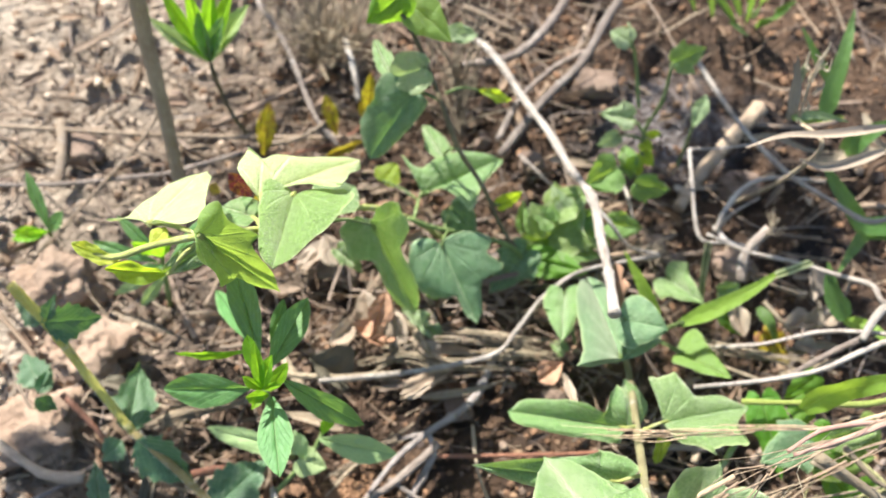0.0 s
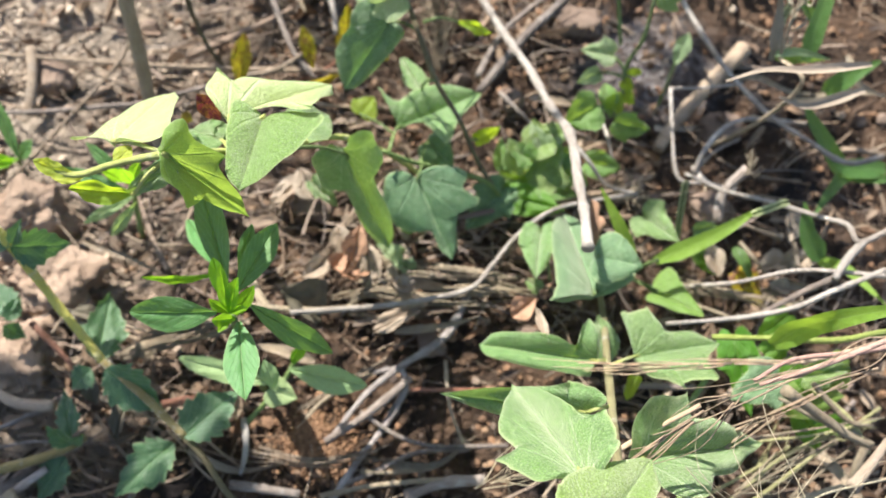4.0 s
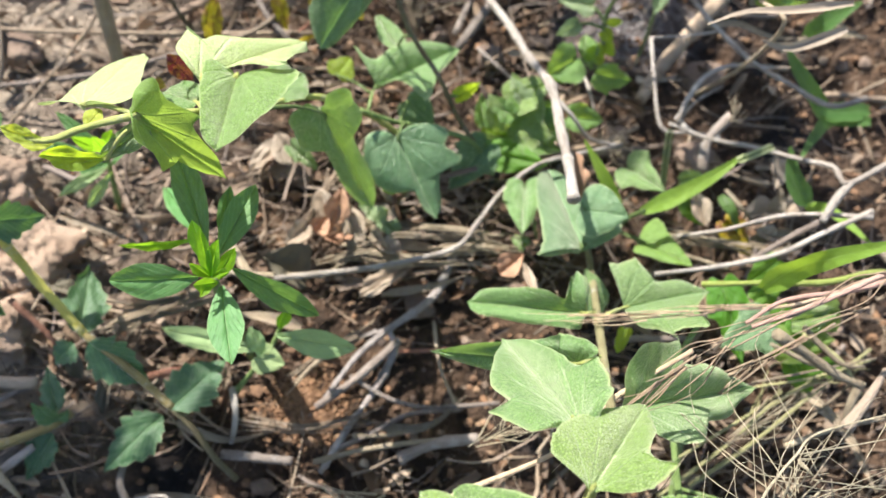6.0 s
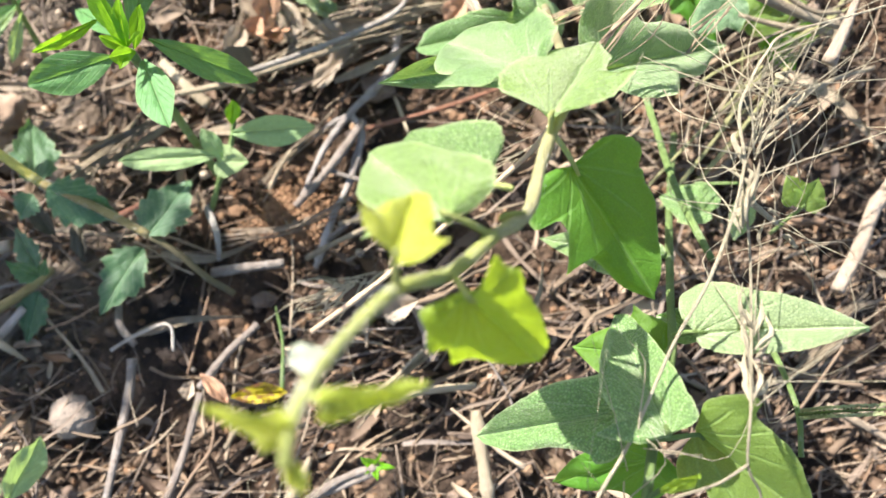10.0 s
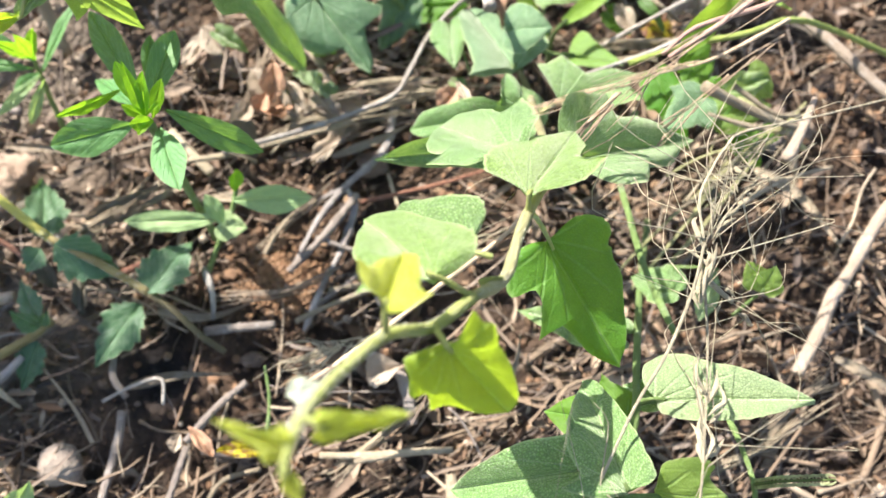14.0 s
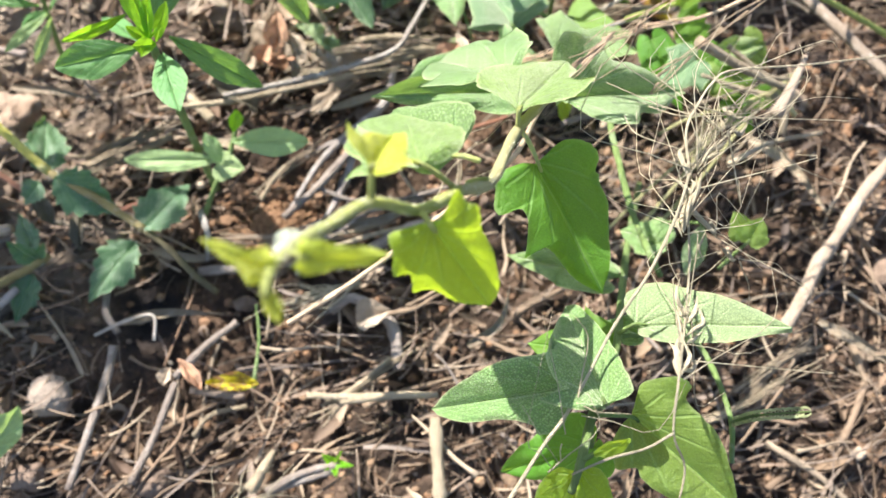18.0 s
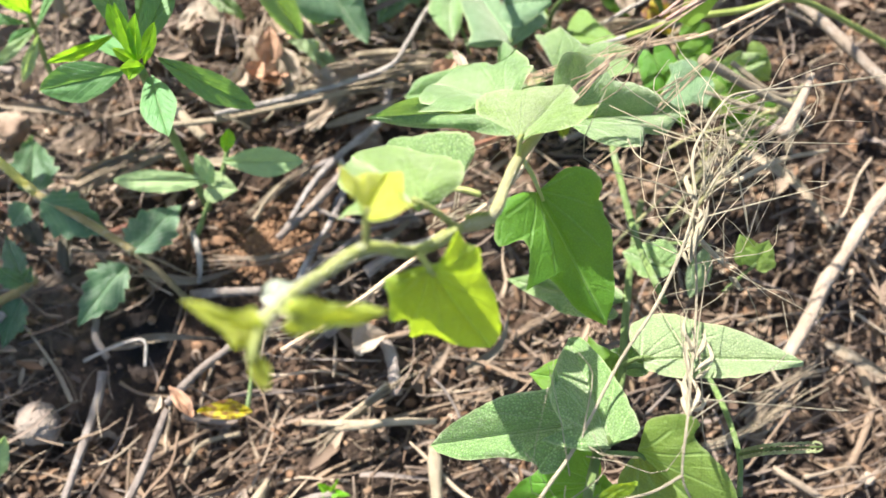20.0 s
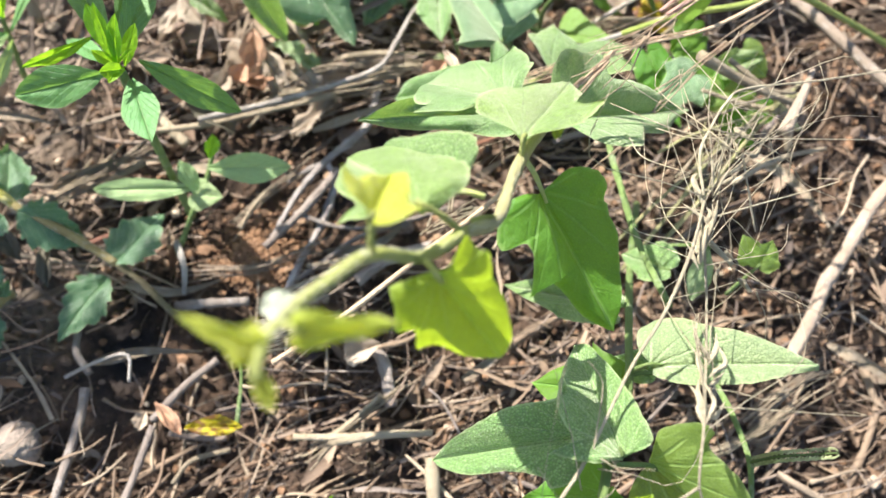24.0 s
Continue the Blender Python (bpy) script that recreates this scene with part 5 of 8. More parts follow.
leaf(weed, "toothed", (-0.1149, 0.0872, 0.0357), 3, -15, 34, 0.0358, 0.0167, 8, TOOTHED, teeth=7, wave=0.08)
leaf(weed, "toothed", (-0.1115, 0.0837, 0.0360), -125, -21, 28, 0.0296, 0.0200, 8, TOOTHED, teeth=7, wave=0.08)
leaf(weed, "toothed", (-0.0801, 0.0584, 0.0263), -43, -11, -2, 0.0300, 0.0212, 8, TOOTHED, teeth=7, wave=0.08)
leaf(weed, "toothed", (-0.0853, 0.0575, 0.0179), 133, -6, -0, 0.0319, 0.0184, 8, TOOTHED, teeth=7, wave=0.08)
leaf(weed, "toothed", (-0.1178, 0.0841, 0.034), 133, -16, -8, 0.0117, 0.0112, 8, TOOTHED, teeth=7, wave=0.08)
leaf(weed, "toothed", (-0.1418, 0.1208, 0.074), 55, -9, -33, 0.0184, 0.0095, 8, TOOTHED, teeth=7, wave=0.08)
leaf(weed, "toothed", (-0.1405, 0.1215, 0.075), -46, 53, 29, 0.0132, 0.0058, 8, TOOTHED, teeth=7, wave=0.08)
weed2 = thing("hairy_weed", (-0.1348, 0.0566, 0), "small bristly weed with folded toothed leaves among stones", "weed", "hairy weeds")
hairy([(-0.1852, 0.0433, 0.010), (-0.1539, 0.0465, 0.016), (-0.1319, 0.0538, 0.016), (-0.1235, 0.0605, 0.012)], 0.0023, 0.0016, weed2)
leaf(weed2, "toothed", (-0.1258, 0.0556, 0.02), 55, 49, -36, 0.0141, 0.0094, 17, TOOTHED, teeth=7, wave=0.08)
leaf(weed2, "toothed", (-0.1263, 0.0591, 0.02), 18, 4, -0, 0.0211, 0.0092, 8, TOOTHED, teeth=7, wave=0.08)
leaf(weed2, "toothed", (-0.1291, 0.0518, 0.015), 148, -15, -3, 0.0218, 0.0130, 8, TOOTHED, teeth=7, wave=0.08)
leaf(weed2, "toothed", (-0.1251, 0.0553, 0.022), -69, 50, 59, 0.0108, 0.0055, 10, TOOTHED, teeth=7, wave=0.08)
leaf(weed2, "toothed", (-0.1564, 0.1077, 0.03), 33, 4, 0, 0.0180, 0.0136, 8, TOOTHED, teeth=7, wave=0.08)
leaf(weed2, "toothed", (-0.1578, 0.1027, 0.03), -109, -55, 15, 0.0118, 0.0080, 8, TOOTHED, teeth=7, wave=0.08)
leaf(weed2, "toothed", (-0.1571, 0.1052, 0.03), -21, 3, 33, 0.0120, 0.0073, 8, TOOTHED, teeth=7, wave=0.08)
rod("red_runner", [(-0.1506, 0.1073, 0.02), (-0.1359, 0.0944, 0.022), (-0.1276, 0.0857, 0.018)], 0.0015, 0.0012, STEM_RED, weed2)
weed3 = thing("hairy_weed", (-0.1289, 0.0195, 0), "bright green weed leaf cluster beside pebbles", "weed", "hairy weeds")
leaf(weed3, "lance", (-0.1503, -0.0254, 0.02), -52, 23, 50, 0.0283, 0.0136, 8, LANCE_PALE)
leaf(weed3, "lance", (-0.1525, -0.0227, 0.02), 11, 37, -36, 0.0180, 0.0154, 8, LANCE_PALE)
spots = thing("spotted_herb", (-0.0755, 0.2328, 0), "withering herb with yellow and wine-red spotted leaves", "herb")
rod("stem", [(-0.0769, 0.2327, 0), (-0.0741, 0.2307, 0.012), (-0.0372, 0.2429, 0.012), (-0.0214, 0.255, 0.02), (-0.0195, 0.2649, 0.04)], 0.0009, 0.0007, STEM_RED, spots)
leaf(spots, "lance", (-0.075, 0.234, 0.012), -19, 58, 15, 0.0286, 0.0096, 8, SPOTTED, wave=0.06)
leaf(spots, "lance", (-0.0667, 0.1825, 0.06), -124, 58, 110, 0.0116, 0.0057, 8, SPOTTED, wave=0.06)
leaf(spots, "lance", (-0.0385, 0.2444, 0.015), 20, 49, -3, 0.0214, 0.0076, 19, SPOTTED, wave=0.06)
leaf(spots, "lance", (-0.0226, 0.2498, 0.02), -13, 69, 17, 0.0276, 0.0075, 8, SPOTTED, wave=0.06)
leaf(spots, "lance", (-0.0255, 0.2412, 0.015), 119, 1, -69, 0.0201, 0.0062, 17, SPOTTED, wave=0.06)
leaf(spots, "lance", (-0.0852, 0.192, 0.05), 65, 3, -41, 0.0060, 0.0057, 8, SPOTTED, wave=0.06)
leaf(spots, "lance", (-0.0253, 0.2583, 0.03), -164, -44, 10, 0.0134, 0.0066, 8, SPOTTED, wave=0.06)
leaf(spots, "lance", (-0.0011, 0.2403, 0.03), 44, 28, -42, 0.0119, 0.0093, 8, SPOTTED, wave=0.06)
leaf(spots, "lance", (-0.0563, 0.1494, 0.125), 64, 58, -29, 0.0123, 0.0070, 11, WINE, wave=0.06)

# ---- green grass ----
grass_a = thing("grass_tuft", (0.2469, 0.1138, 0), "green grass with one broad blade and an awned red-brown seed head", "grass", "grass tufts")
rod("culm", [(0.2853, 0.1006, 0), (0.2262, 0.0985, 0.05), (0.1916, 0.0912, 0.08), (0.1685, 0.0859, 0.086), (0.1451, 0.0863, 0.086), (0.1263, 0.0898, 0.075)], 0.0014, 0.0011, CULM_GREEN, grass_a)
blade("blade", [(0.1434, 0.0831, 0.088), (0.1496, 0.086, 0.1), (0.1549, 0.0831, 0.122), (0.1714, 0.0817, 0.14)], 0.0100, BLADE_BRIGHT, grass_a)
rod("culm", [(0.2026, 0.0867, 0.12), (0.1711, 0.0734, 0.13), (0.1511, 0.0682, 0.132), (0.1294, 0.0652, 0.133), (0.1159, 0.0583, 0.133)], 0.0012, 0.0006, CULM, grass_a)
grass_b = thing("grass_tuft", (0.1215, 0.1457, 0), "grass shoot with bright blades and a slender green spike", "grass", "grass tufts")
rod("culm", [(0.1155, 0.1397, 0), (0.1127, 0.1334, 0.035), (0.1168, 0.1322, 0.047)], 0.0011, 0.0009, STEM_GREEN, grass_b)
blade("blade", [(0.1159, 0.1321, 0.046), (0.1325, 0.1384, 0.05), (0.1463, 0.1445, 0.055), (0.1597, 0.1528, 0.058)], 0.0078, BLADE_BRIGHT, grass_b)
spike([(0.1569, 0.15, 0.058), (0.1634, 0.1521, 0.059), (0.1708, 0.1548, 0.06)], grass_b)
blade("blade", [(0.1103, 0.1353, 0.03), (0.1025, 0.1465, 0.045), (0.0926, 0.1618, 0.055)], 0.0075, BLADE_BRIGHT, grass_b)
spike([(0.135, 0.1524, 0.02), (0.1331, 0.1599, 0.035), (0.132, 0.169, 0.05)], grass_b)
blade("blade", [(0.1579, 0.146, 0.03), (0.1621, 0.1378, 0.03), (0.1677, 0.1321, 0.02)], 0.006, BLADE, grass_b)
spike([(0.1154, -0.0714, 0.085), (0.1185, -0.0727, 0.1), (0.1291, -0.0759, 0.112)], grass_b)
grass_c = thing("grass_tuft", (0.2322, 0.2041, 0), "tall green grass blades with dry brown sheaths", "grass", "grass tufts")
blade("blade", [(0.2206, 0.1887, 0.02), (0.2111, 0.197, 0.03), (0.1999, 0.2063, 0.04), (0.1948, 0.2138, 0.045)], 0.0095, BLADE, grass_c)
blade("blade", [(0.1958, 0.234, 0.05), (0.1987, 0.2461, 0.06), (0.2033, 0.2611, 0.07), (0.2096, 0.2802, 0.075)], 0.0095, BLADE, grass_c)
blade("blade", [(0.1915, 0.1364, 0.042), (0.1828, 0.1436, 0.05), (0.18, 0.156, 0.058)], 0.0105, BLADE, grass_c)
blade("blade", [(0.2361, 0.1826, 0.03), (0.2172, 0.1844, 0.03), (0.2021, 0.1708, 0.04), (0.1921, 0.1578, 0.04)], 0.008, BLADE, grass_c)
blade("blade", [(0.2367, 0.1886, 0.03), (0.215, 0.1854, 0.035), (0.2048, 0.1869, 0.04)], 0.01, BLADE, grass_c)
blade("blade", [(0.1911, 0.1359, 0.04), (0.2004, 0.1301, 0.045), (0.2116, 0.1131, 0.05)], 0.006, BLADE_BRIGHT, grass_c)
blade("blade", [(0.2136, 0.2286, 0.03), (0.2208, 0.2321, 0.04), (0.233, 0.2355, 0.05)], 0.011, BLADE, grass_c)
blade("blade", [(0.2035, 0.257, 0.05), (0.1944, 0.2621, 0.06), (0.1851, 0.2734, 0.07)], 0.006, BLADE, grass_c)
blade("dry_blade", [(0.1843, 0.2404, 0.04), (0.1858, 0.2497, 0.05), (0.1829, 0.2616, 0.06)], 0.005, STRAW, grass_c)
blade("dry_blade", [(0.184, 0.2389, 0.045), (0.1944, 0.238, 0.045), (0.2128, 0.2428, 0.04)], 0.005, BLADE_BRIGHT, grass_c)
blade("dry_blade", [(0.1649, 0.2356, 0.03), (0.1807, 0.2372, 0.03), (0.1967, 0.2296, 0.03), (0.2193, 0.2288, 0.03)], 0.0035, STRAW, grass_c)
blade("dry_blade", [(0.1986, 0.2279, 0.025), (0.2071, 0.2235, 0.03), (0.2196, 0.2304, 0.03), (0.2446, 0.2296, 0.03)], 0.006, STRAW, grass_c)
blade("dry_blade", [(0.2292, 0.2523, 0.03), (0.232, 0.2357, 0.03), (0.2508, 0.2345, 0.02)], 0.005, STRAW, grass_c)
spike([(0.1837, 0.2448, 0.05), (0.1829, 0.2487, 0.06), (0.183, 0.2507, 0.07)], grass_c)
grass_d = thing("grass_tuft", (0.1915, 0.3542, 0), "far tuft of short green grass", "grass", "grass tufts")
blade("blade", [(0.1889, 0.3375, 0), (0.1751, 0.3341, 0.025), (0.1661, 0.3381, 0.04)], 0.007, BLADE, grass_d)
blade("blade", [(0.1916, 0.3335, 0), (0.1856, 0.3304, 0.025), (0.184, 0.3347, 0.04)], 0.007, BLADE, grass_d)
blade("blade", [(0.1956, 0.3377, 0), (0.1934, 0.3305, 0.025), (0.1956, 0.331, 0.04)], 0.007, BLADE, grass_d)
blade("blade", [(0.185, 0.3333, 0), (0.1677, 0.326, 0.025), (0.1553, 0.3262, 0.04)], 0.007, BLADE, grass_d)
blade("blade", [(0.1976, 0.3295, 0), (0.1978, 0.3189, 0.025), (0.2021, 0.3159, 0.04)], 0.007, BLADE, grass_d)
blade("blade", [(0.1904, 0.3254, 0), (0.1745, 0.3088, 0.025), (0.1636, 0.3001, 0.04)], 0.007, BLADE, grass_d)
blade("blade", [(0.163, 0.3411, 0), (0.1499, 0.3335, 0.025), (0.1411, 0.3336, 0.04)], 0.007, BLADE, grass_d)
blade("blade", [(0.1724, 0.3372, 0), (0.1625, 0.3338, 0.025), (0.1569, 0.3379, 0.04)], 0.007, BLADE, grass_d)

# ---- withered grass stalks with awned heads ----
straw_a = thing("dry_grass_stalk", (0.0467, -0.0841, 0), "bleached dry grass stalk with long-awned heads leaning over the vine", "dry grass", "dry grass stalks")
rod("stalk", [(0.0165, -0.1042, 0.1), (0.0315, -0.0889, 0.135), (0.0456, -0.0748, 0.138), (0.0562, -0.0653, 0.137), (0.0721, -0.0471, 0.14), (0.0854, -0.0343, 0.142), (0.0976, -0.0191, 0.142), (0.1053, -0.007, 0.14)], 0.00055, 0.0004, AWN, straw_a)
rod("stalk", [(0.1053, -0.007, 0.14), (0.1067, 0.0045, 0.144), (0.1119, 0.0115, 0.146), (0.1178, 0.017, 0.147), (0.1286, 0.0236, 0.14), (0.1643, 0.0321, 0.12), (0.2203, 0.0463, 0.09)], 0.0004, 0.0003, AWN, straw_a)
rod("stalk", [(0.1033, -0.0106, 0.14), (0.1012, -0.0279, 0.132), (0.0952, -0.0427, 0.135), (0.0829, -0.0648, 0.148), (0.0789, -0.0779, 0.143), (0.0816, -0.086, 0.135), (0.0779, -0.0957, 0.13)], 0.0004, 0.0003, AWN, straw_a)
rod("stalk", [(0.0789, -0.0779, 0.143), (0.0711, -0.0801, 0.142), (0.0617, -0.0806, 0.14), (0.0519, -0.0824, 0.138)], 0.0004, 0.0003, AWN, straw_a)
awns([(0.1053, -0.007, 0.14), (0.1127, -0.0005, 0.14), (0.1332, 0.0159, 0.13)], 14, 1.1, 0.04, AWN, straw_a, 0.8)
awns([(0.0995, -0.025, 0.135), (0.1038, -0.0136, 0.138), (0.1084, -0.0057, 0.14)], 14, 1.1, 0.04, AWN, straw_a, 0.8)
awns([(0.0829, -0.0665, 0.148), (0.0883, -0.0562, 0.143), (0.0952, -0.0449, 0.136)], 9, 0.9, 0.036, AWN, straw_a, 0.8)
awns([(0.0459, -0.0811, 0.137), (0.0551, -0.07, 0.137), (0.0642, -0.059, 0.139)], 7, 0.5, 0.034, AWN, straw_a, 0.8)
awns([(0.1087, -0.0168, 0.13), (0.1151, -0.0237, 0.12), (0.1257, -0.0279, 0.11)], 7, 0.52, 0.034, AWN, straw_a, 0.9)
awns([(0.117, 0.0172, 0.147), (0.1272, 0.0133, 0.14), (0.1359, 0.0122, 0.13)], 4, 0.65, 0.034, AWN, straw_a, 0.9)
awns([(0.1095, -0.004, 0.14), (0.125, 0.008, 0.135), (0.147, 0.020, 0.122)], 7, 0.75, 0.05, AWN, straw_a, 0.9)
awns([(0.0981, -0.027, 0.136), (0.1017, -0.019, 0.138), (0.1056, -0.0091, 0.14)], 9, 0.4, 0.010, AWN, straw_a, 3.2)
awns([(0.0826, -0.0664, 0.148), (0.0873, -0.0577, 0.143), (0.0938, -0.0467, 0.137)], 13, 0.32, 0.014, AWN, straw_a, 3.2)
awns([(0.1052, -0.009, 0.14), (0.1141, -0.0007, 0.138), (0.1313, 0.013, 0.13)], 8, 0.45, 0.010, AWN, straw_a, 3.2)
awns([(0.1092, -0.0169, 0.13), (0.114, -0.0224, 0.122), (0.1186, -0.0258, 0.116)], 5, 0.4, 0.010, AWN, straw_a, 3.2)
rod("awn", [(0.1446, 0.0288, 0.12), (0.1203, 0.0093, 0.14), (0.111, 0.0018, 0.142), (0.1047, -0.0089, 0.14)], 0.00022, 0.00014, AWN, straw_a, "", 5, 6, 0.0)
rod("awn", [(0.1094, 0.0085, 0.145), (0.102, 0.0169, 0.14), (0.093, 0.0322, 0.13)], 0.00022, 0.00014, AWN, straw_a, "", 5, 6, 0.0)
rod("awn", [(0.1116, 0.0106, 0.146), (0.1291, 0.0084, 0.135), (0.1443, 0.0064, 0.12)], 0.00022, 0.00014, AWN, straw_a, "", 5, 6, 0.0)
rod("awn", [(0.1037, 0.0215, 0.13), (0.11, 0.0142, 0.135), (0.1208, 0.0121, 0.135), (0.1343, 0.0135, 0.13)], 0.00022, 0.00014, AWN, straw_a, "", 5, 6, 0.0)
rod("awn", [(0.0988, 0.0249, 0.12), (0.0992, 0.0154, 0.125), (0.1087, 0.0056, 0.13)], 0.00022, 0.00014, AWN, straw_a, "", 5, 6, 0.0)
rod("awn", [(0.147, 0.0067, 0.11), (0.1484, 0.0133, 0.118), (0.1686, 0.0329, 0.11)], 0.00022, 0.00014, AWN, straw_a, "", 5, 6, 0.0)
rod("awn", [(0.1491, 0.0097, 0.11), (0.1586, 0.0051, 0.1), (0.1872, 0.0001, 0.08)], 0.00022, 0.00014, AWN, straw_a, "", 5, 6, 0.0)
rod("awn", [(0.1438, 0.0096, 0.11), (0.1343, 0.0043, 0.115), (0.1258, 0.0012, 0.12)], 0.00022, 0.00014, AWN, straw_a, "", 5, 6, 0.0)
rod("husk", [(0.103, -0.014, 0.136), (0.106, -0.018, 0.134), (0.111, -0.023, 0.13)], 0.0011, 0.0006, AWN, straw_a, "pale papery husk")
straw_b = thing("withered_grass", (0.1885, 0.0911, 0), "reddish dry grass head with fanned long awns over the leaves", "dry grass", "dry grass stalks")
awns([(0.161, 0.0717, 0.142), (0.1402, 0.0635, 0.138), (0.1179, 0.0573, 0.132), (0.099, 0.0482, 0.13), (0.0819, 0.0383, 0.132)], 24, 0.11, 0.036, AWN_RED, straw_b, 1.25)
awns([(0.1525, 0.0764, 0.09), (0.1282, 0.0759, 0.088), (0.1041, 0.0753, 0.085), (0.0819, 0.0772, 0.078)], 28, 0.05, 0.024, AWN_RED, straw_b, 1.25)
awns([(0.1717, 0.0697, 0.11), (0.1517, 0.0628, 0.105), (0.1328, 0.054, 0.1), (0.1159, 0.0451, 0.095)], 14, 0.08, 0.03, AWN_RED, straw_b, 1.6)
rod("stalk", [(0.1869, 0.0828, 0.12), (0.1548, 0.069, 0.142), (0.1346, 0.0617, 0.138), (0.1179, 0.0573, 0.132)], 0.0010, 0.0007, CULM, straw_b)
rod("stalk", [(0.1822, 0.0832, 0.095), (0.1525, 0.0764, 0.09), (0.1282, 0.0759, 0.088)], 0.0007, 0.0005, AWN_RED, straw_b)
straw_c = thing("withered_grass", (0.1952, 0.0501, 0), "tangle of withered grass stalks and pale husks", "dry grass", "dry grass stalks")
rod("stalk", [(0.1447, 0.0659, 0.09), (0.1605, 0.0595, 0.08), (0.1724, 0.0533, 0.075), (0.1829, 0.0502, 0.07)], 0.0022, 0.00132, STRAW, straw_c)
rod("stalk", [(0.1651, 0.0735, 0.07), (0.1785, 0.0607, 0.065), (0.1909, 0.0596, 0.06)], 0.0012, 0.00072, STRAW, straw_c)
rod("stalk", [(0.1456, 0.0548, 0.06), (0.1648, 0.0578, 0.06), (0.1967, 0.063, 0.06)], 0.0006, 0.00036, STRAW, straw_c)
rod("stalk", [(0.1329, 0.0326, 0.06), (0.1536, 0.0428, 0.055), (0.1779, 0.055, 0.055)], 0.0007, 0.00042, STRAW, straw_c)
rod("stalk", [(0.1587, 0.0336, 0.05), (0.1714, 0.0427, 0.05), (0.1867, 0.054, 0.055)], 0.0008, 0.00048, STRAW, straw_c)
rod("stalk", [(0.1887, 0.0542, 0.06), (0.1853, 0.0464, 0.055), (0.1845, 0.0406, 0.05)], 0.0022, 0.00132, STRAW, straw_c)
rod("stalk", [(0.1585, 0.0319, 0.05), (0.1796, 0.038, 0.05), (0.2061, 0.0427, 0.04)], 0.0012, 0.00072, STRAW, straw_c)
rod("stalk", [(0.1353, 0.0347, 0.06), (0.1426, 0.041, 0.06), (0.1514, 0.0495, 0.06)], 0.0005, 0.0003, STRAW, straw_c)
awns([(0.133, 0.0336, 0.06), (0.1453, 0.0392, 0.058), (0.1578, 0.0438, 0.056)], 10, 0.15, 0.03, AWN, straw_c)
awns([(0.0365, 0.0351, 0.05), (0.0452, 0.0394, 0.05), (0.0562, 0.0437, 0.05)], 12, 0.2, 0.03, AWN, straw_c)
straw_d = thing("withered_grass", (-0.0588, -0.0519, 0), "pale feathery dry grass tuft on the litter", "dry grass", "dry grass stalks")
awns([(-0.0673, -0.0629, 0.01), (-0.0611, -0.0579, 0.015), (-0.0418, -0.0565, 0.02)], 26, 0.7, 0.02, AWN, straw_d)
awns([(0.006, 0.0225, 0.014), (-0.006, 0.021, 0.016), (-0.022, 0.0185, 0.014)], 20, 0.3, 0.022, AWN, straw_d, 1.7)
awns([(0.1039, 0.1814, 0.022), (0.1122, 0.1781, 0.02), (0.1242, 0.1749, 0.02)], 26, 0.8, 0.012, STRAW, straw_c)
awns([(0.1608, 0.1751, 0.045), (0.1619, 0.1776, 0.048), (0.1633, 0.1803, 0.05)], 14, 0.5, 0.008, STRAW, straw_c)
straw_e = thing("withered_grass", (-0.0513, 0.3011, 0), "tuft of withered brown grass at the far edge", "dry grass", "dry grass stalks")
awns([(-0.0526, 0.2973, 0), (-0.0504, 0.3011, 0.01), (-0.0481, 0.3046, 0.02)], 70, 0.55, 0.05, STRAW, straw_e, 2.2)
awns([(-0.0404, 0.3013, 0), (-0.0383, 0.3051, 0.01), (-0.0357, 0.3086, 0.02)], 50, 0.55, 0.045, STRAW, straw_e, 2.2)
awns([(0.0257, 0.2478, 0), (0.0246, 0.2695, 0.01), (0.0238, 0.2836, 0.03)], 50, 0.3, 0.05, STRAW, straw_e, 2.2)

PALE_CULM = wood_material("pale_green_culm", (0.55, 0.52, 0.26), (0.40, 0.38, 0.17), grain=200.0, rough=0.5, lichen=0.0)
straw_f = thing("withered_grass", (0.155, 0.050, 0), "pale yellow-green drying grass stalks leaning over the litter", "dry grass", "dry grass stalks")
rod("stalk", [(0.118, 0.018, 0.012), (0.144, 0.036, 0.03), (0.161, 0.050, 0.04), (0.178, 0.058, 0.05)], 0.0009, 0.0006, PALE_CULM, straw_f)
rod("stalk", [(0.132, 0.022, 0.012), (0.154, 0.036, 0.03), (0.175, 0.052, 0.045), (0.201, 0.069, 0.05)], 0.0010, 0.0007, PALE_CULM, straw_f)
rod("stalk", [(0.136, 0.052, 0.046), (0.150, 0.055, 0.05), (0.174, 0.058, 0.05), (0.202, 0.065, 0.05)], 0.0006, 0.0004, PALE_CULM, straw_f)
rod("stalk", [(0.110, 0.024, 0.015), (0.132, 0.036, 0.03), (0.151, 0.046, 0.035), (0.166, 0.055, 0.04)], 0.0007, 0.0005, PALE_CULM, straw_f)
rod("stalk", [(0.172, 0.075, 0.055), (0.187, 0.065, 0.05), (0.198, 0.053, 0.04)], 0.0009, 0.0012, PALE_CULM, straw_f)
rod("stalk", [(0.158, 0.071, 0.055), (0.173, 0.065, 0.05), (0.193, 0.059, 0.045)], 0.0008, 0.0014, STRAW, straw_f)
rod("stalk", [(0.162, 0.114, 0.03), (0.181, 0.115, 0.05), (0.209, 0.125, 0.06)], 0.0010, 0.0010, STRAW, straw_f)
awns([(0.144, 0.036, 0.03), (0.161, 0.050, 0.04), (0.178, 0.058, 0.05)], 10, 0.25, 0.022, PALE_CULM, straw_f, 1.6)

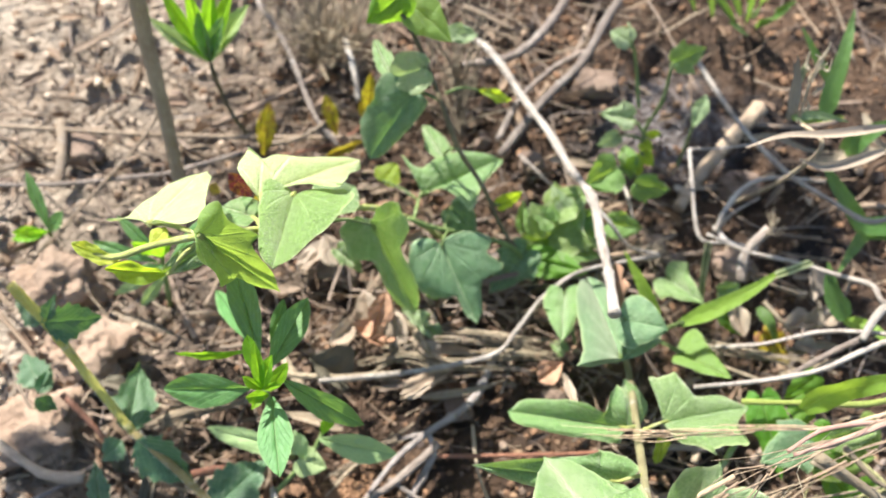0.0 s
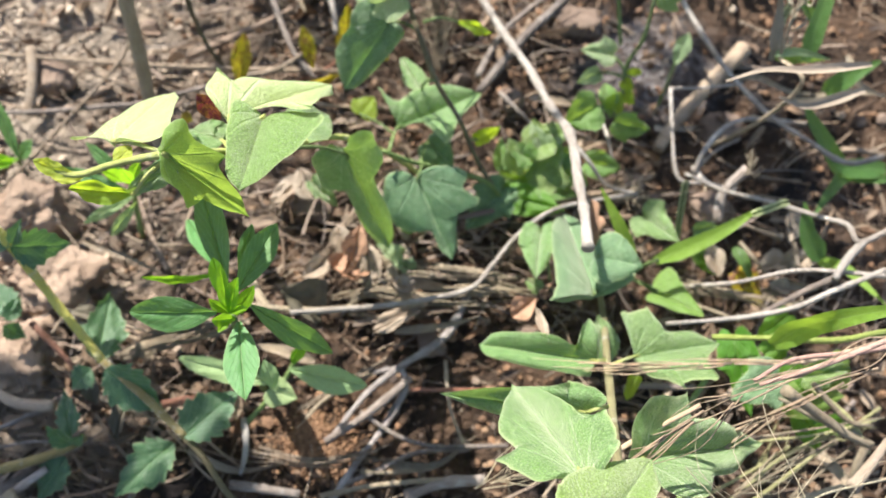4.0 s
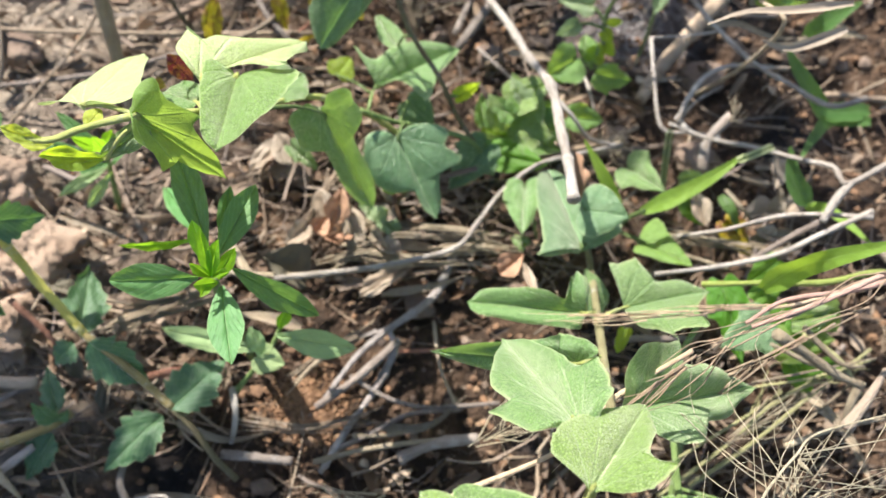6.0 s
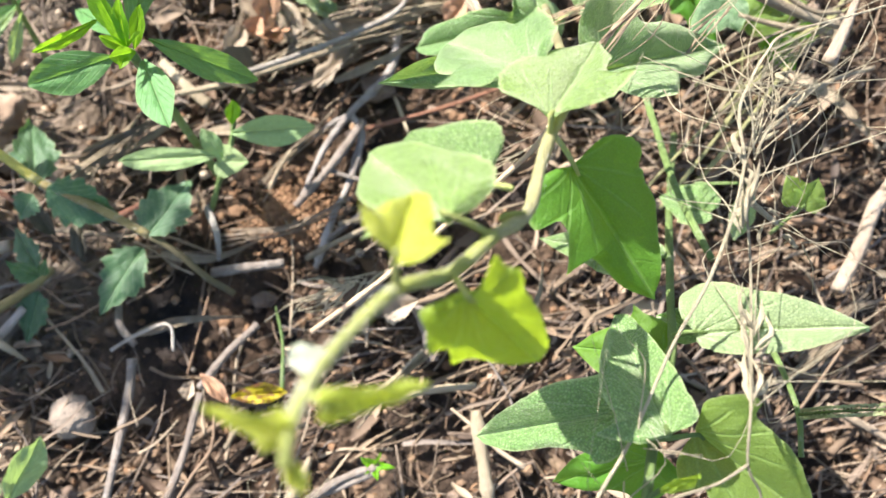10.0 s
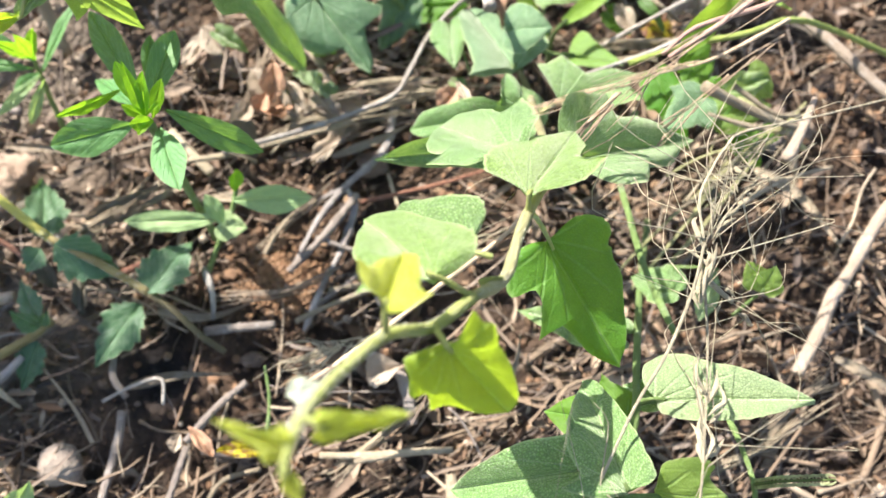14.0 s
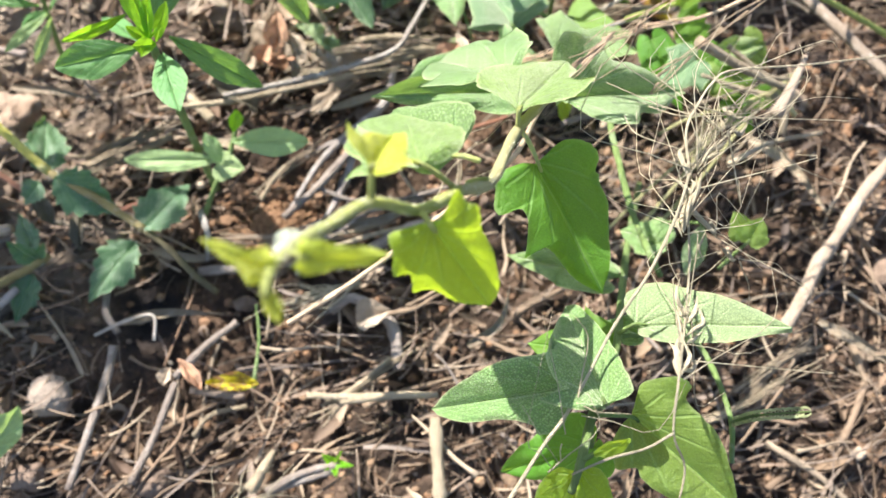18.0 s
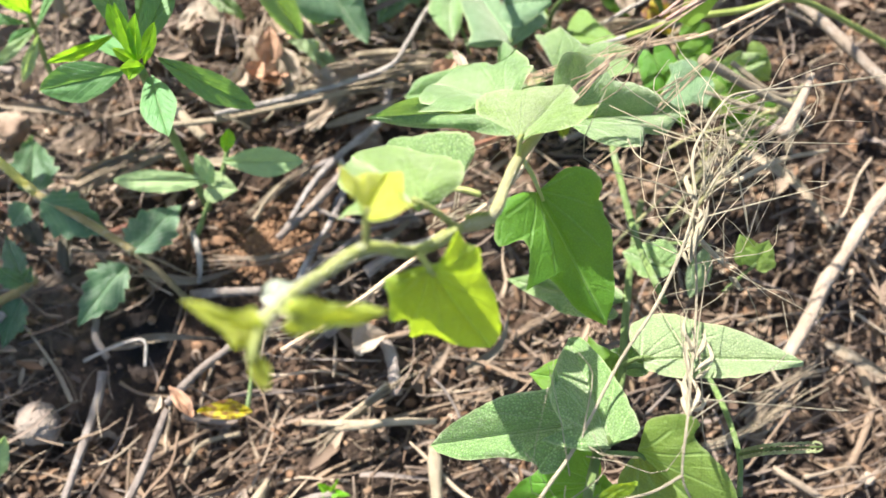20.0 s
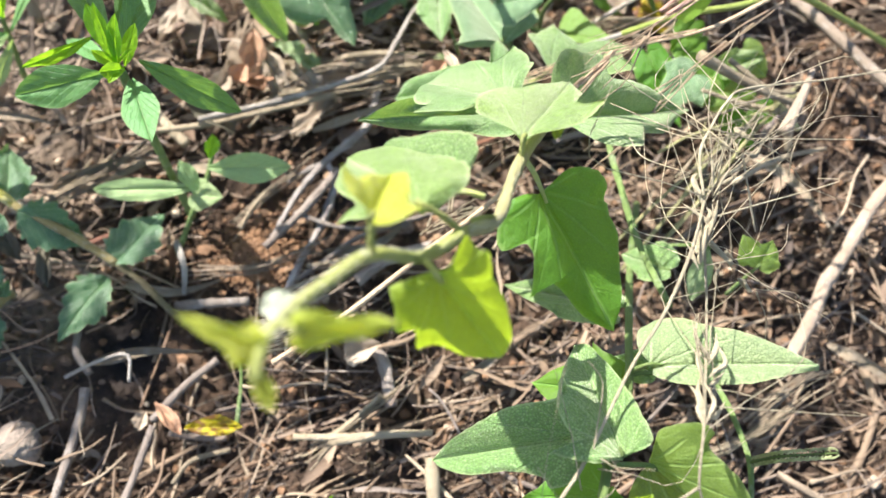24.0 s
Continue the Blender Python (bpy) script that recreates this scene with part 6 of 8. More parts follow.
# ---- sticks, twigs and roots ----
tagged(rod("twig", [(0.012, 0.3096, 0.02), (0.0297, 0.3003, 0.025), (0.0422, 0.2839, 0.03), (0.056, 0.2521, 0.036), (0.0662, 0.2281, 0.043), (0.073, 0.2055, 0.05), (0.0798, 0.186, 0.058), (0.0799, 0.1597, 0.068), (0.0799, 0.1383, 0.076), (0.0786, 0.1221, 0.083)], 0.0016, 0.0021, TWIG_PALE, None, "", 10, 12, 0.38), "long crooked bleached twig, broken at the tip", "twig", "fallen twigs")
tagged(rod("branch", [(0.1235, 0.3463, 0.03), (0.1104, 0.3224, 0.03), (0.1014, 0.307, 0.03), (0.0879, 0.2827, 0.028), (0.0669, 0.2619, 0.022), (0.0449, 0.2344, 0.014)], 0.0023, 0.0023, TWIG_GREY, None, "", 9, 7, 0.2), "grey weathered branch lying across the soil", "branch", "fallen twigs")
tagged(rod("branch", [(0.0855, 0.3374, 0.03), (0.0813, 0.3218, 0.03), (0.0716, 0.3062, 0.028), (0.0592, 0.2927, 0.026), (0.0475, 0.2883, 0.022), (0.0271, 0.2895, 0.015)], 0.0026, 0.0022, TWIG_GREY, None, "", 9, 7, 0.2), "knotted grey branch with peeling bark", "branch", "fallen twigs")
tagged(rod("twig", [(0.0919, 0.2961, 0.02), (0.0753, 0.2878, 0.016), (0.0568, 0.2704, 0.012), (0.0444, 0.2465, 0.008)], 0.0013, 0.0016, TWIG_GREY, None, "", 9, 7, 0.2), "short grey twig on the soil", "twig", "fallen twigs")
tagged(rod("stake", [(-0.1108, 0.1998, 0), (-0.1109, 0.2118, 0.03), (-0.109, 0.2227, 0.075), (-0.1064, 0.2274, 0.115), (-0.1024, 0.2267, 0.145)], 0.003, 0.0034, STRAW, None, "", 9, 7, 0.06), "brown dry stalk standing upright", "stake", "fallen twigs")
tagged(rod("stick", [(-0.2202, 0.2497, 0.012), (-0.1775, 0.2477, 0.012), (-0.1368, 0.2443, 0.014), (-0.0856, 0.2433, 0.014), (-0.0257, 0.2448, 0.012)], 0.0012, 0.0013, TWIG_BROWN, None, "", 9, 7, 0.2), "thin brown stick lying on pale litter", "stick", "fallen twigs")
tagged(rod("stick", [(-0.2129, 0.2151, 0.012), (-0.1721, 0.2163, 0.012), (-0.1335, 0.22, 0.014), (-0.12, 0.2221, 0.014), (-0.0857, 0.2368, 0.01)], 0.0012, 0.0011, TWIG_GREY, None, "", 9, 7, 0.2), "thin grey stick lying on pale litter", "stick", "fallen twigs")
tagged(rod("dry_stalk", [(-0.1792, 0.1761, 0.01), (-0.1564, 0.2078, 0.014), (-0.132, 0.2415, 0.02), (-0.124, 0.2533, 0.03)], 0.0009, 0.0008, TWIG_BROWN, None, "", 9, 7, 0.2), "thin bent brown stalk", "dry_stalk", "fallen twigs")
tagged(rod("dry_stalk", [(-0.1768, 0.2194, 0.004), (-0.1761, 0.2356, 0.01), (-0.1789, 0.2527, 0.012)], 0.0026, 0.0026, TWIG_BROWN, None, "", 9, 7, 0.2), "short standing stub of dry stalk", "dry_stalk", "fallen twigs")
tagged(rod("twig", [(-0.0842, 0.3267, 0.02), (-0.0688, 0.3004, 0.02), (-0.0584, 0.2753, 0.02), (-0.0484, 0.2511, 0.02), (-0.0368, 0.2377, 0.015)], 0.0016, 0.0013, TWIG_GREY, None, "", 9, 7, 0.2), "pale slender twig lying on dry litter", "twig", "fallen twigs")
tagged(rod("twig", [(-0.0827, 0.2389, 0.012), (-0.0596, 0.2408, 0.016), (-0.0467, 0.2461, 0.02), (-0.0438, 0.2482, 0.022)], 0.0014, 0.001, TWIG_BROWN, None, "", 9, 7, 0.2), "forked brown twig lying on dry litter", "twig", "fallen twigs")
tagged(rod("dry_stalk", [(-0.036, 0.3011, 0.02), (-0.0308, 0.2814, 0.022), (-0.0277, 0.2652, 0.015)], 0.0017, 0.0015, TWIG_PALE, None, "", 9, 7, 0.2), "bleached flat stalk lying on dry litter", "dry_stalk", "fallen twigs")
tagged(rod("twig", [(0.148, 0.2823, 0.03), (0.1579, 0.2579, 0.03), (0.1681, 0.2349, 0.032), (0.1822, 0.2113, 0.036), (0.1957, 0.195, 0.042), (0.2074, 0.1811, 0.048), (0.224, 0.1837, 0.05)], 0.0013, 0.0011, TWIG_PALE, None, "", 9, 7, 0.2), "long straight pale twig", "twig", "fallen twigs")
tagged(rod("dry_stalk", [(0.1374, 0.2295, 0.03), (0.1539, 0.2304, 0.03), (0.1728, 0.2333, 0.03)], 0.0008, 0.0007, TWIG_PALE, None, "", 9, 7, 0.2), "thin bent straw stalk", "dry_stalk", "fallen twigs")
tagged(rod("dry_stalk", [(0.1369, 0.2295, 0.03), (0.1363, 0.2096, 0.028), (0.1378, 0.1841, 0.024), (0.1532, 0.1832, 0.02)], 0.001, 0.0009, TWIG_PALE, None, "", 9, 7, 0.2), "thin bent straw stalk", "dry_stalk", "fallen twigs")
tagged(rod("dry_stalk", [(0.147, 0.1886, 0.02), (0.152, 0.1984, 0.026), (0.1619, 0.2088, 0.03), (0.1766, 0.2137, 0.03), (0.2036, 0.214, 0.026)], 0.0013, 0.001, TWIG_PALE, None, "", 9, 7, 0.2), "curved pale runner lying on dry litter", "dry_stalk", "fallen twigs")
tagged(rod("dry_stalk", [(0.1487, 0.1907, 0.02), (0.1559, 0.1969, 0.026), (0.1688, 0.2037, 0.028)], 0.0011, 0.0005, TWIG_PALE, None, "", 9, 7, 0.2), "curved pale runner lying on dry litter", "dry_stalk", "fallen twigs")
tagged(rod("dry_stalk", [(0.1483, 0.1932, 0.018), (0.1532, 0.1832, 0.02), (0.1665, 0.1803, 0.02)], 0.0014, 0.0012, TWIG_PALE, None, "", 9, 7, 0.2), "short pale stub lying on dry litter", "dry_stalk", "fallen twigs")
tagged(rod("branch", [(0.1867, 0.2698, 0.008), (0.1675, 0.2495, 0.006), (0.147, 0.2264, 0.004), (0.136, 0.2098, 0.004)], 0.0042, 0.003, TWIG_BROWN, None, "", 12, 8, 0.2), "thick grey rotten branch lying on soil", "branch", "fallen twigs")
tagged(rod("dry_stalk", [(0.1335, 0.2262, 0.01), (0.1381, 0.2349, 0.018), (0.1408, 0.2424, 0.03)], 0.0006, 0.0006, STRAW, None, "", 9, 7, 0.2), "thin straw stem lying on dry litter", "dry_stalk", "fallen twigs")
tagged(rod("runner", [(0.1144, 0.1694, 0.035), (0.0842, 0.1631, 0.035), (0.0728, 0.1604, 0.03), (0.0588, 0.1496, 0.028), (0.0478, 0.1358, 0.027), (0.0382, 0.1245, 0.028), (0.0178, 0.1182, 0.03), (-0.0075, 0.1127, 0.034), (-0.0386, 0.1085, 0.038)], 0.0010, 0.0012, TWIG_PALE, None, "", 9, 7, 0.2), "long curved bleached runner across the litter", "runner", "fallen twigs")
tagged(rod("twig", [(0.0883, 0.1963, 0.03), (0.095, 0.1885, 0.028), (0.1043, 0.1809, 0.02), (0.1189, 0.1768, 0.02)], 0.0011, 0.0008, TWIG_PALE, None, "", 9, 7, 0.2), "short pale twig lying on dry litter", "twig", "fallen twigs")
tagged(rod("twig", [(0.1049, 0.2261, 0.012), (0.1078, 0.2121, 0.014), (0.1107, 0.2001, 0.01)], 0.0008, 0.0006, TWIG_PALE, None, "", 9, 7, 0.2), "thin pale twig lying on dry litter", "twig", "fallen twigs")
tagged(rod("twig", [(0.0551, 0.236, 0.012), (0.0642, 0.2224, 0.016), (0.0713, 0.2157, 0.014)], 0.0011, 0.0008, TWIG_GREY, None, "", 9, 7, 0.2), "thin grey twig lying on dry litter", "twig", "fallen twigs")
tagged(rod("root", [(0.0383, 0.1281, 0.012), (0.0308, 0.1123, 0.006), (0.0204, 0.1016, 0.01), (0.0084, 0.0931, 0.012), (-0.0067, 0.0807, 0.01), (-0.0206, 0.0621, 0.01)], 0.002, 0.0011, TWIG_ASH, None, "", 9, 7, 0.5), "grey forked root in dark soil", "root", "fallen twigs")
tagged(rod("root", [(0.0084, 0.0926, 0.012), (0.0101, 0.084, 0.008), (0.0011, 0.0668, 0.006), (-0.0082, 0.0542, 0.008), (-0.016, 0.0409, 0.01), (-0.0216, 0.0331, 0.008)], 0.0017, 0.0014, TWIG_ASH, None, "", 9, 7, 0.5), "grey root branch in dark soil", "root", "fallen twigs")
tagged(rod("root", [(0.0084, 0.0926, 0.012), (-0.002, 0.0909, 0.01), (-0.0096, 0.0898, 0.006)], 0.0014, 0.001, TWIG_ASH, None, "", 9, 7, 0.5), "short grey root lying on dry litter", "root", "fallen twigs")
tagged(rod("dry_stalk", [(-0.0089, 0.0732, 0.01), (0.0061, 0.0636, 0.01), (0.0206, 0.0586, 0.012), (0.0375, 0.058, 0.014), (0.0537, 0.0576, 0.02)], 0.001, 0.0009, TWIG_GREY, None, "", 9, 7, 0.2), "thin grey root stalk", "dry_stalk", "fallen twigs")
tagged(rod("dry_stalk", [(-0.0148, 0.0421, 0.01), (0.0016, 0.0489, 0.012), (0.0159, 0.0555, 0.012), (0.0376, 0.0569, 0.012)], 0.0012, 0.0009, TWIG_GREY, None, "", 9, 7, 0.2), "thin grey stalk lying on dry litter", "dry_stalk", "fallen twigs")
tagged(rod("dry_stalk", [(-0.0079, 0.0474, 0.012), (0.0064, 0.0471, 0.012), (0.0207, 0.0491, 0.012)], 0.001, 0.0008, STRAW, None, "", 9, 7, 0.2), "pale straw stalk lying on dry litter", "dry_stalk", "fallen twigs")
tagged(rod("dry_stalk", [(-0.0241, 0.0374, 0.01), (-0.0076, 0.0407, 0.012), (0.0112, 0.0429, 0.014), (0.0302, 0.0442, 0.014)], 0.0012, 0.001, STRAW, None, "", 9, 7, 0.2), "pale straw stalk lying on dry litter", "dry_stalk", "fallen twigs")
tagged(rod("twig", [(0.0114, 0.0377, 0.01), (0.0254, 0.0423, 0.014), (0.0443, 0.0441, 0.016)], 0.0026, 0.0022, TWIG_GREY, None, "", 9, 7, 0.2), "grey stick on dark soil", "twig", "fallen twigs")
tagged(rod("dry_stalk", [(0.0282, 0.0976, 0.006), (0.0301, 0.0767, 0.008), (0.0366, 0.0579, 0.01)], 0.0008, 0.0007, STRAW, None, "", 9, 7, 0.2), "thin straw stalk lying on dry litter", "dry_stalk", "fallen twigs")
tagged(rod("dry_stalk", [(-0.0317, 0.0696, 0.012), (-0.0257, 0.0754, 0.016), (-0.0186, 0.0812, 0.018)], 0.0008, 0.0006, STRAW, None, "", 9, 7, 0.2), "thin straw stalk lying on dry litter", "dry_stalk", "fallen twigs")
tagged(rod("twig", [(0.1942, 0.1315, 0.073), (0.1883, 0.126, 0.071), (0.1819, 0.1172, 0.068)], 0.0018, 0.0016, TWIG_PALE, None, "", 9, 7, 0.2), "knotty grey twig lying on dry litter", "twig", "fallen twigs")
tagged(rod("twig", [(0.2144, 0.1421, 0.07), (0.193, 0.1315, 0.073), (0.1901, 0.1403, 0.07), (0.1841, 0.1485, 0.06), (0.1676, 0.16, 0.05), (0.1513, 0.1669, 0.045), (0.1396, 0.1828, 0.03)], 0.0012, 0.0009, TWIG_PALE, None, "", 9, 7, 0.2), "long bent pale twig", "twig", "fallen twigs")
tagged(rod("twig", [(0.1516, 0.1584, 0.03), (0.1535, 0.17, 0.036), (0.1631, 0.1786, 0.045)], 0.002, 0.0024, TWIG_GREY, None, "", 9, 7, 0.2), "frayed broken grey twig", "twig", "fallen twigs")
tagged(rod("dry_stalk", [(0.1307, 0.1299, 0.02), (0.1476, 0.1214, 0.05), (0.1729, 0.1238, 0.06), (0.2021, 0.1181, 0.07)], 0.0008, 0.0009, TWIG_PALE, None, "", 9, 7, 0.2), "long thin pale stalk", "dry_stalk", "fallen twigs")
tagged(rod("dry_stalk", [(0.1168, 0.1027, 0.05), (0.1436, 0.104, 0.055), (0.1656, 0.1069, 0.06), (0.1831, 0.1135, 0.065), (0.2026, 0.1206, 0.07)], 0.0008, 0.0012, TWIG_PALE, None, "", 9, 7, 0.2), "long thin pale stalk", "dry_stalk", "fallen twigs")
tagged(rod("dry_stalk", [(0.1566, 0.1071, 0.05), (0.1723, 0.1146, 0.058), (0.1823, 0.118, 0.066)], 0.0012, 0.0014, TWIG_GREY, None, "", 9, 7, 0.2), "thin grey stalk lying on dry litter", "dry_stalk", "fallen twigs")
tagged(rod("dry_stalk", [(0.1367, 0.1185, 0.03), (0.1426, 0.1114, 0.04), (0.152, 0.1077, 0.04)], 0.0008, 0.0007, STRAW, None, "", 9, 7, 0.2), "thin straw stalk lying on dry litter", "dry_stalk", "fallen twigs")
tagged(rod("dry_stalk", [(0.1609, 0.1488, 0.03), (0.1675, 0.1393, 0.03), (0.1763, 0.1364, 0.02)], 0.0009, 0.0008, STRAW, None, "", 9, 7, 0.2), "thin straw stalk lying on dry litter", "dry_stalk", "fallen twigs")
tagged(rod("stick", [(0.2693, 0.0583, 0.02), (0.2498, 0.0374, 0.02), (0.227, 0.0211, 0.02), (0.2088, 0.0035, 0.016), (0.1984, -0.006, 0.012), (0.187, -0.019, 0.012), (0.174, -0.032, 0.010)], 0.0026, 0.0029, STAKE, None, "", 9, 7, 0.1), "thick bleached stick lying on the soil", "stick", "fallen twigs")
tagged(rod("stick", [(0.2263, 0.1211, 0.03), (0.2357, 0.1028, 0.03), (0.245, 0.0817, 0.03), (0.2561, 0.0609, 0.03)], 0.0026, 0.0024, STAKE, None, "", 9, 7, 0.1), "bleached stick among husks", "stick", "fallen twigs")
tagged(rod("husk", [(0.182, 0.0522, 0.09), (0.1749, 0.043, 0.088), (0.1656, 0.0325, 0.085)], 0.001, 0.0024, STAKE, None, "", 9, 7, 0.1), "pale papery husk on a stalk", "husk", "fallen twigs")
tagged(rod("stick", [(-0.0939, 0.1029, 0.006), (-0.0811, 0.1061, 0.008), (-0.0677, 0.1099, 0.01)], 0.0013, 0.0016, STRAW, None, "", 9, 7, 0.2), "pale stick in the litter", "stick", "fallen twigs")
tagged(rod("dry_stalk", [(-0.0701, 0.1189, 0.02), (-0.0409, 0.1153, 0.022), (-0.0142, 0.1165, 0.022), (0.0184, 0.1195, 0.02)], 0.0013, 0.001, STRAW, None, "", 9, 7, 0.2), "long tan stalk over the litter", "dry_stalk", "fallen twigs")
tagged(rod("dry_stalk", [(-0.0634, 0.137, 0.014), (-0.0553, 0.1228, 0.014), (-0.0486, 0.1133, 0.012)], 0.0022, 0.0022, STRAW, None, "", 9, 7, 0.2), "short tan stalk lying on dry litter", "dry_stalk", "fallen twigs")
tagged(rod("dry_stalk", [(-0.0234, 0.0601, 0.01), (-0.0057, 0.0718, 0.012), (0.0128, 0.0879, 0.012)], 0.0016, 0.0018, TWIG_GREY, None, "", 9, 7, 0.2), "grey root end lying on dry litter", "dry_stalk", "fallen twigs")
tagged(rod("twig", [(-0.1227, -0.0378, 0.004), (-0.1126, -0.016, 0.006), (-0.1041, 0.0049, 0.006), (-0.1009, 0.0172, 0.006)], 0.0016, 0.0018, TWIG_GREY, None, "", 9, 7, 0.2), "grey twig between pebbles", "twig", "fallen twigs")
tagged(rod("twig", [(-0.0983, -0.0401, 0.004), (-0.0883, -0.0256, 0.006), (-0.0762, -0.0035, 0.008)], 0.0015, 0.0015, TWIG_GREY, None, "", 9, 7, 0.2), "grey twig between pebbles", "twig", "fallen twigs")
tagged(rod("twig", [(-0.0436, -0.0533, 0.006), (-0.0314, -0.0524, 0.008), (-0.0181, -0.0509, 0.008)], 0.0018, 0.0015, TWIG_GREY, None, "", 9, 7, 0.2), "grey twig on dark soil", "twig", "fallen twigs")
tagged(rod("dry_stalk", [(-0.0124, -0.0242, 0.012), (-0.0045, -0.0209, 0.013), (0.0118, -0.0117, 0.014)], 0.001, 0.0009, STRAW, None, "", 9, 7, 0.2), "thin straw stalk lying on dry litter", "dry_stalk", "fallen twigs")
tagged(rod("dry_stalk", [(-0.0239, -0.02, 0.012), (-0.0098, -0.0236, 0.013), (0.0067, -0.0263, 0.012)], 0.0014, 0.0014, STRAW, None, "", 9, 7, 0.2), "thin straw stalk lying on dry litter", "dry_stalk", "fallen twigs")
tagged(rod("dry_stalk", [(-0.0708, -0.0272, 0.01), (-0.0625, -0.0207, 0.012), (-0.048, -0.0198, 0.012)], 0.001, 0.0009, STRAW, None, "", 9, 7, 0.2), "thin straw stalk lying on dry litter", "dry_stalk", "fallen twigs")
tagged(rod("dry_stalk", [(0.0206, -0.0752, 0.008), (0.0228, -0.0575, 0.012), (0.0251, -0.0391, 0.014)], 0.0024, 0.0024, STRAW, None, "", 9, 7, 0.4), "thick tan stalk stub", "dry_stalk", "fallen twigs")
tagged(rod("dry_stalk", [(-0.0448, -0.013, 0.012), (-0.039, 0.0039, 0.02), (-0.0377, 0.0175, 0.025)], 0.0009, 0.0004, STEM_GREEN, None, "", 9, 7, 0.2), "thin green shoot lying on dry litter", "dry_stalk", "fallen twigs")
tagged(rod("dry_stalk", [(0.0145, -0.0163, 0.01), (0.0144, 0.0039, 0.012), (0.0015, 0.0163, 0.014), (-0.0092, 0.0144, 0.01)], 0.0024, 0.0022, TWIG_GREY, None, "", 9, 7, 0.2), "bent grey stalk lying on dry litter", "dry_stalk", "fallen twigs")
tagged(rod("dry_stalk", [(0.0122, 0.0807, 0.02), (0.0495, 0.0812, 0.02), (0.0807, 0.0802, 0.03)], 0.0009, 0.0009, STEM_RED, None, "", 9, 7, 0.2), "thin reddish stalk lying on dry litter", "dry_stalk", "fallen twigs")
tagged(rod("dry_stalk", [(-0.0233, -0.0008, 0.05), (0.0035, 0.0073, 0.06), (0.0323, 0.0173, 0.075), (0.0639, 0.0279, 0.095), (0.0778, 0.0404, 0.11), (0.1011, 0.0523, 0.125)], 0.001, 0.0008, AWN_RED, None, "", 9, 7, 0.2), "reddish dry grass stalk", "dry_stalk", "fallen twigs")
tagged(rod("green_stalk", [(0.1315, 0.0807, 0.05), (0.1147, 0.0579, 0.06), (0.1089, 0.0297, 0.07), (0.1054, 0.0037, 0.08), (0.105, -0.0207, 0.09)], 0.0013, 0.0012, STEM_GREEN, None, "", 9, 7, 0.2), "green leaf stalk lying on dry litter", "green_stalk", "fallen twigs")
tagged(rod("green_stalk", [(0.116, -0.0305, 0.06), (0.1189, -0.0452, 0.07), (0.1173, -0.0683, 0.08), (0.1132, -0.0834, 0.08)], 0.001, 0.0009, STEM_GREEN, None, "", 9, 7, 0.2), "green leaf stalk lying on dry litter", "green_stalk", "fallen twigs")
tagged(blade("flat_straw", [(-0.005, 0.1434, 0.016), (0.0095, 0.1413, 0.018), (0.0278, 0.141, 0.014)], 0.004, FLATSTRAW, None, "", 0.8, 65, 0.75), "split flat tan straw lying on litter", "straw", "split straws")
tagged(blade("flat_straw", [(0.0045, 0.1328, 0.014), (0.0225, 0.1308, 0.016), (0.0392, 0.1273, 0.016)], 0.006, FLATSTRAW, None, "", 0.8, 65, 0.75), "split flat tan straw lying on litter", "straw", "split straws")
tagged(blade("flat_straw", [(0.0016, 0.1381, 0.02), (0.0085, 0.1268, 0.018), (0.0197, 0.1188, 0.012)], 0.0055, FLATSTRAW, None, "", 0.8, 65, 0.75), "split flat tan straw lying on litter", "straw", "split straws")
tagged(blade("flat_straw", [(0.0356, 0.1307, 0.014), (0.0431, 0.1268, 0.016), (0.0519, 0.1285, 0.018)], 0.004, FLATSTRAW, None, "", 0.8, 65, 0.75), "split flat tan straw lying on litter", "straw", "split straws")
tagged(blade("flat_straw", [(-0.0295, 0.0951, 0.012), (-0.0443, 0.0981, 0.014), (-0.062, 0.101, 0.012)], 0.006, FLATSTRAW, None, "", 0.8, 65, 0.75), "split flat tan straw lying on litter", "straw", "split straws")
tagged(blade("flat_straw", [(0.0051, 0.1087, 0.012), (0.0278, 0.1124, 0.014), (0.0431, 0.1167, 0.014)], 0.004, FLATSTRAW, None, "", 0.8, 65, 0.75), "split flat tan straw lying on litter", "straw", "split straws")
tagged(blade("flat_straw", [(-0.1059, 0.1034, 0.01), (-0.0895, 0.1077, 0.014), (-0.0722, 0.1113, 0.016)], 0.008, FLATSTRAW, None, "", 0.8, 65, 0.75), "split flat tan straw lying on litter", "straw", "split straws")
tagged(blade("flat_straw", [(-0.1403, 0.1517, 0.006), (-0.1174, 0.1435, 0.01), (-0.1011, 0.1356, 0.01)], 0.004, FLATSTRAW, None, "", 0.8, 65, 0.75), "split flat tan straw lying on litter", "straw", "split straws")
tagged(blade("flat_straw", [(0.176, 0.131, 0.012), (0.1882, 0.134, 0.016), (0.2034, 0.1338, 0.012)], 0.006, FLATSTRAW, None, "", 0.8, 65, 0.75), "split flat tan straw lying on litter", "straw", "split straws")
tagged(blade("flat_straw", [(-0.096, 0.0262, 0.008), (-0.075, 0.0263, 0.012), (-0.0536, 0.0215, 0.01)], 0.005, FLATSTRAW, None, "", 0.8, 65, 0.75), "split flat tan straw lying on litter", "straw", "split straws")
tagged(blade("flat_straw", [(0.0015, 0.0511, 0.01), (0.0227, 0.051, 0.014), (0.0407, 0.0631, 0.012)], 0.005, FLATSTRAW, None, "", 0.8, 65, 0.75), "split flat tan straw lying on litter", "straw", "split straws")
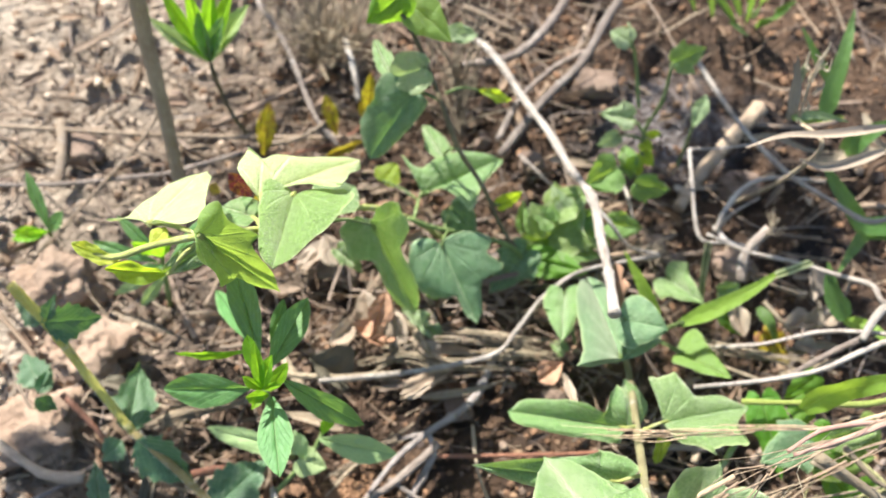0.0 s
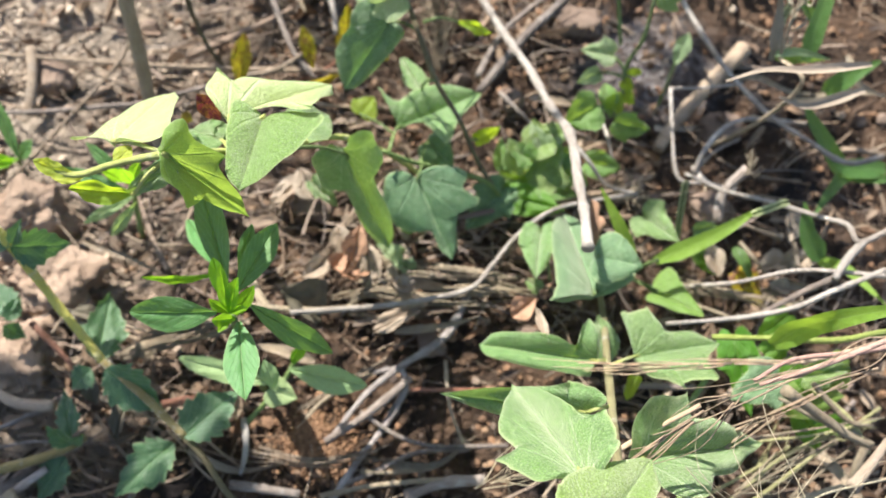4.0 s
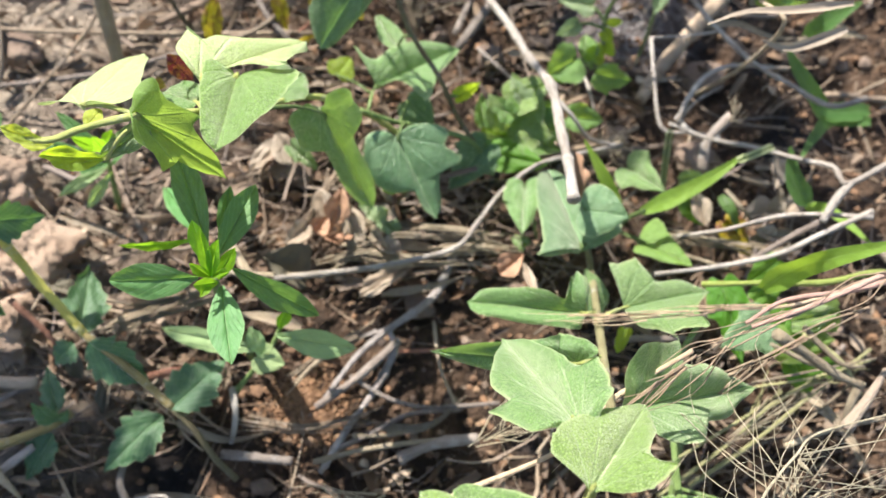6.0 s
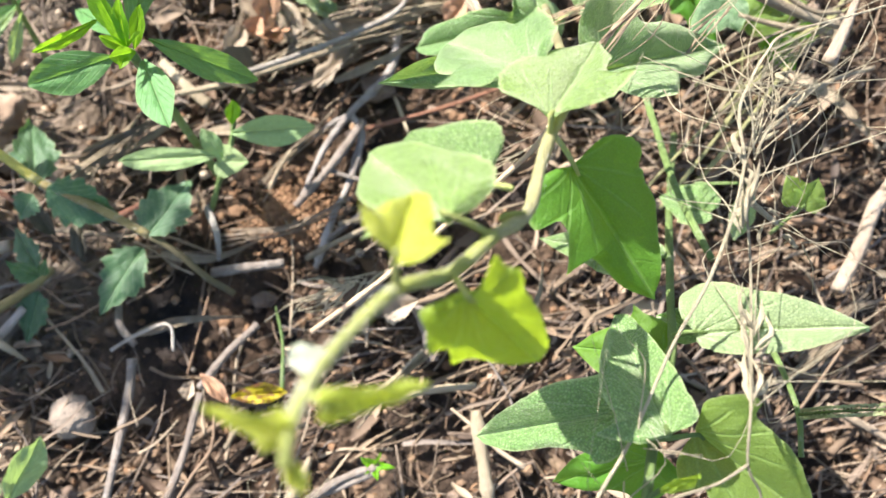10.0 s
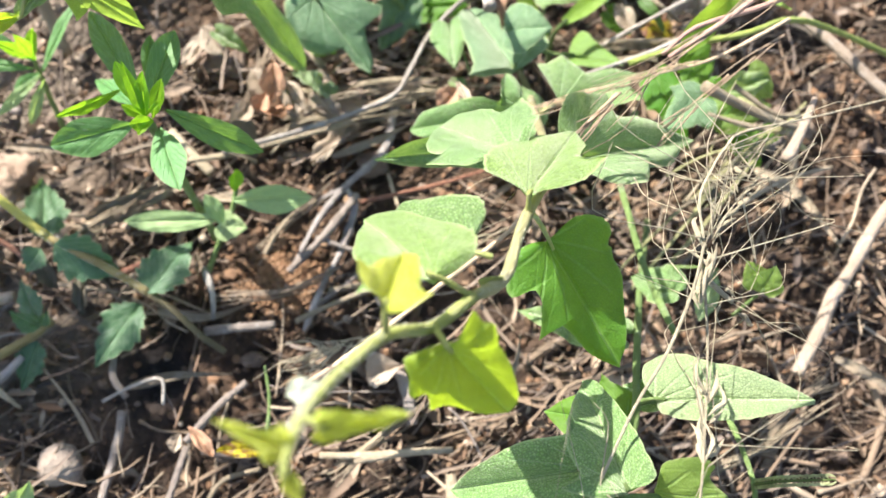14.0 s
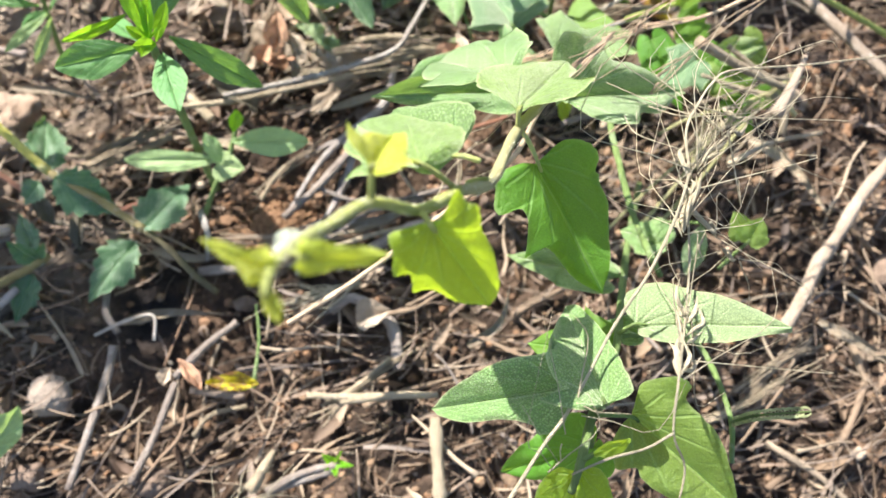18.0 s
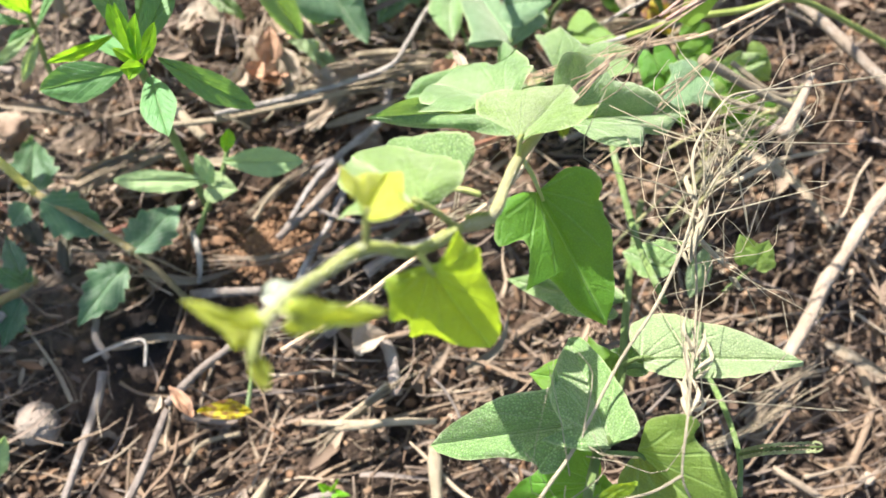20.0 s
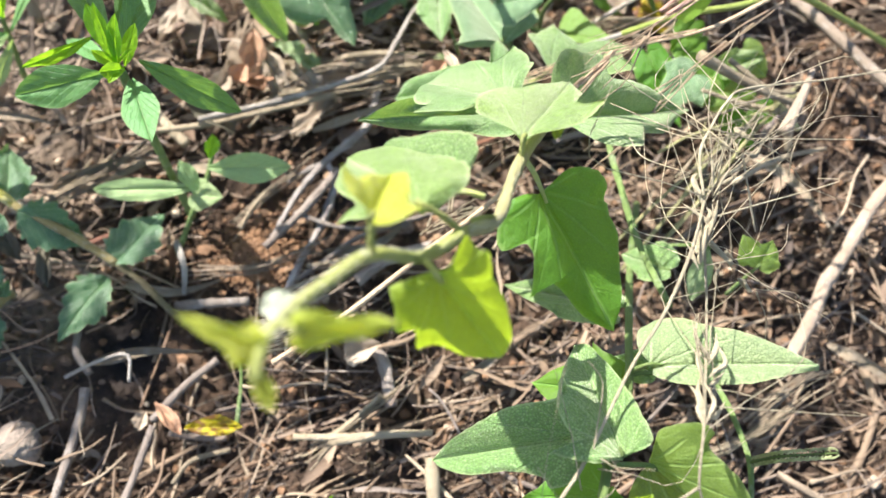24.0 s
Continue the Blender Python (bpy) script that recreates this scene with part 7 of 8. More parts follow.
tagged(blade("flat_straw", [(0.1899, 0.0613, 0.008), (0.2054, 0.0419, 0.01), (0.2133, 0.0167, 0.01)], 0.005, FLATSTRAW, None, "", 0.8, 65, 0.75), "split flat tan straw lying on litter", "straw", "split straws")
tagged(blade("flat_straw", [(0.0442, -0.0117, 0.01), (0.0581, -0.005, 0.014), (0.0669, 0.0107, 0.01)], 0.0045, FLATSTRAW, None, "", 0.8, 65, 0.75), "split flat tan straw lying on litter", "straw", "split straws")
tagged(blade("flat_straw", [(0.1926, -0.0288, 0.008), (0.2078, -0.0429, 0.01), (0.2199, -0.0551, 0.008)], 0.005, FLATSTRAW, None, "", 0.8, 65, 0.75), "split flat tan straw lying on litter", "straw", "split straws")
tagged(blade("flat_straw", [(-0.0811, 0.0562, 0.008), (-0.0608, 0.0488, 0.01), (-0.0404, 0.0513, 0.008)], 0.0045, FLATSTRAW, None, "", 0.8, 65, 0.75), "split flat tan straw lying on litter", "straw", "split straws")
tagged(rod("stick", [(-0.1743, 0.0142, 0.014), (-0.1547, 0.0321, 0.014), (-0.1363, 0.0471, 0.014)], 0.0019, 0.0015, TWIG_ASH, None, "", 9, 7, 0.3), "weathered grey stick beside the bristly weed", "stick", "fallen twigs")
tagged(rod("branch", [(-0.1953, 0.0151, 0.002), (-0.1847, 0.0211, 0.003), (-0.1647, 0.035, 0.004), (-0.1486, 0.0444, 0.004), (-0.144, 0.0475, 0.003)], 0.0075, 0.0042, TWIG_GREY, None, "", 14, 8, 0.4), "thick grey rotten branch half sunk in soil", "branch", "fallen twigs")
tagged(rod("splinter", [(-0.1489, 0.0372, 0.018), (-0.1428, 0.0309, 0.016), (-0.1385, 0.0257, 0.013)], 0.0024, 0.0003, STRAW, None, "", 9, 7, 0.2), "bleached pointed wood splinter on a branch", "splinter", "fallen twigs")
tagged(rod("stick", [(-0.1821, 0.0917, 0.02), (-0.1674, 0.0821, 0.02), (-0.1519, 0.0731, 0.02), (-0.1353, 0.0717, 0.02)], 0.0017, 0.0021, STAKE, None, "", 9, 7, 0.3), "tan bent stick lying over the rock", "stick", "fallen twigs")
tagged(rod("twig", [(-0.185, 0.062, 0.01), (-0.1616, 0.064, 0.01), (-0.1482, 0.0702, 0.01), (-0.139, 0.072, 0.012)], 0.0011, 0.0008, TWIG_ASH, None, "", 9, 7, 0.2), "thin grey twig beside the rock", "twig", "fallen twigs")
tagged(rod("twig", [(-0.1659, 0.0544, 0.01), (-0.1464, 0.0582, 0.012), (-0.1346, 0.0584, 0.01)], 0.0006, 0.0007, TWIG_ASH, None, "", 7, 7, 0.2), "thin grey twig beside the bristly weed", "twig", "fallen twigs")
tagged(rod("twig", [(-0.0932, 0.0748, 0.012), (-0.085, 0.0763, 0.013), (-0.0767, 0.0775, 0.012)], 0.0018, 0.0016, STEM_RED, None, "", 9, 7, 0.2), "short red-brown twig under the weed", "twig", "fallen twigs")
tagged(rod("dry_stalk", [(-0.102, 0.0418, 0.006), (-0.1025, 0.0315, 0.008), (-0.0987, 0.0225, 0.006)], 0.0016, 0.0014, TWIG_GREY, None, "", 9, 7, 0.2), "grey stub standing in charred soil", "dry stalk", "fallen twigs")
tagged(rod("dry_stalk", [(-0.107, 0.022, 0.01), (-0.094, 0.025, 0.012), (-0.082, 0.025, 0.013), (-0.083, 0.015, 0.01)], 0.0007, 0.0006, TWIG_PALE, None, "", 9, 7, 0.1), "thin sharply bent pale stalk over charred soil", "dry stalk", "fallen twigs")
tagged(rod("dry_stalk", [(-0.062, 0.042, 0.01), (-0.048, 0.04, 0.011), (-0.033, 0.038, 0.01)], 0.002, 0.0018, TWIG_GREY, None, "", 9, 7, 0.3), "short grey split stalk on the litter", "dry stalk", "fallen twigs")
tagged(rod("dry_stalk", [(-0.058, 0.069, 0.012), (-0.056, 0.056, 0.014), (-0.058, 0.046, 0.01)], 0.0016, 0.001, TWIG_PALE, None, "", 9, 7, 0.3), "short crooked pale stalk on the litter", "dry stalk", "fallen twigs")
tagged(rod("husk", [(-0.04, -0.039, 0.01), (-0.045, -0.046, 0.012), (-0.051, -0.052, 0.008)], 0.001, 0.003, STRAW, None, "", 9, 7, 0.1), "pale papery seed husk in the litter", "husk", "fallen twigs")
tagged(rod("twig", [(-0.048, 0.016, 0.012), (-0.062, 0.008, 0.012), (-0.076, -0.002, 0.01)], 0.0016, 0.0014, TWIG_GREY, None, "", 9, 7, 0.2), "grey twig over charred soil", "twig", "fallen twigs")
tagged(rod("twig", [(-0.045, -0.054, 0.008), (-0.03, -0.05, 0.01), (-0.015, -0.049, 0.008)], 0.0018, 0.0014, TWIG_GREY, None, "", 9, 7, 0.2), "short grey twig lying on dry litter", "twig", "fallen twigs")
tagged(rod("dry_stalk", [(-0.011, -0.025, 0.012), (0.009, -0.027, 0.014), (0.028, -0.03, 0.012)], 0.0016, 0.0014, STRAW, None, "", 9, 7, 0.2), "pale straight stalk lying on dry litter", "dry stalk", "fallen twigs")

# ---- a dead grass tuft with tan ribbon leaves ----
ribbons = thing("dead_grass", (0.1653, 0.2149, 0), "dead grass with curled tan ribbon leaves beside green blades", "dry grass", "dry grass stalks")
rod("culm", [(0.1653, 0.2149, 0), (0.1696, 0.2005, 0.05), (0.1656, 0.1885, 0.1), (0.163, 0.2069, 0.09)], 0.0011, 0.0008, STRAW, ribbons)
blade("ribbon_leaf", [(0.1957, 0.1981, 0.1), (0.1656, 0.1885, 0.108), (0.1453, 0.1849, 0.112), (0.1293, 0.1798, 0.112)], 0.0042, CURL, ribbons, "", 0.7, 60, 0.8)
blade("ribbon_leaf", [(0.197, 0.1926, 0.09), (0.1756, 0.1882, 0.085), (0.1629, 0.1913, 0.085)], 0.0048, CURL, ribbons, "", 0.6, -50, 0.8)
blade("ribbon_leaf", [(0.1582, 0.2077, 0.095), (0.1574, 0.2162, 0.105), (0.1556, 0.222, 0.115)], 0.0058, STRAW, ribbons, "", 0.5, 20, 0.9)
blade("ribbon_leaf", [(0.1606, 0.2075, 0.092), (0.1717, 0.2088, 0.092), (0.1837, 0.2056, 0.092)], 0.004, PALE, ribbons, "yellowing ribbon leaf", 0.4, 30, 0.9)
rod("seed_head", [(0.163, 0.2069, 0.09), (0.1631, 0.2149, 0.105), (0.1647, 0.2211, 0.115)], 0.0007, 0.0005, STRAW, ribbons, "", 7, 6, 0.1)
awns([(0.163, 0.2069, 0.09), (0.1631, 0.2149, 0.105), (0.1647, 0.2211, 0.115)], 16, 0.35, 0.008, AWN, ribbons, 3.2)

# ---- frayed stalks ----
frayed_stalk([(-0.1064, 0.0975, 0.012), (-0.0914, 0.1054, 0.014), (-0.0741, 0.1149, 0.012)], 0.005, 6, STRAW)
frayed_stalk([(-0.0233, 0.1406, 0.014), (-0.0031, 0.1416, 0.018), (0.0172, 0.1371, 0.014)], 0.006, 6, STRAW)
frayed_stalk([(-0.0131, 0.1288, 0.014), (0.012, 0.1336, 0.02), (0.0372, 0.1318, 0.02), (0.0624, 0.1272, 0.016)], 0.004, 5, FLATSTRAW)
frayed_stalk([(0.0121, 0.1375, 0.018), (0.0371, 0.1343, 0.024), (0.0595, 0.1298, 0.02)], 0.005, 6, STRAW)
frayed_stalk([(-0.0233, 0.1224, 0.012), (-0.0032, 0.1274, 0.016), (0.0169, 0.1256, 0.014)], 0.005, 6, STRAW)
frayed_stalk([(0.0218, 0.126, 0.018), (0.0469, 0.1268, 0.022), (0.0721, 0.1249, 0.016)], 0.004, 5, STRAW)
frayed_stalk([(-0.113, 0.095, 0.008), (-0.099, 0.104, 0.012), (-0.087, 0.113, 0.01)], 0.006, 8, STRAW)
frayed_stalk([(-0.011, 0.131, 0.014), (0.02, 0.123, 0.018), (0.057, 0.127, 0.016)], 0.007, 9, STRAW)
frayed_stalk([(-0.012, 0.171, 0.016), (-0.022, 0.152, 0.018), (-0.032, 0.137, 0.014)], 0.005, 6, TWIG_BROWN)
frayed_stalk([(0.003, 0.096, 0.01), (-0.019, 0.083, 0.012), (-0.038, 0.069, 0.01)], 0.004, 5, FLATSTRAW)
frayed_stalk([(0.125, 0.129, 0.03), (0.153, 0.124, 0.03), (0.18, 0.118, 0.03)], 0.005, 6, STRAW)
frayed_stalk([(-0.058, 0.056, 0.01), (-0.027, 0.051, 0.012), (0.006, 0.056, 0.012)], 0.005, 7, TWIG_BROWN)
frayed_stalk([(-0.12, 0.094, 0.01), (-0.086, 0.105, 0.014), (-0.059, 0.117, 0.016)], 0.006, 7, FLATSTRAW)
frayed_stalk([(-0.022, -0.029, 0.008), (-0.001, -0.02, 0.012), (0.029, -0.006, 0.012)], 0.005, 7, STRAW)
frayed_stalk([(0.144, -0.056, 0.008), (0.169, -0.043, 0.012), (0.189, -0.037, 0.01)], 0.005, 6, FLATSTRAW)
frayed_stalk([(0.108, -0.063, 0.008), (0.145, -0.058, 0.01), (0.186, -0.044, 0.01)], 0.004, 5, STRAW)

# ---- curled dry leaves ----
tagged(dry_leaf([(0.0611, 0.1049, 0.062), (0.0637, 0.088, 0.072)], 0.0030, CURL), "curled dry leaf fallen on the litter", "dry leaf", "curled dry leaves")
tagged(dry_leaf([(-0.0074, 0.149, 0.02), (-0.0081, 0.1285, 0.016)], 0.0082, CURL), "curled dry leaf fallen on the litter", "dry leaf", "curled dry leaves")
tagged(dry_leaf([(0.0004, 0.1447, 0.024), (0.0142, 0.1337, 0.018)], 0.0069, PALE), "withered pale green leaf tip", "dry leaf", "curled dry leaves")
tagged(dry_leaf([(0.0659, 0.1183, 0.034), (0.0561, 0.1116, 0.028)], 0.0083, CHIP), "curled dry leaf fallen on the litter", "dry leaf", "curled dry leaves")
tagged(dry_leaf([(0.0887, 0.1614, 0.05), (0.0919, 0.1389, 0.04)], 0.0058, CHIP), "curled dry leaf fallen on the litter", "dry leaf", "curled dry leaves")
tagged(dry_leaf([(-0.1057, 0.0794, 0.02), (-0.1109, 0.0592, 0.014)], 0.0057, DARKLEAF), "dark shrivelled leaf on the litter", "dry leaf", "curled dry leaves")
tagged(dry_leaf([(-0.1263, 0.0889, 0.02), (-0.1206, 0.0738, 0.012)], 0.0058, DARKLEAF), "dark shrivelled leaf on the litter", "dry leaf", "curled dry leaves")
tagged(dry_leaf([(-0.1211, 0.1104, 0.016), (-0.1393, 0.1171, 0.012)], 0.0059, DARKLEAF), "dark shrivelled leaf on the litter", "dry leaf", "curled dry leaves")
tagged(dry_leaf([(-0.0441, 0.1214, 0.03), (-0.0268, 0.116, 0.012)], 0.0163, DARKLEAF), "dark shrivelled leaf on the litter", "dry leaf", "curled dry leaves")
tagged(dry_leaf([(0.1922, 0.1713, 0.02), (0.1895, 0.1537, 0.02)], 0.0082, CURL), "curled dry leaf fallen on the litter", "dry leaf", "curled dry leaves")
tagged(dry_leaf([(0.1713, 0.1391, 0.02), (0.1896, 0.1451, 0.02)], 0.0085, CURL), "curled dry leaf fallen on the litter", "dry leaf", "curled dry leaves")
tagged(dry_leaf([(0.1757, 0.1322, 0.02), (0.1878, 0.1312, 0.016)], 0.0062, CURL), "curled dry leaf fallen on the litter", "dry leaf", "curled dry leaves")
tagged(dry_leaf([(-0.0337, 0.1721, 0.012), (-0.0418, 0.1857, 0.02)], 0.0089, CURL), "curled dry leaf fallen on the litter", "dry leaf", "curled dry leaves")
tagged(dry_leaf([(-0.0547, 0.1686, 0.012), (-0.0384, 0.1859, 0.014)], 0.0078, CURL), "curled dry leaf fallen on the litter", "dry leaf", "curled dry leaves")
tagged(dry_leaf([(-0.0175, 0.1432, 0.02), (-0.0238, 0.1364, 0.016)], 0.0071, CHIP), "curled dry leaf fallen on the litter", "dry leaf", "curled dry leaves")
tagged(dry_leaf([(0.1503, 0.1528, 0.02), (0.1537, 0.1359, 0.02)], 0.0070, CURL), "curled dry leaf fallen on the litter", "dry leaf", "curled dry leaves")
tagged(dry_leaf([(0.0201, 0.1216, 0.014), (-0.0051, 0.1091, 0.01)], 0.0084, CURL), "curled dry leaf fallen on the litter", "dry leaf", "curled dry leaves")
tagged(dry_leaf([(-0.0693, -0.0005, 0.03), (-0.0618, -0.0135, 0.028)], 0.0044, CHIP), "curled dry leaf fallen on the litter", "dry leaf", "curled dry leaves")
tagged(dry_leaf([(-0.06, -0.012, 0.03), (-0.04, -0.0153, 0.028)], 0.0058, SPOTTED), "curled dry leaf fallen on the litter", "dry leaf", "curled dry leaves")
tagged(dry_leaf([(-0.0753, -0.0004, 0.02), (-0.0787, -0.0072, 0.02)], 0.0046, CURL), "curled dry leaf fallen on the litter", "dry leaf", "curled dry leaves")
tagged(dry_leaf([(0.0152, 0.0064, 0.02), (-0.0001, 0.0061, 0.014)], 0.0103, CURL), "curled dry leaf fallen on the litter", "dry leaf", "curled dry leaves")
tagged(dry_leaf([(-0.004, 0.1442, 0.03), (0.0075, 0.1349, 0.024)], 0.0078, PALE), "withered pale green leaf tip", "dry leaf", "curled dry leaves")
tagged(dry_leaf([(-0.022, 0.157, 0.02), (-0.018, 0.144, 0.017)], 0.008, CURL), "curled dry leaf fallen on the litter", "dry leaf", "curled dry leaves")
tagged(dry_leaf([(-0.011, 0.153, 0.03), (-0.015, 0.139, 0.02)], 0.009, CHIP), "rust-brown curled dry leaf on the litter", "dry leaf", "curled dry leaves")
tagged(dry_leaf([(-0.009, 0.146, 0.024), (-0.004, 0.128, 0.014)], 0.007, CURL), "curled dry leaf fallen on the litter", "dry leaf", "curled dry leaves")
tagged(dry_leaf([(-0.025, 0.139, 0.018), (-0.011, 0.133, 0.012)], 0.008, CHIP), "rust-brown curled dry leaf on the litter", "dry leaf", "curled dry leaves")
tagged(dry_leaf([(0.002, 0.13, 0.02), (0.015, 0.128, 0.016)], 0.006, CURL), "curled dry leaf fallen on the litter", "dry leaf", "curled dry leaves")
tagged(dry_leaf([(-0.037, 0.133, 0.014), (-0.025, 0.143, 0.016)], 0.007, CURL), "curled dry leaf fallen on the litter", "dry leaf", "curled dry leaves")
tagged(dry_leaf([(0.004, 0.145, 0.02), (0.012, 0.14, 0.026)], 0.006, CURL), "curled dry leaf fallen on the litter", "dry leaf", "curled dry leaves")
tagged(dry_leaf([(-0.017, 0.131, 0.028), (-0.008, 0.139, 0.016)], 0.007, CHIP), "rust-brown curled dry leaf on the litter", "dry leaf", "curled dry leaves")
tagged(dry_leaf([(0.188, 0.142, 0.02), (0.201, 0.148, 0.024)], 0.007, CURL), "curled dry leaf fallen on the litter", "dry leaf", "curled dry leaves")
tagged(dry_leaf([(0.187, 0.149, 0.03), (0.185, 0.138, 0.018)], 0.006, CURL), "curled dry leaf fallen on the litter", "dry leaf", "curled dry leaves")
tagged(dry_leaf([(0.153, 0.05, 0.03), (0.163, 0.045, 0.02)], 0.008, DARKLEAF), "dark shrivelled leaf on the litter", "dry leaf", "curled dry leaves")

# ---- stones ----
tagged(lump("rock", (-0.1695, 0.1667, 0), (0.018, 0.014, 0.014), ROCK, 3.3, 0.38, sub=5, turn=20), "big tan weathered rock beside the weed", "stone", "loose stones")
tagged(lump("rock", (-0.1517, 0.1354, -0.002), (0.0175, 0.0145, 0.013), ROCK, 8.1, 0.45, sub=5, turn=-30), "tan weathered rock with a hollow", "stone", "loose stones")
tagged(lump("rock", (-0.1665, 0.0955, -0.003), (0.0205, 0.0175, 0.013), ROCK, 5.2, 0.4, sub=5, turn=10), "flat tan rock at the edge", "stone", "loose stones")
tagged(lump("stone", (-0.1286, 0.0012, 0.004), (0.0085, 0.0082, 0.0075), PALE_PEBBLE, 1.7, 0.16, sub=4, turn=0), "round pale pebble in the litter", "stone", "loose stones")
tagged(lump("stone", (-0.1714, 0.2422, 0.002), (0.011, 0.009, 0.007), PEBBLE, 2.2, 0.25, sub=4, turn=0), "reddish brown stone half buried", "stone", "loose stones")
tagged(lump("stone", (0.1615, 0.1798, 0), (0.01, 0.008, 0.006), PEBBLE, 6.4, 0.2, sub=4, turn=0), "rounded brown stone under the twig", "stone", "loose stones")
tagged(lump("stone", (0.1721, 0.2266, -0.002), (0.011, 0.009, 0.006), PEBBLE, 4.4, 0.25, sub=4, turn=0), "brown soil stone on the soil", "stone", "loose stones")
tagged(lump("stone", (0.1001, 0.2901, -0.002), (0.014, 0.009, 0.007), PEBBLE, 9.4, 0.25, sub=4, turn=0), "brown stone by the branch", "stone", "loose stones")
tagged(lump("stone", (-0.0402, 0.1766, 0.002), (0.008, 0.007, 0.006), PEBBLE, 7.4, 0.35, sub=3, turn=0), "pale angular pebble on the soil", "stone", "loose stones")
tagged(lump("stone", (-0.0318, 0.1723, 0.002), (0.006, 0.006, 0.005), PEBBLE, 7.9, 0.35, sub=3, turn=0), "pale angular pebble on the soil", "stone", "loose stones")
tagged(lump("stone", (0.0221, 0.1072, 0), (0.007, 0.006, 0.005), PEBBLE, 2.9, 0.25, sub=3, turn=0), "small tan pebble on the soil", "stone", "loose stones")
tagged(lump("stone", (0.0624, 0.2387, 0), (0.007, 0.006, 0.005), PEBBLE, 2.5, 0.25, sub=3, turn=0), "small brown stone on the soil", "stone", "loose stones")
tagged(lump("stone", (0.1224, 0.1913, 0), (0.006, 0.006, 0.005), PEBBLE, 2.8, 0.25, sub=3, turn=0), "small brown stone on the soil", "stone", "loose stones")
tagged(lump("stone", (0.2349, -0.0121, 0), (0.007, 0.006, 0.005), PEBBLE, 2.1, 0.25, sub=3, turn=0), "small tan pebble on the soil", "stone", "loose stones")
tagged(lump("stone", (-0.1411, -0.0287, -0.002), (0.006, 0.005, 0.004), PEBBLE, 5.1, 0.4, sub=3, turn=0), "small brown pebble on the soil", "stone", "loose stones")
tagged(lump("stone", (-0.0917, -0.0406, -0.002), (0.007, 0.005, 0.004), PEBBLE, 5.5, 0.4, sub=3, turn=0), "small tan stone on the soil", "stone", "loose stones")

# ---- litter that nobody could count ----
gen = random.Random(23)


def scatter(count, lo, hi, keep):
    """Points on the ground, more of them where keep is high."""
    out = []
    while len(out) < count:
        x, y = gen.uniform(lo[0], hi[0]), gen.uniform(lo[1], hi[1])
        if gen.random() < keep(x, y):
            out.append((x, y))
    return out


def sandy(x, y):
    """How far a place lies on the pale crust: 0 to 1."""
    return max(0.0, min(1.0, (-2.6 * x + 0.9 * y - 0.32) / 0.3))


def straw_density(x, y):
    n = noise.noise((x * 14, y * 14, 3))
    bare = math.exp(-(((x - 0.01) / 0.06) ** 2 + ((y - 0.07) / 0.045) ** 2)) * 0.75
    far = 1 - 0.93 * math.exp(-(((x - 0.19) / 0.15) ** 2 + ((y - 0.29) / 0.14) ** 2))
    bare += math.exp(-(((x + 0.087) / 0.024) ** 2 + ((y - 0.026) / 0.024) ** 2)) * 0.8
    bare += math.exp(-(((x + 0.03) / 0.06) ** 2 + ((y + 0.062) / 0.025) ** 2)) * 0.35
    front = 0.15 * max(0.0, min(1.0, (0.03 - y) / 0.06))
    return max(0.025, ((0.62 + 0.5 * n) * far - bare + front) * (1 - 0.6 * sandy(x, y)))


def strip(pts, half):
    """A split flat straw or bark strip, twisted and slightly hollow."""
    line = smooth_line(pts, 3)
    turn, start = gen.uniform(-1.6, 1.6), gen.gauss(0, 0.6)
    verts, uvs = [], []
    for i, q in enumerate(line):
        f = i / (len(line) - 1)
        d = (line[min(i + 1, len(line) - 1)] - line[max(i - 1, 0)]).normalized()
        side = Matrix.Rotation(start + turn * f, 3, d) @ d.cross(Vector((0, 0.05, 1))).normalized()
        up = side.cross(d)
        w = half * (0.75 + 0.35 * gen.random()) * (1 - 0.5 * f)
        for k, lift in ((-1, 0.5), (0, 0.0), (1, 0.5)):
            verts.append(q + side * w * k + up * w * lift)
            uvs.append((k * 0.5, f))
    faces = []
    for i in range(len(line) - 1):
        for k in (0, 1):
            n = i * 3 + k
            faces.append((n, n + 1, n + 4, n + 3))
    return verts, faces, uvs


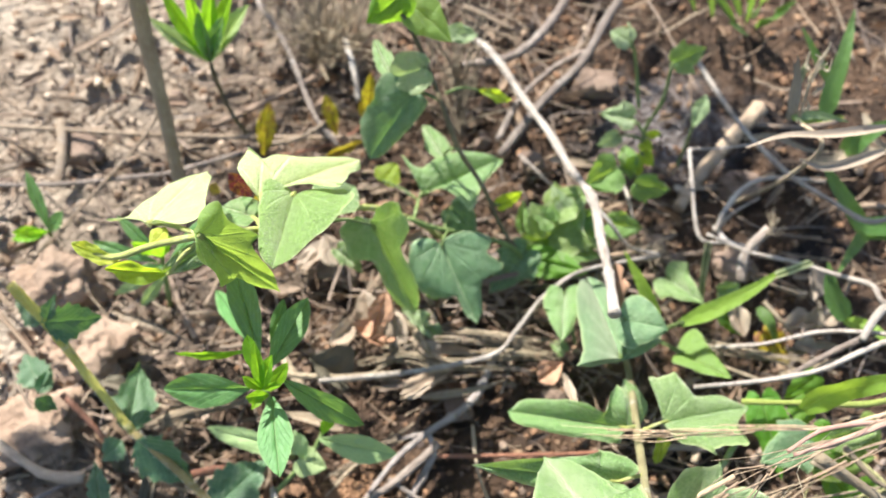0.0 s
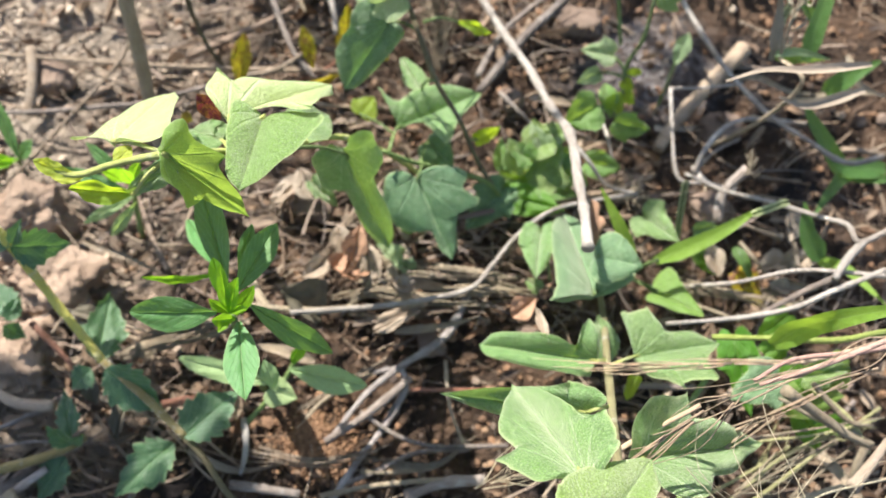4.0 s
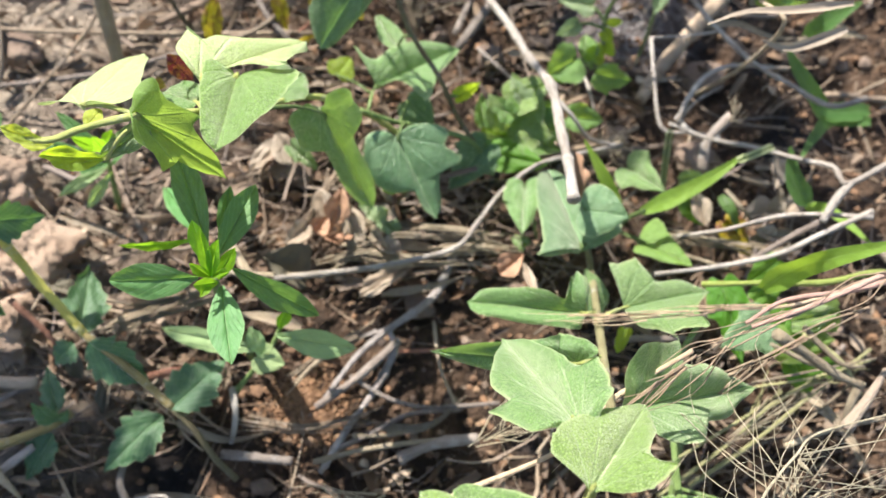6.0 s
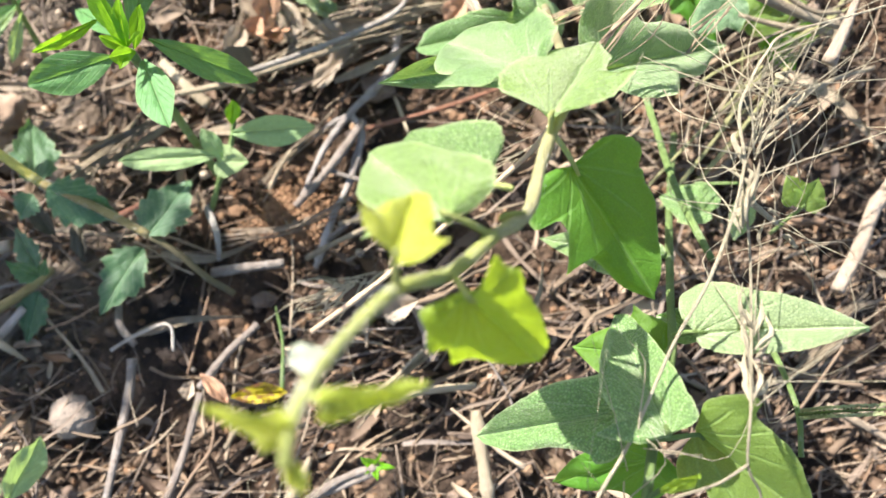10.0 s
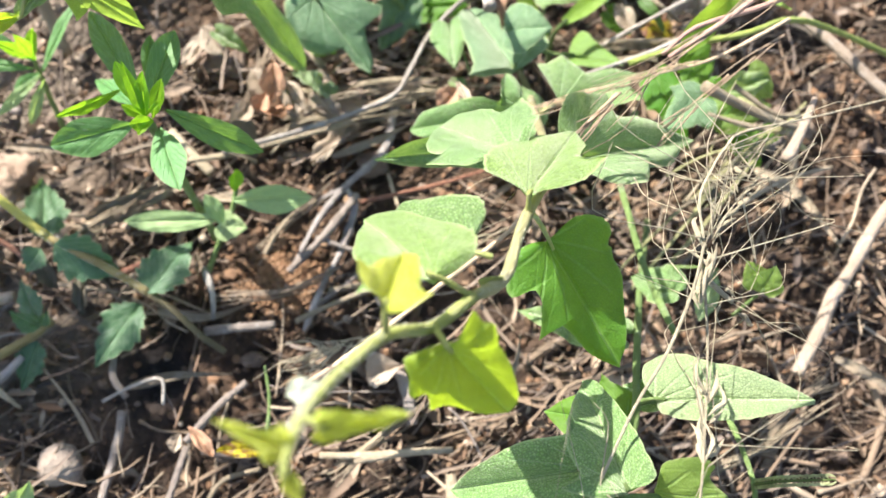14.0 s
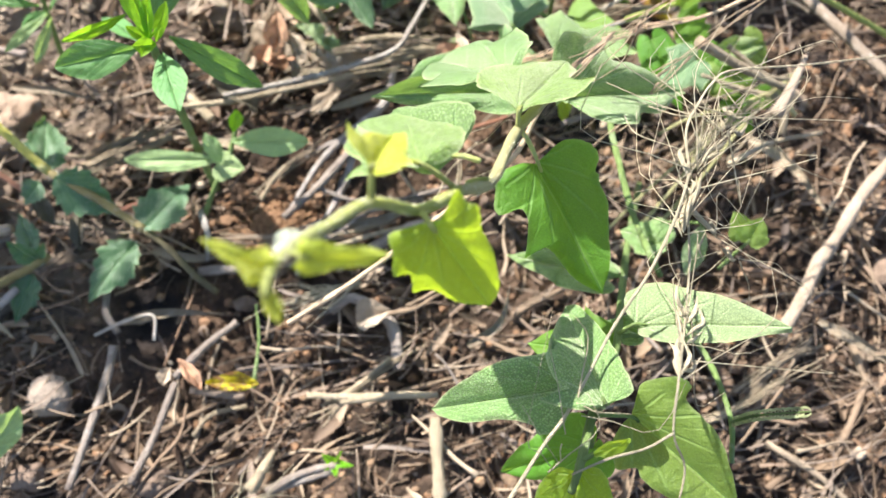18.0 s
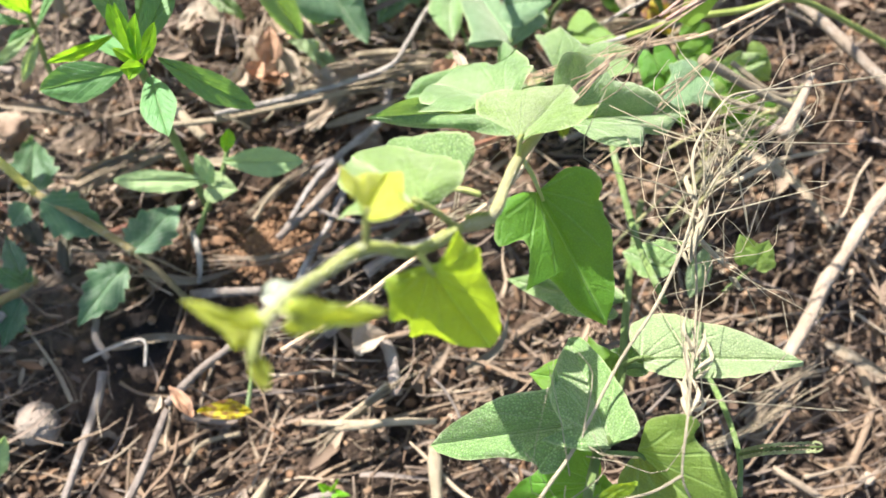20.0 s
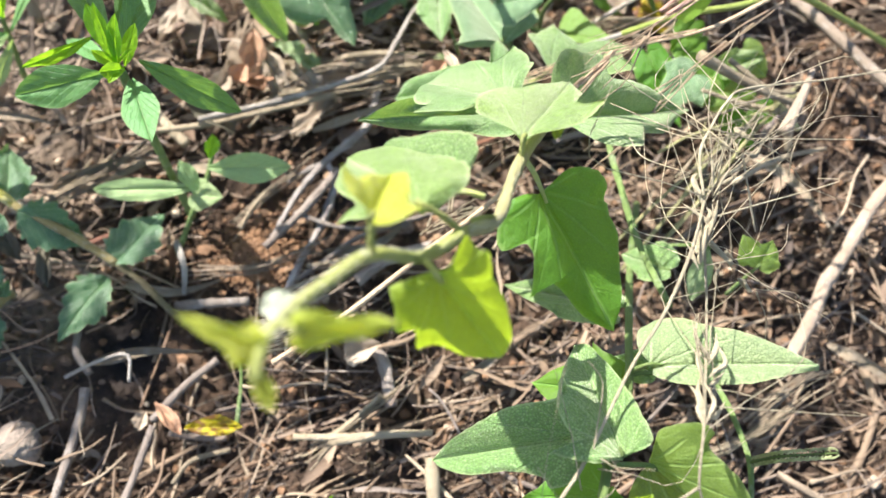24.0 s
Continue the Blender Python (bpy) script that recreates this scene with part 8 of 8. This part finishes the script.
def stalks(name, count, lo, hi, length, radius, lift, label, bend=0.2, flat=0.0):
    verts, faces, uvs = [], [], []
    for x, y in scatter(count, lo, hi, straw_density):
        ln, a = gen.uniform(*length) * (0.6 + gen.random() ** 2), gen.uniform(0, math.pi)
        if gen.random() < 0.45:
            a = gen.gauss(0.15, 0.5)
        d = Vector((math.cos(a), math.sin(a), gen.gauss(0, 0.12)))
        z = ground_height(x, y) + lift * gen.random() ** 2
        c = Vector((x, y, z))
        s = Vector((-d.y, d.x, 0)) * gen.gauss(0, 0.55 * bend) * ln
        kink = Vector((-d.y, d.x, 0)) * gen.gauss(0, 0.3 * bend) * ln
        pts = [c - d * ln / 2, c - d * ln * 0.2 + s * 0.5, c + d * ln * gen.uniform(0.1, 0.3) + s * 0.4 + kink, c + d * ln / 2 + kink * 0.5]
        for p in pts:
            p.z = max(p.z, ground_height(p.x, p.y) + 0.0004)
        r = gen.uniform(*radius)
        if flat and gen.random() < flat:
            v, f, uv = strip(pts, r * gen.uniform(0.9, 1.6))
        else:
            v, f, uv = tube_mesh(pts, r, r * gen.uniform(0.3, 1.0), 5, 3, 0.3, gen.random() * 60)
        k = len(verts)
        verts += v
        faces += [tuple(k + q for q in t) for t in f]
        uvs += uv
    return tagged(mesh_ob(name, verts, faces, LITTER, None, "", uvs, [(0, 0)] * len(uvs)), label, "litter", kind="stuff")


stalks("straw_litter", 6200, (-0.38, -0.22), (0.42, 0.62), (0.018, 0.05), (0.00025, 0.0008), 0.016, "mat of thin dry grass stalks, tan and brown", 0.16, 0.45)
stalks("stalk_litter", 620, (-0.38, -0.22), (0.42, 0.62), (0.02, 0.055), (0.0009, 0.0019), 0.014, "thicker broken dry stalks lying criss-cross", 0.1, 0.5)
stalks("fine_fibre_litter", 4500, (-0.38, -0.22), (0.42, 0.62), (0.008, 0.022), (0.00018, 0.0004), 0.012, "fine brown plant fibres and rootlets", 0.35)


def scraps(name, count, size, lift, mat, label):
    verts, faces, uvs = [], [], []
    for x, y in scatter(count, (-0.38, -0.22), (0.42, 0.62), straw_density):
        ln = gen.uniform(*size)
        v, f, uv, _ = scrap_shapes[gen.randrange(len(scrap_shapes))]
        m = pose(x, y, ground_height(x, y) + lift * gen.random(), gen.gauss(0, 22), gen.gauss(0, 30), gen.uniform(0, 360)) @ Matrix.Diagonal((ln * gen.uniform(0.6, 1.3), ln, ln, 1))
        k = len(verts)
        verts += [m @ q for q in v]
        faces += [tuple(k + q for q in t) for t in f]
        uvs += uv
    return tagged(mesh_ob(name, verts, faces, mat, None, "", uvs, [(0, 0)] * len(uvs)), label, "litter", kind="stuff")


def scrap(seed, fold, droop):
    """A coarse curled leaf of unit length, for the litter."""
    verts, faces, uvs = [], [], []
    for i in range(6):
        f = i / 5
        half = 0.2 * math.sin(math.pi * (0.08 + 0.88 * f)) * (1 + 0.3 * noise.noise((seed, f * 3, 0)))
        for k in (-1, -0.45, 0.45, 1):
            a = k * fold
            verts.append(Vector((half * math.sin(a) / max(0.3, fold), f - 0.5, half * (1 - math.cos(a)) + droop * math.sin(f * 4 + seed) + 0.04 * noise.noise((seed, k, f * 4)))))
            uvs.append((f, k * 0.5))
    for i in range(5):
        for k in range(3):
            q = i * 4 + k
            faces.append((q, q + 1, q + 5, q + 4))
    return verts, faces, uvs, None


scrap_shapes = [scrap(k * 1.7, 0.8 + 0.25 * (k % 6), 0.05 + 0.03 * (k % 4)) for k in range(12)]
scraps("leaf_litter", 3000, (0.005, 0.019), 0.008, DRYLEAF, "curled brown scraps of dead leaves")


def crumbs(name, count, size, mat, label, keep, sink=0.2):
    bm = bmesh.new()
    bmesh.ops.create_icosphere(bm, subdivisions=1, radius=1)
    bv, bf = [v.co.copy() for v in bm.verts], [tuple(v.index for v in f.verts) for f in bm.faces]
    bm.free()
    verts, faces = [], []
    for x, y in scatter(count, (-0.38, -0.22), (0.42, 0.62), keep):
        r = size[0] + (size[1] - size[0]) * gen.random() ** 3
        m = pose(x, y, ground_height(x, y) + r * sink, gen.uniform(0, 360), gen.uniform(0, 360), 0) @ Matrix.Diagonal((r * gen.uniform(0.7, 1.2), r * gen.uniform(0.7, 1.2), r * gen.uniform(0.6, 1), 1))
        k, s = len(verts), gen.random() * 40
        verts += [m @ (q * (1 + 0.35 * noise.noise(q * 1.5 + Vector((s, 0, 0))))) for q in bv]
        faces += [tuple(k + q for q in t) for t in bf]
    ob = mesh_ob(name, verts, faces, mat, None, "", smooth=False)
    return tagged(ob, label, "soil", kind="stuff")


crumbs("soil_crumbs", 26000, (0.0004, 0.0030), CRUMB, "crumbs of reddish brown and black soil", lambda x, y: (0.35 + 0.6 * max(0, noise.noise((x * 20, y * 20, 8)) + 0.3)) * (1 - 0.85 * sandy(x, y)) * (1 - 0.7 * math.exp(-(((x - 0.14) / 0.05) ** 2 + ((y - 0.262) / 0.045) ** 2))) * (1 - 0.8 * math.exp(-(((x + 0.087) / 0.022) ** 2 + ((y - 0.026) / 0.022) ** 2))))
crumbs("sand_crumbs", 5000, (0.0005, 0.0035), SAND, "pale crumbs of dry sandy crust", lambda x, y: 0.02 + 0.9 * sandy(x, y), 0.3)
crumbs("gravel", 420, (0.0015, 0.006), PEBBLE, "small tan stones in the soil", lambda x, y: 0.3 + 0.6 * max(0, noise.noise((x * 11, y * 11, 4)) + 0.2), 0.35)
crumbs("ant_soil_heap", 2600, (0.0004, 0.0010), GRAINS, "small heap of fresh reddish soil grains", lambda x, y: math.exp(-(((x + 0.028) / 0.013) ** 2 + ((y - 0.062) / 0.012) ** 2)), 1.0)


# ---- an unseen leafy shrub, added towards the sun: its boughs shade two ground patches ----
def bough_leaves(centre, size, count, seed):
    pick = random.Random(seed)
    verts, faces, uvs = [], [], []
    for _ in range(count):
        p = Vector((pick.gauss(0, 0.5), pick.gauss(0, 0.5), pick.gauss(0, 0.5)))
        m = pose(centre[0] + p.x * size[0], centre[1] + p.y * size[1], centre[2] + p.z * size[2], pick.gauss(0, 35), pick.gauss(0, 35), pick.uniform(0, 360)) @ Matrix.Scale(pick.uniform(0.03, 0.05), 4)
        v, f, uv, _r = scrap_shapes[pick.randrange(len(scrap_shapes))]
        k = len(verts)
        verts += [m @ Vector((q.x * 1.7, q.y, q.z * 0.5)) for q in v]
        faces += [tuple(k + q for q in t) for t in f]
        uvs += uv
    return verts, faces, uvs


shrub = thing("shrub", (-0.30, 1.05, -0.02), "leafy green shrub added unseen behind, to shade the ground", "shrub")
rod("trunk", [(-0.30, 1.05, -0.02), (-0.27, 1.0, 0.25), (-0.24, 0.92, 0.5)], 0.012, 0.007, TWIG_BROWN, shrub)
BOUGHS = (((0.175, 0.207), 0.55, (0.075, 0.075, 0.06), 46, 5), ((-0.125, 0.04), 0.5, (0.06, 0.03, 0.03), 52, 6))
for (tx, ty), height, size, count, seed in BOUGHS:
    k = height / SUN_FROM.z
    centre = Vector((tx, ty, 0)) + SUN_FROM * k
    rod("bough", [(-0.25, 0.95, 0.42), ((centre.x - 0.25) / 2, (centre.y + 0.95) / 2, height), centre], 0.006, 0.002, TWIG_BROWN, shrub)
    v, f, uv = bough_leaves(centre, size, count, seed)
    mesh_ob("crown", [q - shrub.location for q in v], f, DEEP, shrub, "", uv, [(0, 0)] * len(uv))
